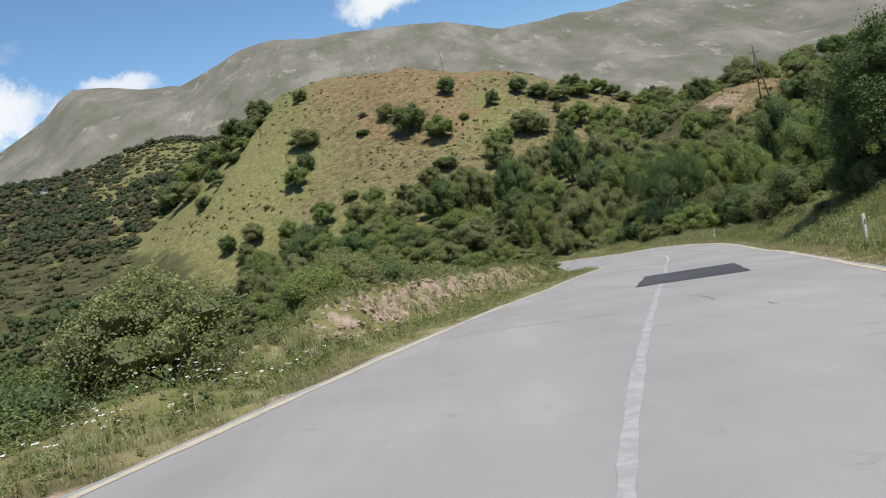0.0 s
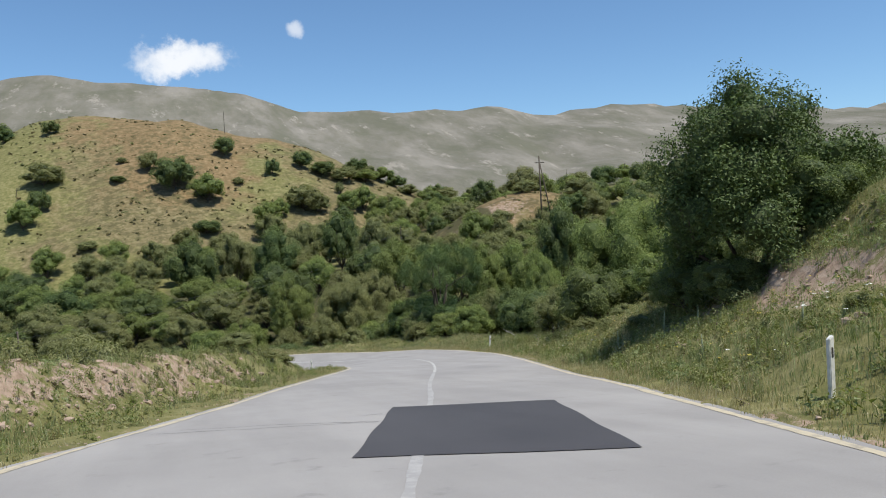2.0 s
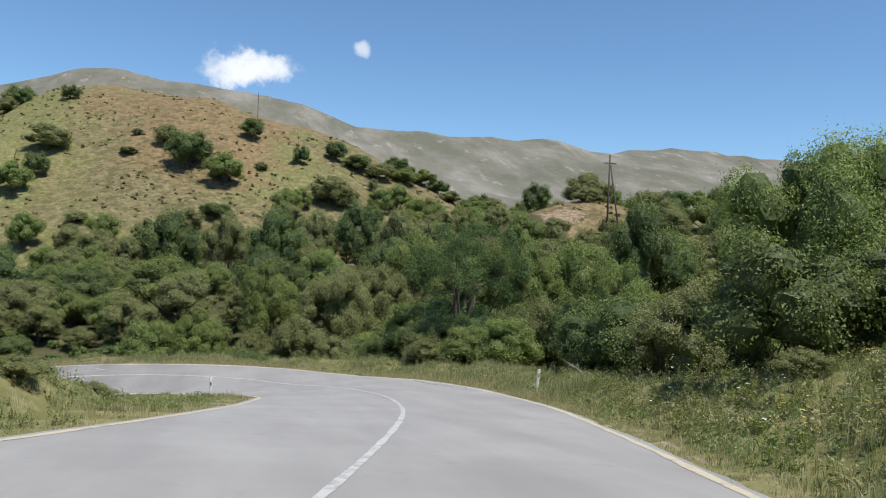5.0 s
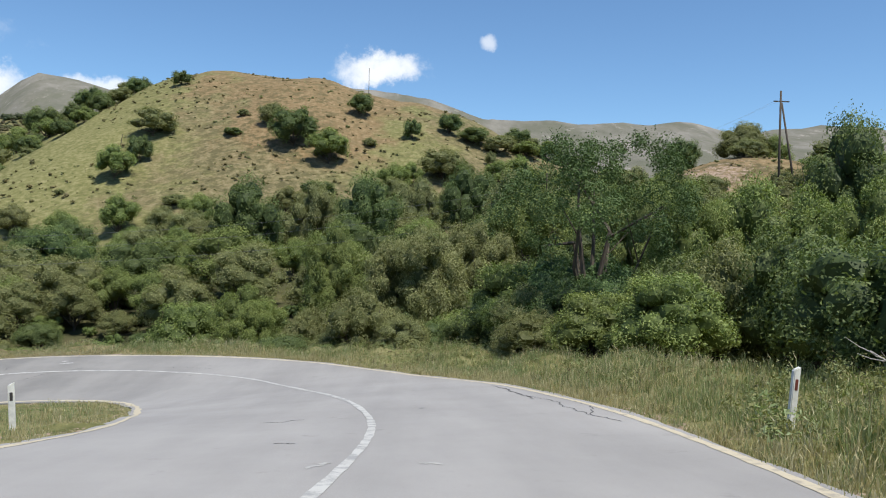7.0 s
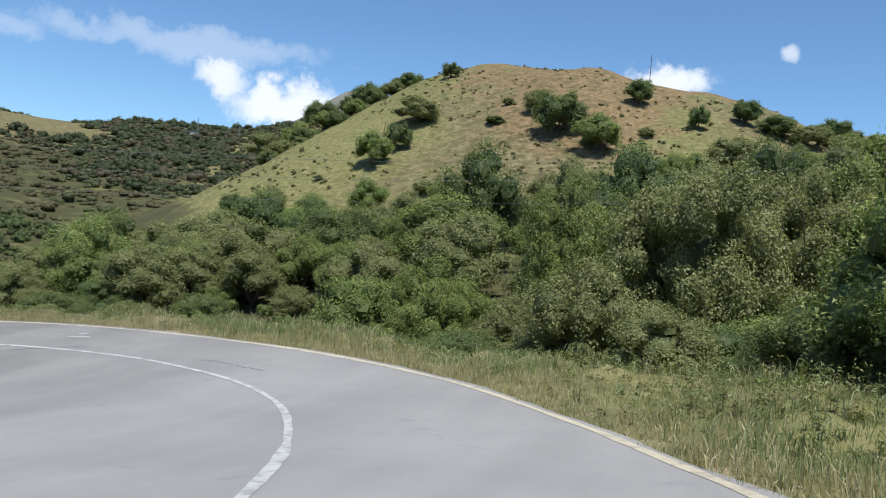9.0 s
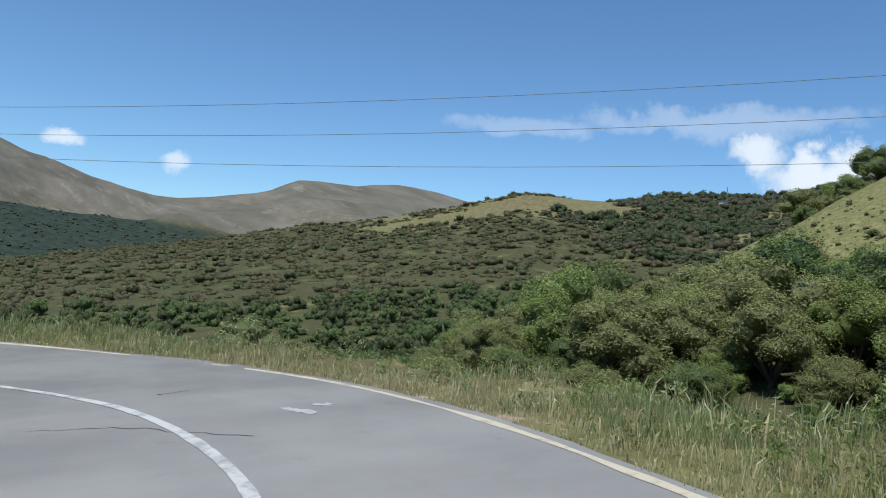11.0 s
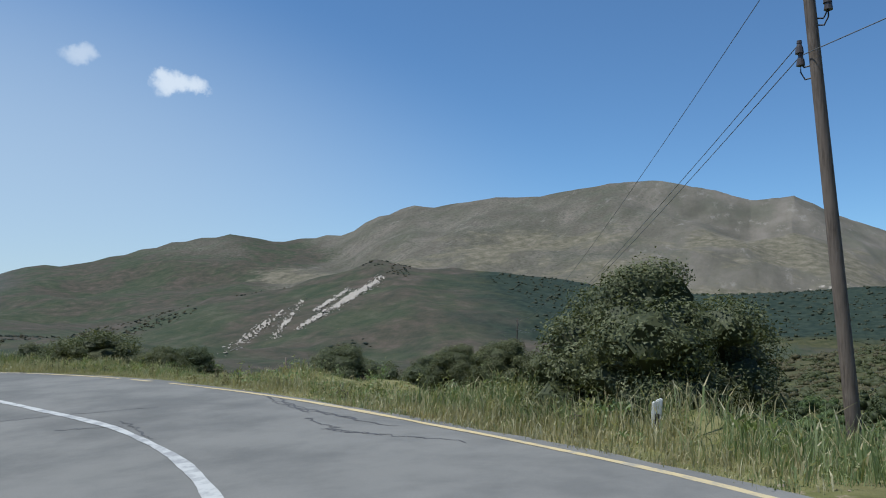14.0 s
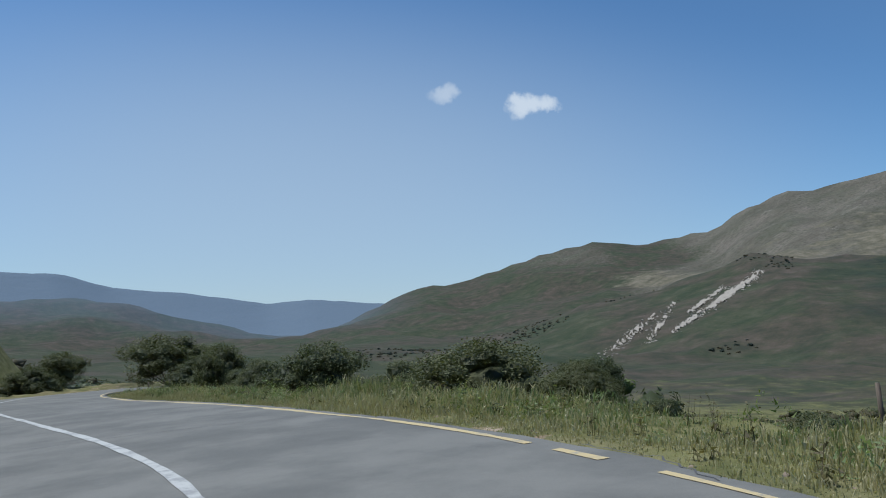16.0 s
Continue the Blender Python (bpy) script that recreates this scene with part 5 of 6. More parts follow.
# place, height, width, kind of the trees in the ravine that stand out
RAVINE_TREES = [(x, y, h, w, "ravine_" + k) for x, y, h, w, k in (
    (1.3, 158.4, 11.5, 8.3, "dark"), (15.9, 160.8, 12.0, 8.2, "dark"), (9.1, 168.4, 11.0, 6.8, "olive"), (2.7, 141.6, 7.5, 9.0, "green"), (-6.2, 141.4, 6.5, 9.2, "dark"),
    (-18.1, 148.7, 8.0, 8.3, "dark"), (-20.3, 144.5, 6.8, 7.4, "olive"), (21.0, 115.1, 10.3, 7.1, "olive"), (14.7, 125.1, 9.9, 6.5, "green"), (25.5, 117.8, 9.8, 6.7, "olive"),
    (31.8, 131.8, 9.8, 7.4, "green"), (29.8, 170.0, 11.2, 7.2, "dark"), (34.3, 159.6, 10.7, 7.3, "olive"), (38.1, 109.2, 10.0, 6.1, "green"), (42.3, 109.5, 9.8, 5.9, "green"),
    (43.1, 104.7, 9.0, 5.1, "green"), (51.1, 113.4, 11.9, 6.8, "dark"), (30.5, 92.1, 5.1, 4.2, "dark"), (32.1, 90.3, 5.4, 4.4, "olive"), (33.6, 87.3, 5.6, 4.6, "dark"),
    (-16.0, 138.0, 5.6, 8.0, "pale"), (-11.5, 136.0, 6.0, 7.5, "olive"), (3.1, 123.1, 5.9, 5.6, "green"), (8.4, 120.2, 7.2, 5.7, "dark"), (17.2, 110.1, 4.9, 4.6, "olive"),
    (13.2, 116.7, 5.7, 4.5, "pale"), (27.2, 101.3, 5.4, 4.2, "dark"), (38.6, 91.2, 8.2, 4.8, "dark"), (23.0, 178.7, 10.5, 6.9, "olive"), (37.8, 117.9, 9.6, 5.8, "green"))]


SHOULDER_TREES = [(x, y, k, sc * 0.78) for x, y, k, sc in (
    (-66, 268, "far_dark", 1.3), (-63, 274, "far_green", 1.4), (-61, 281, "far_dark", 1.5), (-58, 287, "far_olive", 1.4), (-56, 294, "far_dark", 1.3), (-72, 262, "far_dark", 1.4),
    (-73, 276, "far_green", 1.6), (-69, 284, "far_dark", 1.6), (-65, 292, "far_dark", 1.5), (-61, 300, "far_olive", 1.4), (-68, 254, "far_olive", 1.1), (-72, 246, "far_dark", 1.2))]


def build_near_plants():
    g = np.random.default_rng(200)
    # single trees
    plant("bank_tree", 24.9, 41.0, 0.99, 0.3, 1.0, 1.07)
    for x, y, sc in ((22.6, 39.6, 0.5), (22.9, 42.6, 0.55), (25.2, 37.6, 0.55), (24.0, 44.6, 0.5)):
        plant("dark", x, y, sc, x, 0.2, 1.2)
    plant("broad", 34.6, 67.6, 1.5, 2.3, 0.3, 0.86)
    plant("airy", 28.2, 96.4, 1.14, 1.0, 0.2, 1.05)
    for x, y, sc in ((26.6, 95.2, 0.95), (28.6, 94.2, 1.0), (30.2, 96.0, 1.1), (27.6, 98.4, 1.2), (29.6, 98.6, 1.25), (31.2, 93.6, 0.9)):
        plant("shade", x, y, sc, x * y, 0.2, 1.05)
    plant("bush", -16.5, 95.9, 1.0, 0.5, 0.3, 1.12)
    for x, y, k, sc, wide in TREES_BELOW:
        plant(k, x, y, sc, g.random() * 6.28, 0.1, wide)
    # shrubs dotted on the hill: place, width, height
    for n_, (x, y, w, h) in enumerate(HILL_SHRUBS):
        k = ("far_dark", "far_olive", "far_green", "far_dark")[n_ % 4] if w > 4 else "low"
        full = {"far_dark": (5.4, 5.0), "far_olive": (5.5, 4.2), "far_green": (5.4, 4.6), "low": (3.2, 2.2)}[k]
        plant(k, x, y, h / full[1] * 1.08, g.random() * 6.28, 0.25, (w / full[0]) / (h / full[1]))
    # a hedge of low bushes along the falling ridge and round the knoll
    for i in range(13):
        plant(("far_dark", "far_olive", "far_green")[i % 3], 52 + 4.0 * i + g.normal(), 268 - 1.6 * i + 2.5 * g.normal(), 0.85 + 0.35 * g.random(), g.random() * 6.28, 0.6, 1.5)
    for x, y, k, sc in ((56, 121, "broad", 1.3), (61, 127, "far_dark", 1.6), (52, 126, "far_green", 1.5), (49, 117, "far_green", 1.4), (76, 158, "far_dark", 1.2), (60, 160, "low", 1.6), (82, 168, "far_olive", 1.2),
                        (70, 170, "low", 1.5), (90, 175, "far_dark", 1.2), (55, 150, "far_olive", 1.2), (71, 149, "far_green", 1.2), (48, 158, "low", 1.5), (63, 146, "far_green", 1.3)):
        plant(k, x, y, sc, g.random() * 6.28, 0.7, 1.15)
    # shrubs along the plateau behind the braced pole
    for x, y, k, sc in ((78, 262, "far_dark", 1.1), (90, 259, "far_olive", 1.2), (72, 172, "low", 1.4), (124, 258, "far_dark", 1.3), (133, 268, "far_olive", 1.5), (123, 231, "far_dark", 1.4),
                        (128, 228, "far_green", 1.3), (122, 206, "far_dark", 1.5), (118, 192, "far_olive", 1.5), (108, 223, "far_green", 1.3), (100, 194, "far_dark", 1.4),
                        (99, 177, "far_green", 1.5), (96, 164, "far_dark", 1.5), (104, 170, "far_green", 1.5), (112, 182, "far_dark", 1.4), (106, 240, "low", 1.6)):
        plant(k, x, y, sc, g.random() * 6.28, 0.5, 1.25)
    # taller trees where the wooded slope meets the hill
    for x, y, k, sc in ((-64, 322, "far_dark", 1.9), (-72, 330, "far_dark", 2.1), (-80, 326, "far_green", 2.0), (-70, 300, "far_dark", 1.8), (-82, 308, "far_olive", 2.0), (-92, 318, "far_dark", 2.2),
                        (-77, 283, "far_dark", 1.9), (-88, 292, "far_green", 2.0), (-100, 304, "far_dark", 2.1), (-84, 266, "far_olive", 1.9), *SHOULDER_TREES):
        plant(k, x, y, sc, g.random() * 6.28, 0.6, 1.2)

    # the belt of shrubs outside the bend and down the lower leg

    def belt(x, y):
        k, off, dist = near_road(x, y)
        s = ROAD_S[k] - S_APEX
        out = off - RIGHT_W[k]
        first = np.where(s < 3, 5.4, np.where(s < 24, 17.0, 9.0))
        return (s > -34) & (s < 60) & (out > first) & (out < np.where(s < 3, 17, 24))
    for x, y in scatter(80, (-60, 60, 30, 135), belt, 2.9, 201, 80):
        k, off, dist = near_road(np.array([x]), np.array([y]))
        s = ROAD_S[k[0]] - S_APEX
        kind = ("thick", "round", "dark", "thick")[g.integers(0, 4)] if s < 10 else ("bush", "valley", "bush", "valley")[g.integers(0, 4)]
        plant(kind, x, y, (0.7 + 0.5 * g.random()) * (1 if s < 10 else 0.55), g.random() * 6.28, 0.25)

    # the thicket that fills the ravine as far as the foot of the hill
    def ravine(x, y):
        k, off, dist = near_road(x, y)
        out = np.maximum(off - RIGHT_W[k], -off - LEFT_W[k])
        z = land(x, y)
        top = -4.5 + 0.17 * np.clip(x + 15, 0, 90) + 6 * fractal(x, y, 26, 3, 61)
        return (y > 96) & (y < 240) & (out > 15) & (z < top) & (x + 0.35 * (y - 105) > -22) & (((x - 70) / 26) ** 2 + ((y - 166) / 9) ** 2 > 1)
    full = {"ravine_green": (8.0, 7.2), "ravine_dark": (8.4, 7.2), "ravine_olive": (7.6, 7.4), "ravine_pale": (7.2, 7.2)}
    for x, y, h, w, k in RAVINE_TREES:
        if math.hypot(x - 8, y - 92) < 36:
            if h > 6.4:
                plant("grove_green" if k in ("ravine_green", "ravine_dark") else "grove_olive", x, y, h / 8.0, g.random() * 6.28, 0.2, min(1.3, (w / 7.2) / (h / 8.0) * 1.1))
                continue
            fine_kind, tall, broad_ = {"ravine_green": ("round", 4.0, 5.0), "ravine_dark": ("dark", 4.2, 5.3), "ravine_olive": ("thick", 4.6, 5.4), "ravine_pale": ("thick", 4.6, 5.4)}[k]
            plant(fine_kind, x, y, h / tall, g.random() * 6.28, 0.2, min(1.3, (w / broad_) / (h / tall) * 1.1))
            continue
        plant(k, x, y, h / full[k][0], g.random() * 6.28, 0.2, min(1.5, (w / full[k][1]) / (h / full[k][0]) * 1.12))
    stand = np.array([(x, y) for x, y, *_ in RAVINE_TREES] + [(28.4, 96.4)])
    spots = scatter(230, (-60, 95, 96, 240), ravine, 5.2, 62, 60)
    for x, y in spots:
        gap = np.hypot(stand[:, 0] - x, stand[:, 1] - y).min()
        if gap < 3.6:
            continue
        if x < 4 and y < 132:
            plant(("round", "thick", "dark")[g.integers(0, 3)], x, y, 0.5 + 0.25 * g.random(), g.random() * 6.28, 0.2, 1.2)
            continue
        low_one = gap < 7 or math.hypot(x - 8, y - 92) < 40
        k = ("ravine_green", "ravine_dark", "ravine_olive", "ravine_pale", "ravine_green", "ravine_olive")[g.integers(0, 6)]
        if math.hypot(x - 8, y - 92) < 40:
            plant(("round", "thick", "dark")[g.integers(0, 3)], x, y, 0.8 + 0.4 * g.random(), g.random() * 6.28, 0.4, 1.1)
            continue
        plant(k, x, y, (0.42 + 0.25 * g.random()) if low_one else (0.6 + 0.4 * g.random()), g.random() * 6.28, 0.5, 1.05 + 0.2 * g.random())
    def floor_(x, y):
        return (near_out(x, y) > 9) & (hill(x, y) < land(x, y) - 2)
    for x, y in scatter(85, (-36, 6, 106, 150), floor_, 3.7, 66, 40):
        if np.hypot(stand[:, 0] - x, stand[:, 1] - y).min() > 3.2:
            plant(("thick", "dark", "ravine_olive", "ravine_green")[g.integers(0, 4)] if y > 128 else ("round", "thick", "dark")[g.integers(0, 3)], x, y, 0.45 + 0.25 * g.random(), g.random() * 6.28, 0.2, 1.25)
    kinds = shapes(6, (2.8, 2.8, 2.4), 10, 700, 0.07, 600, 1.7, fine=False, puffs=7)

    # low growth that closes the ground between the verge and the thicket
    def filling(x, y):
        k, off, dist = near_road(x, y)
        out = off - RIGHT_W[k]
        way = ROAD_S[k] - S_APEX
        return (way > -26) & (way < 46) & (out > np.where(way < 4, 5.5, 7.0)) & (out < 30) & (y > 90)
    spots = scatter(240, (-45, 48, 90, 140), filling, 2.8, 64, 40)
    small = ROAD_S[near_road(spots[:, 0], spots[:, 1])[0]] - S_APEX > 16
    for x, y in spots[~small]:
        if math.hypot(x - 28.4, y - 96.4) > 2.5:
            lower = ROAD_S[near_road(np.array([x]), np.array([y]))[0][0]] - S_APEX > 4
            plant(("dark", "valley", "thick", "dark")[g.integers(0, 4)] if lower else ("round", "thick", "dark", "thick")[g.integers(0, 4)], x, y, (0.4 + 0.45 * g.random()) * (0.72 if lower else 1), g.random() * 6.28, 0.25, 1.0 + 0.3 * g.random())
    many("slope_thicket", spots[small], ground_z(spots[small, 0], spots[small, 1]), kinds, 0.25, 0.6, [LEAF_C, LEAF_A, LEAF_B], 212, "thick leafy scrub just behind the verge")

    # tussocks and stunted bushes on the dry hill
    def slopes(x, y):
        knoll = ((x - 68) / 30) ** 2 + ((y - 165) / 22) ** 2 < 1
        return knoll | (hill(x, y) > land(x, y) - 4) & (hill(x, y) > -3) & (y < 322) & (fractal(x, y, 16, 3, 91) > -0.15)
    spots = scatter(1900, (-95, 110, 150, 325), slopes, 1.2, 92, 12)
    tufts_ = shapes(5, (1, 1, 0.5), 2, 24, 0.24, 640, 0.2, fine=False, core=0.85, lobe=(0.3, 0.3))
    many("hill_tussocks", spots, ground_z(spots[:, 0], spots[:, 1]), tufts_, 0.2, 1.15, [TUSSOCK, TUSSOCK, TUSSOCK, LEAF_C], 93, "dry tussocks and stunted bushes on the hill", "grass", sink=0.15)
    # bushes on the bank beside the upper leg

    def bank(x, y):
        k, off, dist = near_road(x, y)
        s = ROAD_S[k] - S_APEX
        out = off - RIGHT_W[k]
        return (s > -70) & (s < -16) & (out > 7.0) & (out < 34)
    for x, y in scatter(70, (10, 70, 20, 110), bank, 3.4, 203, 60):
        k, off, dist = near_road(np.array([x]), np.array([y]))
        out = off[0] - RIGHT_W[k[0]]
        if math.hypot(x - 24.6, y - 41.4) < 5 or (y < 72 and out < 14):
            continue
        plant(("thick", "dark", "round")[g.integers(0, 3)] if out < 20 else ("far_green", "far_olive", "far_dark")[g.integers(0, 3)], x, y, 0.7 + 0.45 * g.random(), g.random() * 6.28, 0.25)
    for way, o, sc in ((-43.5, 4.4, 0.34), (-40.5, 6.2, 0.42), (-38.0, 4.2, 0.3), (-35.0, 6.0, 0.45), (-32.5, 4.4, 0.36), (-45.0, 6.4, 0.38), (-58.0, 4.0, 0.22), (-61.0, 5.0, 0.25)):
        w = np.interp(S_APEX + way, ROAD_S, RIGHT_W)
        x, y, _ = along(np.array([S_APEX + way]), w + o)[0]
        plant("low", x, y, sc, g.random() * 6.28, 0.12, 1.3)
    # the fall inside the bend, below the upper leg

    def inside(x, y):
        k, off, dist = near_road(x, y)
        s = ROAD_S[k] - S_APEX
        left = -off - LEFT_W[k]
        return (s > -125) & (s < -40) & (left > np.where(s < -84, 10.5, 8.0)) & (left < 26)
    for x, y in ((-8.3, 21.0), (-10.0, 24.5), (-7.0, 17.0), (-5.2, 28.5), (-9.5, 15.0), (-3.5, 33.5)):
        plant(("dark", "round", "thick")[int(y) % 3], x, y, 0.62 + 0.2 * g.random(), g.random() * 6.28, 0.3, 1.15)
    for i, way in enumerate(np.arange(-82.0, -58.0, 2.9)):
        w = np.interp(S_APEX + way, ROAD_S, LEFT_W)
        x, y, _ = along(np.array([S_APEX + way]), -(w + 6.2 + 2.2 * g.random()))[0]
        plant(("low", "thick", "low", "dark")[i % 4], x, y, (0.95 if i % 2 == 0 else 0.55) * (0.8 + 0.35 * g.random()), g.random() * 6.28, 0.2, 1.15)
    for way, o, sc in ((-37, 3.6, 0.32), (-33.5, 3.4, 0.3), (-31, 4.4, 0.36), (-28.5, 3.6, 0.28), (-26.5, 4.6, 0.34), (-24, 5.4, 0.3), (-28, 6.2, 0.4), (-36.4, 5.2, 0.42), (-40, 4.4, 0.42), (-25, 7.2, 0.4)):
        w = np.interp(S_APEX + way, ROAD_S, LEFT_W)
        x, y, _ = along(np.array([S_APEX + way]), -(w + o))[0]
        plant("low", x, y, sc, g.random() * 6.28, 0.15, 1.4)
    for x, y in scatter(34, (-50, 12, -20, 62), inside, 3.0, 205, 60):
        plant(("low", "round", "dark", "thick")[g.integers(0, 4)], x, y, 0.65 + 0.45 * g.random(), g.random() * 6.28, 0.25)


build_near_plants()


def build_grass():
    """Grass, straw, weeds and flowers on the verges: too many to count."""

    def spread_out(s0, s1, side, near, far, count, seed, size, gap, lean=1.4):
        gg = np.random.default_rng(seed)
        s = S_APEX + s0 + (s1 - s0) * gg.random(count)
        w = np.interp(s, ROAD_S, RIGHT_W if side > 0 else LEFT_W)
        o = near + (far - near) * gg.random(count) ** lean
        p = along(s, side * (w + o))
        keep = fractal(p[:, 0], p[:, 1], size, 3, seed) > gap
        keep &= near_out(p[:, 0], p[:, 1]) > 0.05
        if side > 0:     # bare earth on the cut bank
            way = s - S_APEX
            keep &= gg.random(count) > 0.93 * np.exp(-((way + 54) / 7) ** 2 - ((o - 6.7) / 0.9) ** 2) + 0.8 * np.exp(-((way + 35.5) / 2.5) ** 2 - ((o - 8.3) / 1.2) ** 2)
        return p[keep][:, :2], o[keep], gg

    def tufts(name, s0, s1, side, near, far, count, blade, seed, label, heads=0.12, per=7, gap=-0.3, rise=(0.1, 1.6), mats=None, dryness=0.34):
        p, o, gg = spread_out(s0, s1, side, near, far, count, seed, 2.4, gap)
        x, y = p[:, 0], p[:, 1]
        z = ground_z(x, y)
        n = len(p)
        k = np.repeat(np.arange(n), per)
        m = len(k)
        patch = 0.75 + 0.95 * fractal(x, y, 3.2, 3, seed + 9)
        hgt = blade * (patch * (0.35 + 0.65 * gg.random(n) ** 1.5))[k] * (0.45 + 0.65 * gg.random(m)) * (0.4 + 0.6 * smoothstep(rise[0], rise[1], o))[k]
        ang = gg.random(m) * 6.283
        lean = (0.1 + 0.55 * gg.random(m) ** 1.5) * hgt
        bx, by = x[k] + gg.normal(size=m) * 0.06, y[k] + gg.normal(size=m) * 0.06
        wid = 0.0022 + 0.0038 * gg.random(m)
        turn = gg.random(m) * 6.283
        px, py = np.cos(turn) * wid, np.sin(turn) * wid
        tx, ty = bx + np.cos(ang) * lean, by + np.sin(ang) * lean
        zb = z[k] - 0.02
        head = gg.random(m) < heads
        mx, my = (bx * 0.6 + tx * 0.4), (by * 0.6 + ty * 0.4)
        mz = zb + hgt * np.where(head, 0.78, 0.6)
        wm = np.where(head, 2.1, 0.9)
        v = np.stack([np.stack([bx - px, by - py, zb], 1), np.stack([bx + px, by + py, zb], 1), np.stack([mx + px * wm, my + py * wm, mz], 1),
                      np.stack([mx - px * wm, my - py * wm, mz], 1), np.stack([tx, ty, zb + hgt], 1)], 1).reshape(-1, 3)
        i = np.arange(m)[:, None] * 5
        f = np.concatenate([i + np.array([[0, 1, 2]]), i + np.array([[0, 2, 3]]), i + np.array([[3, 2, 4]])], 0)
        dry = gg.random(n)[k] < dryness - 0.1 + 0.5 * fractal(x, y, 3.0, 2, seed + 4)[k] + 0.6 * (1 - smoothstep(0.5, 2.0, o))[k]
        mi = np.where(dry, 1, 0)
        idx = np.concatenate([mi, mi, np.where(head, 1, mi)])
        tone = np.repeat(np.clip(gg.random(n)[k] * 0.6 + 0.4 * gg.random(m), 0, 1), 5)
        me = build_mesh(name, v, f, mats or [GRASS, STRAW], {"tone": tone}, idx)
        return tagged(new(name, me), label, "grass", kind="stuff")

    def weeds(name, s0, s1, side, near, far, count, seed, label, low, high, mats):
        p, o, gg = spread_out(s0, s1, side, near, far, count, seed, 3.5, -0.1, 0.9)
        kinds = shapes(5, (1, 1, 0.9), 6, 70, 0.11, seed, 0.35, core=0.0, lobe=(0.2, 0.25), spread=(0.15, 0.5), aspect=0.3, sprig=0.25, loose=1.6)
        many(name, p, ground_z(p[:, 0], p[:, 1]), kinds, low, high, mats, seed + 1, label, "weeds", sink=0.12)
    tufts("verge_grass", -24, 34, 1, 0.1, 5.4, 19000, 0.66, 301, "half-dry grass with pale seed heads on the verge outside the bend", 0.26, 7, -0.6, dryness=0.36)
    tufts("lower_verge_grass", 31, 74, 1, 0.1, 7.0, 24000, 0.5, 304, "half-dry straw grass on the verge of the lower leg", 0.24, 8, -0.6, dryness=0.5)
    tufts("bank_grass", -92, -14, 1, 0.1, 7.0, 14000, 0.62, 302, "half-dry grass on the road bank", 0.12, 7, -0.6)
    tufts("bank_top_grass", -92, -36, 1, 7.2, 17.0, 9000, 0.7, 306, "fresh green grass along the top of the cut bank", 0.08, 7, -0.6, (-1, 0), dryness=0.12)
    tufts("inner_grass", -104, 14, -1, 0.1, 5.2, 13500, 0.42, 303, "short half-dry grass on the verge inside the bend", 0.12, 7)
    weeds("verge_weeds", -14, 80, 1, 0.7, 6.0, 900, 321, "low green weeds among the verge grass", 0.12, 0.5, [LEAF_C, WEED, GRASS])
    weeds("bank_weeds", -110, -14, 1, 0.6, 10.0, 2400, 322, "low green weeds and herbs on the road bank", 0.12, 0.6, [LEAF_C, WEED, GRASS])
    weeds("inner_weeds", -106, -20, -1, 0.4, 7.0, 2300, 323, "low green weeds on the verge inside the bend", 0.1, 0.42, [LEAF_C, WEED, WEED, GRASS])

    def herbs(name, s0, s1, side, near, far, count, tall, seed, label, mats, stems=5, along_stem=8, gap=-0.15):
        """Leafy herbs: slender stems with small leaves along them, in clumps."""
        p, o, gg = spread_out(s0, s1, side, near, far, count, seed, 3.0, gap, 1.0)
        n = len(p)
        z = ground_z(p[:, 0], p[:, 1])
        k = np.repeat(np.arange(n), stems)
        m = len(k)
        hgt = tall * (0.4 + 0.8 * gg.random(n) ** 1.4)[k] * (0.6 + 0.5 * gg.random(m))
        a = gg.random(m) * 6.283
        foot = np.stack([p[k, 0] + 0.12 * tall * gg.normal(size=m), p[k, 1] + 0.12 * tall * gg.normal(size=m), z[k] - 0.03], 1)
        tip = foot + np.stack([np.cos(a) * hgt * 0.35 * gg.random(m), np.sin(a) * hgt * 0.35 * gg.random(m), hgt], 1)
        w = np.stack([np.sin(a), -np.cos(a), 0 * a], 1) * 0.006
        sv = np.stack([foot - w, foot + w, tip], 1).reshape(-1, 3)
        sf = np.arange(3 * m).reshape(-1, 3)
        j = np.repeat(np.arange(m), along_stem)
        t = 0.15 + 0.87 * gg.random(len(j))
        out = gg.normal(size=(len(j), 3)) * np.array([1, 1, 0.4])
        out /= np.linalg.norm(out, axis=1)[:, None]
        size = 0.055 * tall * (1.35 - 0.8 * t) * (0.7 + 0.8 * gg.random(len(j))) + 0.008
        c = foot[j] + (tip - foot)[j] * t[:, None] + out * size[:, None]
        lv, lf = leaf_tris(c, size, seed + 1, 0.42, out * 0.5 + np.array([0, 0, 0.7]), 0.9)
        tone = np.concatenate([np.full(3 * m, 0.3), np.repeat(np.clip(0.55 * gg.random(n)[k][j] + 0.5 * gg.random(len(j)), 0, 1), 3)])
        which = gg.integers(0, len(mats), n)[k]
        me = build_mesh(name, np.vstack([sv, lv]), np.vstack([sf, lf + len(sv)]), mats, {"tone": tone}, np.concatenate([which, which[j]]))
        return tagged(new(name, me), label, "herbs", kind="stuff")
    herbs("bank_herbs", -88, -14, 1, 0.9, 9.5, 3000, 0.7, 341, "leafy green herbs among the bank grass", [WEED, LEAF_C, GRASS, LEAF_PALE])
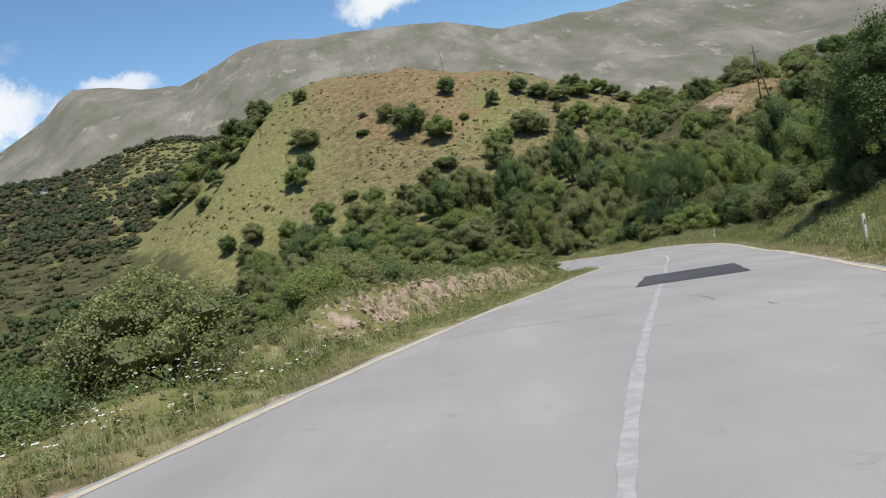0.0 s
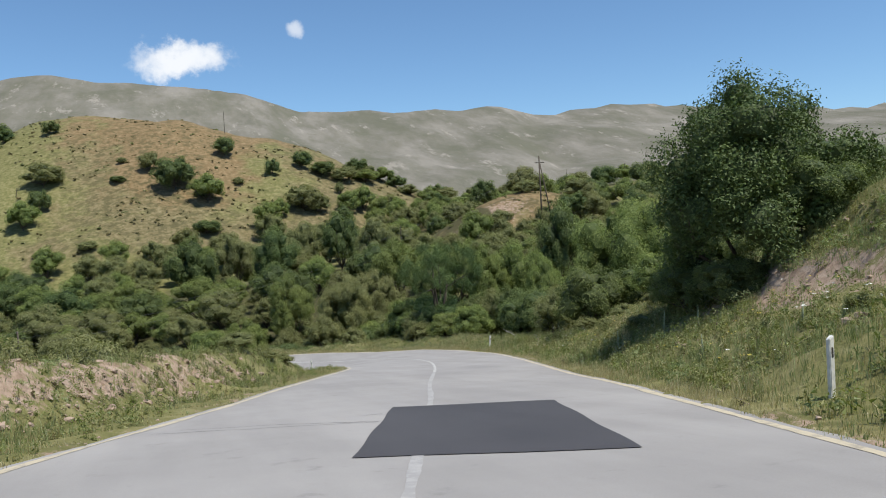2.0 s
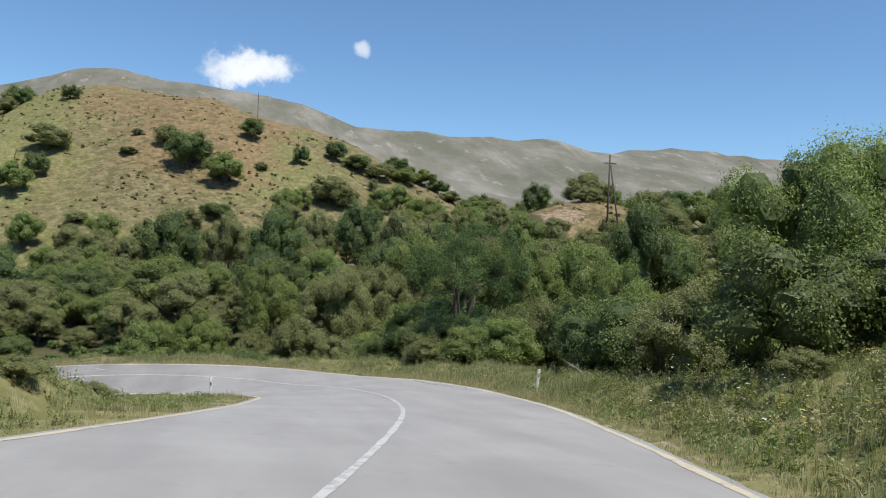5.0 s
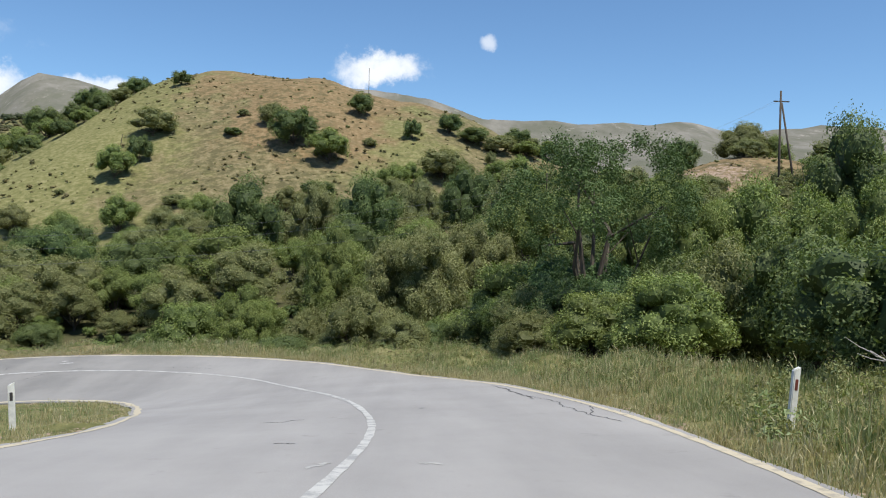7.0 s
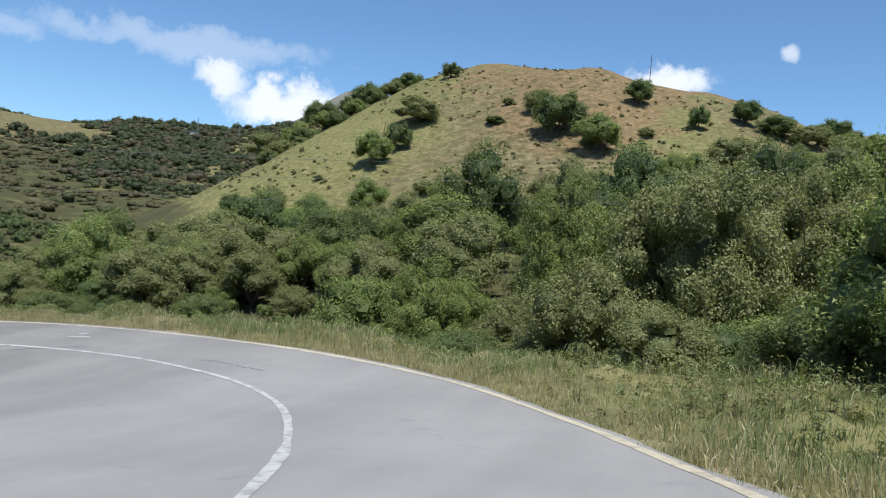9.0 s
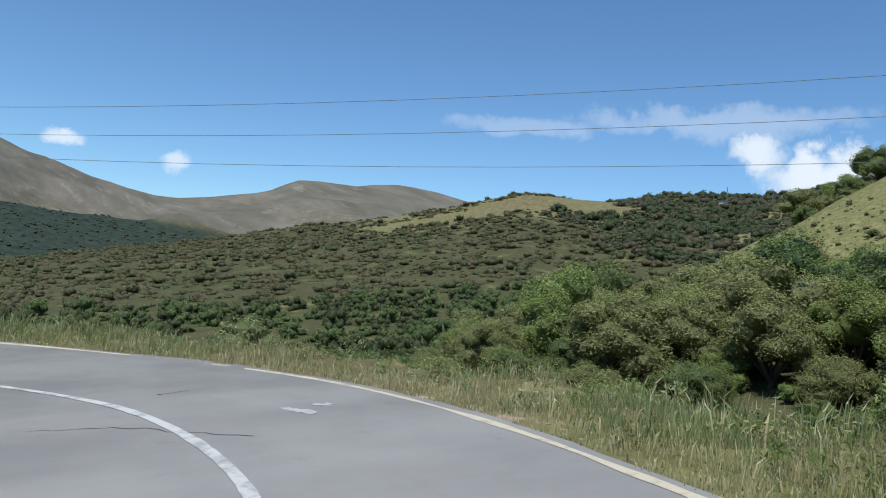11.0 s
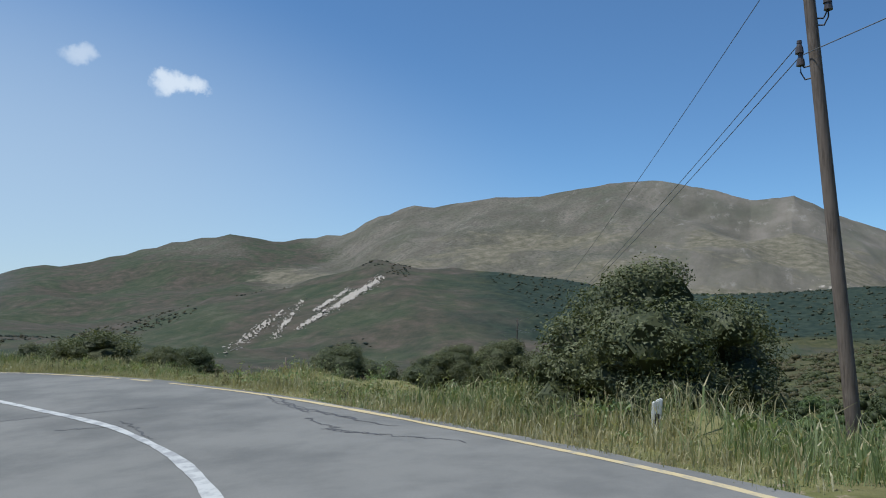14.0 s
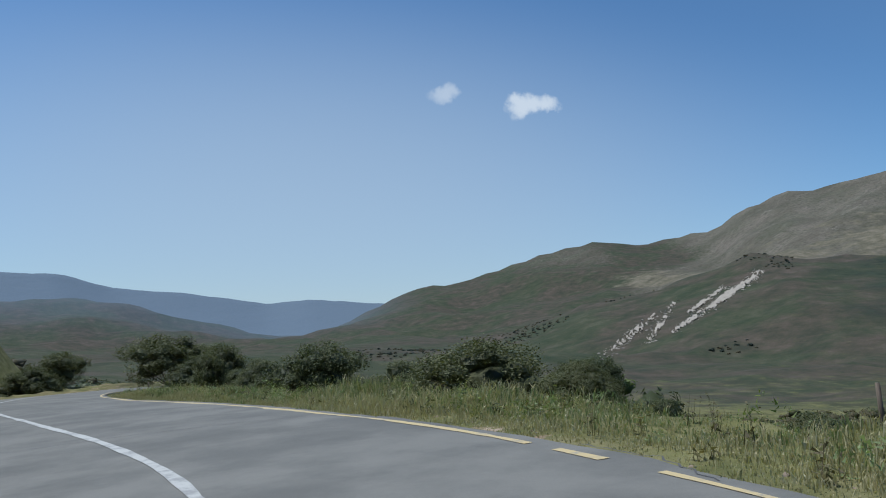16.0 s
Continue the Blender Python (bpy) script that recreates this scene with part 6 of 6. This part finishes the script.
    herbs("yellow_herbs", -52, -26, 1, 2.0, 7.5, 900, 0.6, 348, "yellowish flowering herbs on the road bank", [LEAF_PALE, WEED, STRAW], 6, 9, -0.1)
    herbs("verge_herbs", -30, 36, 1, 1.6, 6.4, 1100, 0.62, 342, "grey-green leafy herbs in the verge grass", [GRASS, LEAF_PALE, LEAF_C])
    herbs("bank_top_herbs", -86, -20, -1, 3.9, 7.5, 2200, 0.5, 343, "dusky green herbs along the top of the earth bank", [LEAF_C, LEAF_BUSH, LEAF_PALE], gap=-0.5)
    herbs("bank_face_herbs", -84, -36, -1, 1.6, 3.6, 700, 0.5, 344, "green herbs at the foot of the earth bank", [LEAF_BUSH, LEAF_C, WEED], gap=0.0)
    herbs("inner_herbs", -110, -30, -1, 0.5, 6.0, 2200, 0.34, 345, "low green and yellowish herbs on the inner verge", [WEED, LEAF_PALE, TUSSOCK, LEAF_C])
    herbs("dry_stalks", -90, 62, 1, 0.5, 6.5, 900, 0.5, 346, "brown withered stalks among the verge grass", [TUSSOCK, LEAF_RUST], 6, 5, 0.05)
    herbs("lower_herbs", 30, 76, 1, 0.8, 9.0, 2200, 0.5, 347, "grey-green herbs on the verge of the lower leg", [GRASS, LEAF_BUSH, LEAF_C])

    def flowers(name, s0, s1, side, near, far, count, mat, seed, label, lift, size):
        gg = np.random.default_rng(seed)
        s = S_APEX + s0 + (s1 - s0) * gg.random(count)
        o = np.interp(s, ROAD_S, RIGHT_W if side > 0 else LEFT_W) + near + (far - near) * gg.random(count)
        p = along(s, side * o)
        ok = fractal(p[:, 0], p[:, 1], 5.0, 2, seed) > 0.0
        p = p[ok]
        z = land(p[:, 0].copy(), p[:, 1].copy())
        c = np.stack([p[:, 0], p[:, 1], z + lift * (0.6 + 0.5 * gg.random(len(p)))], 1)
        k = np.repeat(np.arange(len(c)), 5)
        cc = c[k] + gg.normal(size=(len(k), 3)) * size * np.array([0.8, 0.8, 0.25])
        v, f = leaf_tris(cc, np.full(len(cc), size), seed + 1, 0.9, np.tile((0.0, 0.0, 1.6), (len(cc), 1)))
        me = build_mesh(name, v, f, [mat])
        return tagged(new(name, me), label, "flowers", kind="stuff")
    flowers("white_flowers", -112, -78, -1, 1.2, 3.4, 230, PETAL, 311, "white umbel flowers among the verge grass", 0.42, 0.024)
    flowers("inner_flowers", -78, -50, -1, 0.8, 3.0, 110, YELLOW, 314, "small yellow flowers among the verge grass", 0.35, 0.022)
    flowers("bank_flowers", -80, -20, 1, 2.0, 7.0, 260, PETAL, 312, "white umbel flowers on the road bank", 0.5, 0.03)
    flowers("yellow_flowers", -80, -28, 1, 2.0, 8.0, 420, YELLOW, 313, "small yellow flowers on the road bank", 0.45, 0.024)


build_grass()


def earth_clods():
    """Broken clods and stones on the face of the earth banks."""
    g = np.random.default_rng(330)
    iv, jf = ICO_SMALL
    vs, fs, base = [], [], 0
    for s0, s1, side, near, far, count in ((-78, -42, -1, 2.4, 4.6, 900), (-88, -48, 1, 3.2, 9.5, 500), (-70, 60, 1, 0.15, 0.8, 260), (-100, 10, -1, 0.15, 0.7, 220)):
        s = S_APEX + s0 + (s1 - s0) * g.random(count)
        w = np.interp(s, ROAD_S, RIGHT_W if side > 0 else LEFT_W)
        p = along(s, side * (w + near + (far - near) * g.random(count)))
        z = ground_z(p[:, 0], p[:, 1])
        for (x, y, _), h in zip(p, z):
            r = 0.02 + 0.13 * g.random() ** 4 if far > 1 else 0.015 + 0.03 * g.random() ** 3
            vs.append(iv * (1 + 0.3 * g.normal(size=(len(iv), 1))) * r * np.array([1.2, 1.2, 0.8]) + (x, y, h))
            fs.append(jf + base)
            base += len(iv)
    me = build_mesh("earth_clods", np.vstack(vs), np.vstack(fs), [CLOD])
    return tagged(new("earth_clods", me), "pinkish clods and stones on the bare earth banks", "stones", kind="stuff")


earth_clods()

# ---- things by the road ----
def delineator(x, y, h, turn, lean, red, label):
    post = thing("marker_post", Matrix.Translation((x, y, height(x, y) - 0.15)) @ Matrix.Rotation(turn, 4, "Z") @ Matrix.Rotation(lean, 4, "Y"), label, "marker post", "marker posts")
    bm = bmesh.new()
    box(bm, 0, 0, (h + 0.15) / 2, 0.12, 0.075, h + 0.15, 0.012)
    for v in bm.verts:
        if v.co.z > h:
            v.co.z += v.co.x * 0.5
    part("shaft", bm, WHITE_POST, post, "white painted shaft")
    bm = bmesh.new()
    box(bm, 0, -0.034, h - 0.1, 0.055, 0.02, 0.17, 0.006)
    part("reflector", bm, RED_BAND if red else BLACK_BAND, post, "dark red reflector" if red else "black reflector")
    return post


delineator(24.9, 72.5, 1.0, 0.2, 0.1, True, "white concrete marker post leaning in the verge grass")
delineator(11.5, 77.0, 0.95, 0.3, -0.05, False, "white marker post on the grassy inside of the bend")
delineator(13.75, 25.5, 1.0, 0.25, 0.0, False, "white marker post at the foot of the bank")


delineator(-13.2, 96.45, 0.45, 1.9, 0.04, False, "weathered white marker post in front of a bush")


def stake(x, y, h, label):
    st = thing("stake", Matrix.Translation((x, y, height(x, y))) @ Matrix.Rotation(0.06, 4, "X"), label, "stake")
    bm = bmesh.new()
    rod(bm, [(0, 0, -0.25), (0.01, 0, h * 0.55), (0.03, 0.01, h)], [0.036, 0.032, 0.028], 7)
    part("shaft", bm, POLE_WOOD, st, "weathered wooden shaft", True)


stake(-21.6, 85.1, 0.85, "thin dark wooden stake in the grass")
stake(-23.5, 53.7, 0.65, "short wooden stake beside the lower road")


def dead_branch(x, y, turn, size, label):
    """A bleached forked branch that lies in the grass."""
    g = np.random.default_rng(int(x * 7 + y))
    br = thing("dead_branch", Matrix.Translation((x, y, height(x, y))) @ Matrix.Rotation(turn, 4, "Z") @ Matrix.Scale(size, 4), label, "branch")
    spine = [Vector((0, 0, 0.02)), Vector((-0.35, 0.05, 0.3)), Vector((-0.75, 0.02, 0.55)), Vector((-1.25, 0.1, 0.85))]
    bm = bmesh.new()
    rod(bm, spine, [0.04, 0.032, 0.024, 0.008], 6)
    part("limb", bm, DEAD_WOOD, br, "bleached bare limb", True)
    for i in range(9):
        t = 0.25 + 0.08 * i
        k = min(int(t * 3), 2)
        a = spine[k].lerp(spine[k + 1], t * 3 - k)
        d = Vector((-0.5 + 0.5 * g.normal(), 0.6 * g.normal(), 0.35 + 0.25 * g.normal()))
        bm = bmesh.new()
        rod(bm, [a, a + 0.3 * d, a + 0.55 * d + Vector((0, 0, 0.06))], [0.014, 0.01, 0.004], 5)
        part("twig", bm, DEAD_WOOD, br)
    return br


dead_branch(27.6, 73.4, 0.2, 0.75, "bleached dead branch lying in the verge weeds")
dead_branch(26.4, 66.2, 0.9, 0.6, "bleached dead branch lying in the verge weeds")


def mullein(x, y, tall, label):
    """A tall upright herb: a rosette of broad leaves and one thick spike."""
    g = np.random.default_rng(int(x * 13 + y * 5))
    m = thing("mullein", Matrix.Translation((x, y, height(x, y) - 0.03)) @ Matrix.Rotation(g.normal() * 0.06, 4, "X"), label, "herb", "tall bank herbs")
    bm = bmesh.new()
    rod(bm, [(0, 0, 0), (0.01, 0, tall * 0.5), (0.03, 0.01, tall)], [0.016, 0.03, 0.012], 7)
    part("spike", bm, MULLEIN, m, "grey-green flower spike", True)
    for i in range(16):
        a, up = i * 2.4, tall * (0.04 + 0.035 * i)
        long_ = tall * (0.26 - 0.011 * i)
        d, w = Vector((math.cos(a), math.sin(a), 0.55)), Vector((-math.sin(a), math.cos(a), 0)) * long_ * 0.22
        base, midp, tip = Vector((0, 0, up)), Vector((0, 0, up)) + d * long_ * 0.55, Vector((0, 0, up + 0.1 * long_)) + d * long_
        bm = bmesh.new()
        q = [bm.verts.new(v) for v in (base, midp + w, tip, midp - w, midp + Vector((0, 0, -0.02)))]
        for f in ((0, 1, 4), (1, 2, 4), (2, 3, 4), (3, 0, 4)):
            bm.faces.new([q[k] for k in f])
        part("leaf", bm, MULLEIN, m)


for x, y, tall in ((20.3, 40.6, 1.25), (22.6, 41.2, 1.4), (20.8, 39.2, 1.0), (19.6, 42.8, 1.1), (18.0, 30.9, 0.8), (16.9, 33.4, 0.7)):
    mullein(x, y, tall, "tall grey-green spike of a woolly herb on the bank")


def insulator(parent, x, y, z, dx, dy):
    """A hooked iron pin with a porcelain bell."""
    bm = bmesh.new()
    pts = [Vector((0, 0, 0)), Vector((dx, dy, -0.02)), Vector((dx * 1.35, dy * 1.35, 0.08)), Vector((dx * 1.35, dy * 1.35, 0.2))]
    rod(bm, [p + Vector((x, y, z)) for p in pts], [0.011] * 4, 6)
    hook = part("hook", bm, IRON, parent, "iron hook")
    bm = bmesh.new()
    c = Vector((x + dx * 1.35, y + dy * 1.35, z + 0.2))
    rod(bm, [c + Vector((0, 0, q)) for q in (-0.03, 0.05, 0.052, 0.1, 0.102, 0.14)], [0.055, 0.047, 0.04, 0.028, 0.034, 0.03], 10)
    part("insulator", bm, PORCELAIN, hook, "brown porcelain insulator")
    return c + Vector((0, 0, 0.1))


def utility_pole(x, y, top_z, lean, label, mat=POLE_WOOD, pins=()):
    base = height(x, y)
    h = top_z - base
    pole = thing("utility_pole", Matrix.Translation((x, y, base)), label, "utility pole")
    bm = bmesh.new()
    tx, ty = lean
    n = 8
    rod(bm, [(0, 0, -0.4)] + [(tx * i / n, ty * i / n, h * i / n) for i in range(n + 1)], [0.094] + [0.092 - 0.024 * i / n for i in range(n + 1)], 14)
    part("shaft", bm, mat, pole, "weathered round wooden shaft", True)
    ends = []
    for drop, dx, dy in pins:
        f = 1 - drop / h
        c = insulator(pole, tx * f, ty * f, h - drop, dx, dy)
        ends.append(c + Vector((x, y, base)))
    return ends


PINS = ((0.4, -0.02, -0.14), (1.09, 0.02, 0.14), (1.76, -0.02, -0.14), (0.38, -0.02, -0.14), (1.0, 0.02, 0.14), (1.6, -0.02, -0.14))
ends_a = utility_pole(-13.95, 98.72, -8.45, (0.15, -0.5), "weathered wooden utility pole with hooked insulators", POLE_WOOD, PINS)
ends_b = utility_pole(35.0, 140.5, -0.1, (0, 0), "thin wooden utility pole among the scrub", DARK_WOOD,
                      ((1.3, -0.02, -0.14), (2.3, 0.02, 0.14), (4.0, -0.02, -0.14)))
ends_c = utility_pole(-100.0, 66.0, -13.0, (0, 0), "distant wooden utility pole down the valley", DARK_WOOD, PINS)
utility_pole(-27.2, 289.3, 36.5, (0.6, 0), "thin wooden pole on the dry hill", DARK_WOOD)
utility_pole(-43.9, 246.0, 16.2, (0.4, 0), "short wooden pole on the hillside", DARK_WOOD)
for x, y, top in ((78.3, 264.3, 14.5), (123.7, 258.0, 17.0), (127.7, 226.0, 16.0)):
    utility_pole(x, y, top, (0, 0), "thin wooden pole on the far plateau", DARK_WOOD)
utility_pole(12.0, 287.0, 43.0, (0, 0), "thin pole on the crest of the hill", DARK_WOOD)


def a_frame_pole(x, y, top_z):
    base = height(x, y)
    h = top_z - base
    pole = thing("braced_pole", Matrix.Translation((x, y, base)), "dark wooden line pole with a slanting brace and crossarm", "utility pole")
    bm = bmesh.new()
    tube(bm, (0, 0, -0.3), (0, 0, h), 0.17, 0.12, 10)
    part("shaft", bm, DARK_WOOD, pole, "upright shaft", True)
    bm = bmesh.new()
    tube(bm, (2.6, -0.6, -0.6), (0.15, 0, h - 1.5), 0.15, 0.11, 10)
    part("brace", bm, DARK_WOOD, pole, "slanting brace", True)
    bm = bmesh.new()
    box(bm, 0.1, 0, h - 1.3, 2.0, 0.12, 0.14, 0.01)
    part("crossarm", bm, DARK_WOOD, pole, "wooden crossarm")
    bm = bmesh.new()
    box(bm, 0.9, -0.2, h * 0.33, 2.2, 0.1, 0.12, 0.01)
    part("tie", bm, DARK_WOOD, pole, "horizontal tie")
    return Vector((x, y, top_z))


end_d = a_frame_pole(66.4, 153.2, 12.1)


def wire(a, b, sag, radius=0.0065):
    cu = bpy.data.curves.new("wire", "CURVE")
    cu.dimensions = "3D"
    cu.bevel_depth, cu.bevel_resolution = radius, 1
    sp = cu.splines.new("POLY")
    n = 25
    sp.points.add(n - 1)
    for i in range(n):
        t = i / (n - 1)
        p = Vector(a).lerp(Vector(b), t)
        p.z -= 4 * sag * t * (1 - t)
        sp.points[i].co = (*p, 1)
    cu.materials.append(WIRE)
    return tagged(new("wire", cu), "thin dark overhead line wire between poles", "wire", "overhead wires")


for i in range(3):
    wire(ends_a[i], ends_b[i], 1.5)
for i in (0, 2, 5):
    wire(ends_a[i], ends_c[i], 1.6)
for i in range(2):
    wire(ends_b[i], end_d + Vector((0.3 - 0.6 * i, 0, -1.0)), 0.7)


def relay_station(x, y):
    z = height(x, y)
    st = thing("relay_station", Matrix.Translation((x, y, z)) @ Matrix.Scale(0.6, 4), "small white relay station with lattice masts on the ridge", "building")
    bm = bmesh.new()
    box(bm, 0, 0, 1.2, 9, 5, 3.0, 0.05)
    part("wall", bm, WALL, st, "white rendered wall")
    bm = bmesh.new()
    box(bm, 0, 0, 2.85, 9.8, 5.8, 0.3, 0.05)
    part("roof", bm, STEEL, st, "grey flat roof")
    for dx, h in ((3.0, 14.0), (-8.0, 9.0)):
        bm = bmesh.new()
        for cx, cy in ((-0.5, -0.5), (0.5, -0.5), (0.5, 0.5), (-0.5, 0.5)):
            tube(bm, (dx + cx, cy + 3, -0.5), (dx + cx * 0.2, cy * 0.2 + 3, h), 0.09, 0.05, 4)
        for i in range(8):
            a, b = i / 8, (i + 1) / 8
            ra, rb = 0.5 * (1 - 0.8 * a), 0.5 * (1 - 0.8 * b)
            tube(bm, (dx - ra, 3 - ra, a * h), (dx + rb, 3 - rb, b * h), 0.05, 0.05, 3)
            tube(bm, (dx + ra, 3 + ra, a * h), (dx - rb, 3 + rb, b * h), 0.05, 0.05, 3)
        part("mast", bm, STEEL, st, "steel lattice mast")
    return st


relay_station(-173, 392)
relay_station(-190, 385)


def flat_slab(name, s0, s1, o0, o1, lift, mat, label, category, skew=0.0):
    """A thin worn layer on the road between two ways and two offsets."""
    n, m = 14, 6
    us, vs = np.meshgrid(np.linspace(0, 1, n), np.linspace(0, 1, m), indexing="ij")
    s = S_APEX + s0 + (s1 - s0) * us + skew * vs + 0.03 * np.sin(us * 9 + vs * 7)
    o = o0 + (o1 - o0) * vs + 0.02 * np.sin(us * 13)
    top = along(s.ravel(), o.ravel(), lift)
    i = (np.arange(n - 1)[:, None] * m + np.arange(m - 1)[None]).ravel()
    f = np.stack([i, i + 1, i + m + 1, i + m], 1)
    me = build_mesh(name, top, f, [mat])
    return tagged(new(name, me), label, category, kind="structure")


def crack(pts, width, mat=TAR):
    """A jagged crack, or a pale mark in CHALK, along points given as (way from the apex, offset)."""
    pts = np.array(pts, float)
    t = np.linspace(0, len(pts) - 1, (len(pts) - 1) * 9 + 1)
    s = np.interp(t, np.arange(len(pts)), pts[:, 0])
    o = np.interp(t, np.arange(len(pts)), pts[:, 1])
    g = np.random.default_rng(int(abs(pts[0, 0]) * 31 + abs(pts[0, 1]) * 7) + 3)
    s, o = s + g.normal(size=len(s)) * 0.035, o + g.normal(size=len(s)) * 0.035
    ds, do = np.gradient(s), np.gradient(o)
    ln = np.hypot(ds, do) + 1e-6
    w = width * (0.4 + 0.8 * g.random(len(s)))
    a = along(S_APEX + s - do / ln * w, o + ds / ln * w, 0.004)
    b = along(S_APEX + s + do / ln * w, o - ds / ln * w, 0.004)
    v = np.stack([a, b], 1).reshape(-1, 3)
    i = np.arange(len(s) - 1)[:, None] * 2
    me = build_mesh("crack", v, i + np.array([[0, 1, 3, 2]]), [mat])
    return tagged(new("crack", me), "dark jagged crack or pale mark on the asphalt", "crack", "cracks in the road", "structure")

# ---- repairs and damage on the road ----
crack([(-64.5, -5.04), (-64.5, -3.14), (-64.5, -0.83)], 0.013)
crack([(-64.0, -4.6), (-64.0, -2.63), (-64.5, -0.64)], 0.013)
crack([(-51.0, -1.46), (-52.5, 1.28), (-55.5, 4.01)], 0.013)
crack([(-63.0, -1.33), (-63.0, -0.61)], 0.013)
crack([(-78.0, -4.69), (-77.5, -3.19), (-78.0, -0.53)], 0.013)
crack([(-76.0, 0.87), (-77.0, 1.18), (-78.0, 1.33)], 0.013)
crack([(-80.0, 2.1), (-80.5, 2.19)], 0.013)
crack([(-15.5, -2.14), (-15.5, -1.7), (-15.0, -1.33)], 0.018)
crack([(-19.5, -1.27), (-19.5, -0.96)], 0.018)
crack([(-9.0, 4.59), (-11.5, 4.32), (-13.0, 4.53), (-14.5, 4.35), (-16.0, 4.33), (-17.0, 4.6)], 0.018)
crack([(-13.0, 4.94), (-14.5, 4.92), (-16.0, 4.33)], 0.018)
crack([(-13.5, 1.27), (-13.5, 1.37)], 0.018)
crack([(-8.5, 4.68), (-10.5, 4.38), (-11.5, 4.35), (-12.5, 4.3)], 0.018)
crack([(10.5, 0.95), (10.0, 1.1), (9.0, 1.1), (8.5, 1.15), (8.0, 1.23)], 0.013)
crack([(18.0, 0.74), (18.0, 1.37)], 0.013)
crack([(16.5, -1.46), (16.0, -0.58), (14.5, 0.64)], 0.013)
crack([(28.0, -1.26), (27.5, -0.59), (26.5, 0.8)], 0.013)
crack([(35.5, 2.97), (34.0, 2.81), (33.0, 2.85)], 0.018)
crack([(32.5, 2.06), (32.0, 2.17), (31.5, 2.42), (30.5, 2.97)], 0.018)
crack([(36.0, 3.28), (34.5, 2.78), (33.5, 2.75), (32.0, 2.89)], 0.018)
crack([(33.5, 2.31), (33.5, 2.32), (32.5, 2.2), (32.5, 2.23)], 0.018)
crack([(32.5, 2.03), (32.0, 2.21), (31.5, 2.43)], 0.018)
crack([(35.5, -0.71), (35.0, 0.08)], 0.018)
crack([(35.5, 0.25), (34.5, 0.12), (33.5, 0.0)], 0.018)
crack([(37.5, -1.17), (37.0, 0.04), (36.5, 1.21)], 0.018)
crack([(36.5, 3.34), (35.5, 2.92), (34.5, 2.73), (34.0, 2.63)], 0.018)
crack([(49.5, -1.45), (49.0, 0.16), (48.0, 3.18)], 0.013)
crack([(41.5, 3.7), (40.5, 3.7), (39.5, 3.42)], 0.013)
flat_slab("asphalt_patch", -69.00, -61.50, -0.75, 2.77, 0.012, PATCHED, "dark fresh asphalt patch across the lane", "road patch", -0.50)
# white dashes and spots on the asphalt, no cracks, drawn with the same strip
crack([(-22.0, -0.31), (-21.5, -0.16)], 0.050, CHALK)
crack([(-21.5, 0.94), (-21.5, 1.12)], 0.050, CHALK)
crack([(16.0, 2.17), (16.0, 2.4)], 0.120, CHALK)
crack([(16.0, 1.68), (15.5, 1.85)], 0.120, CHALK)
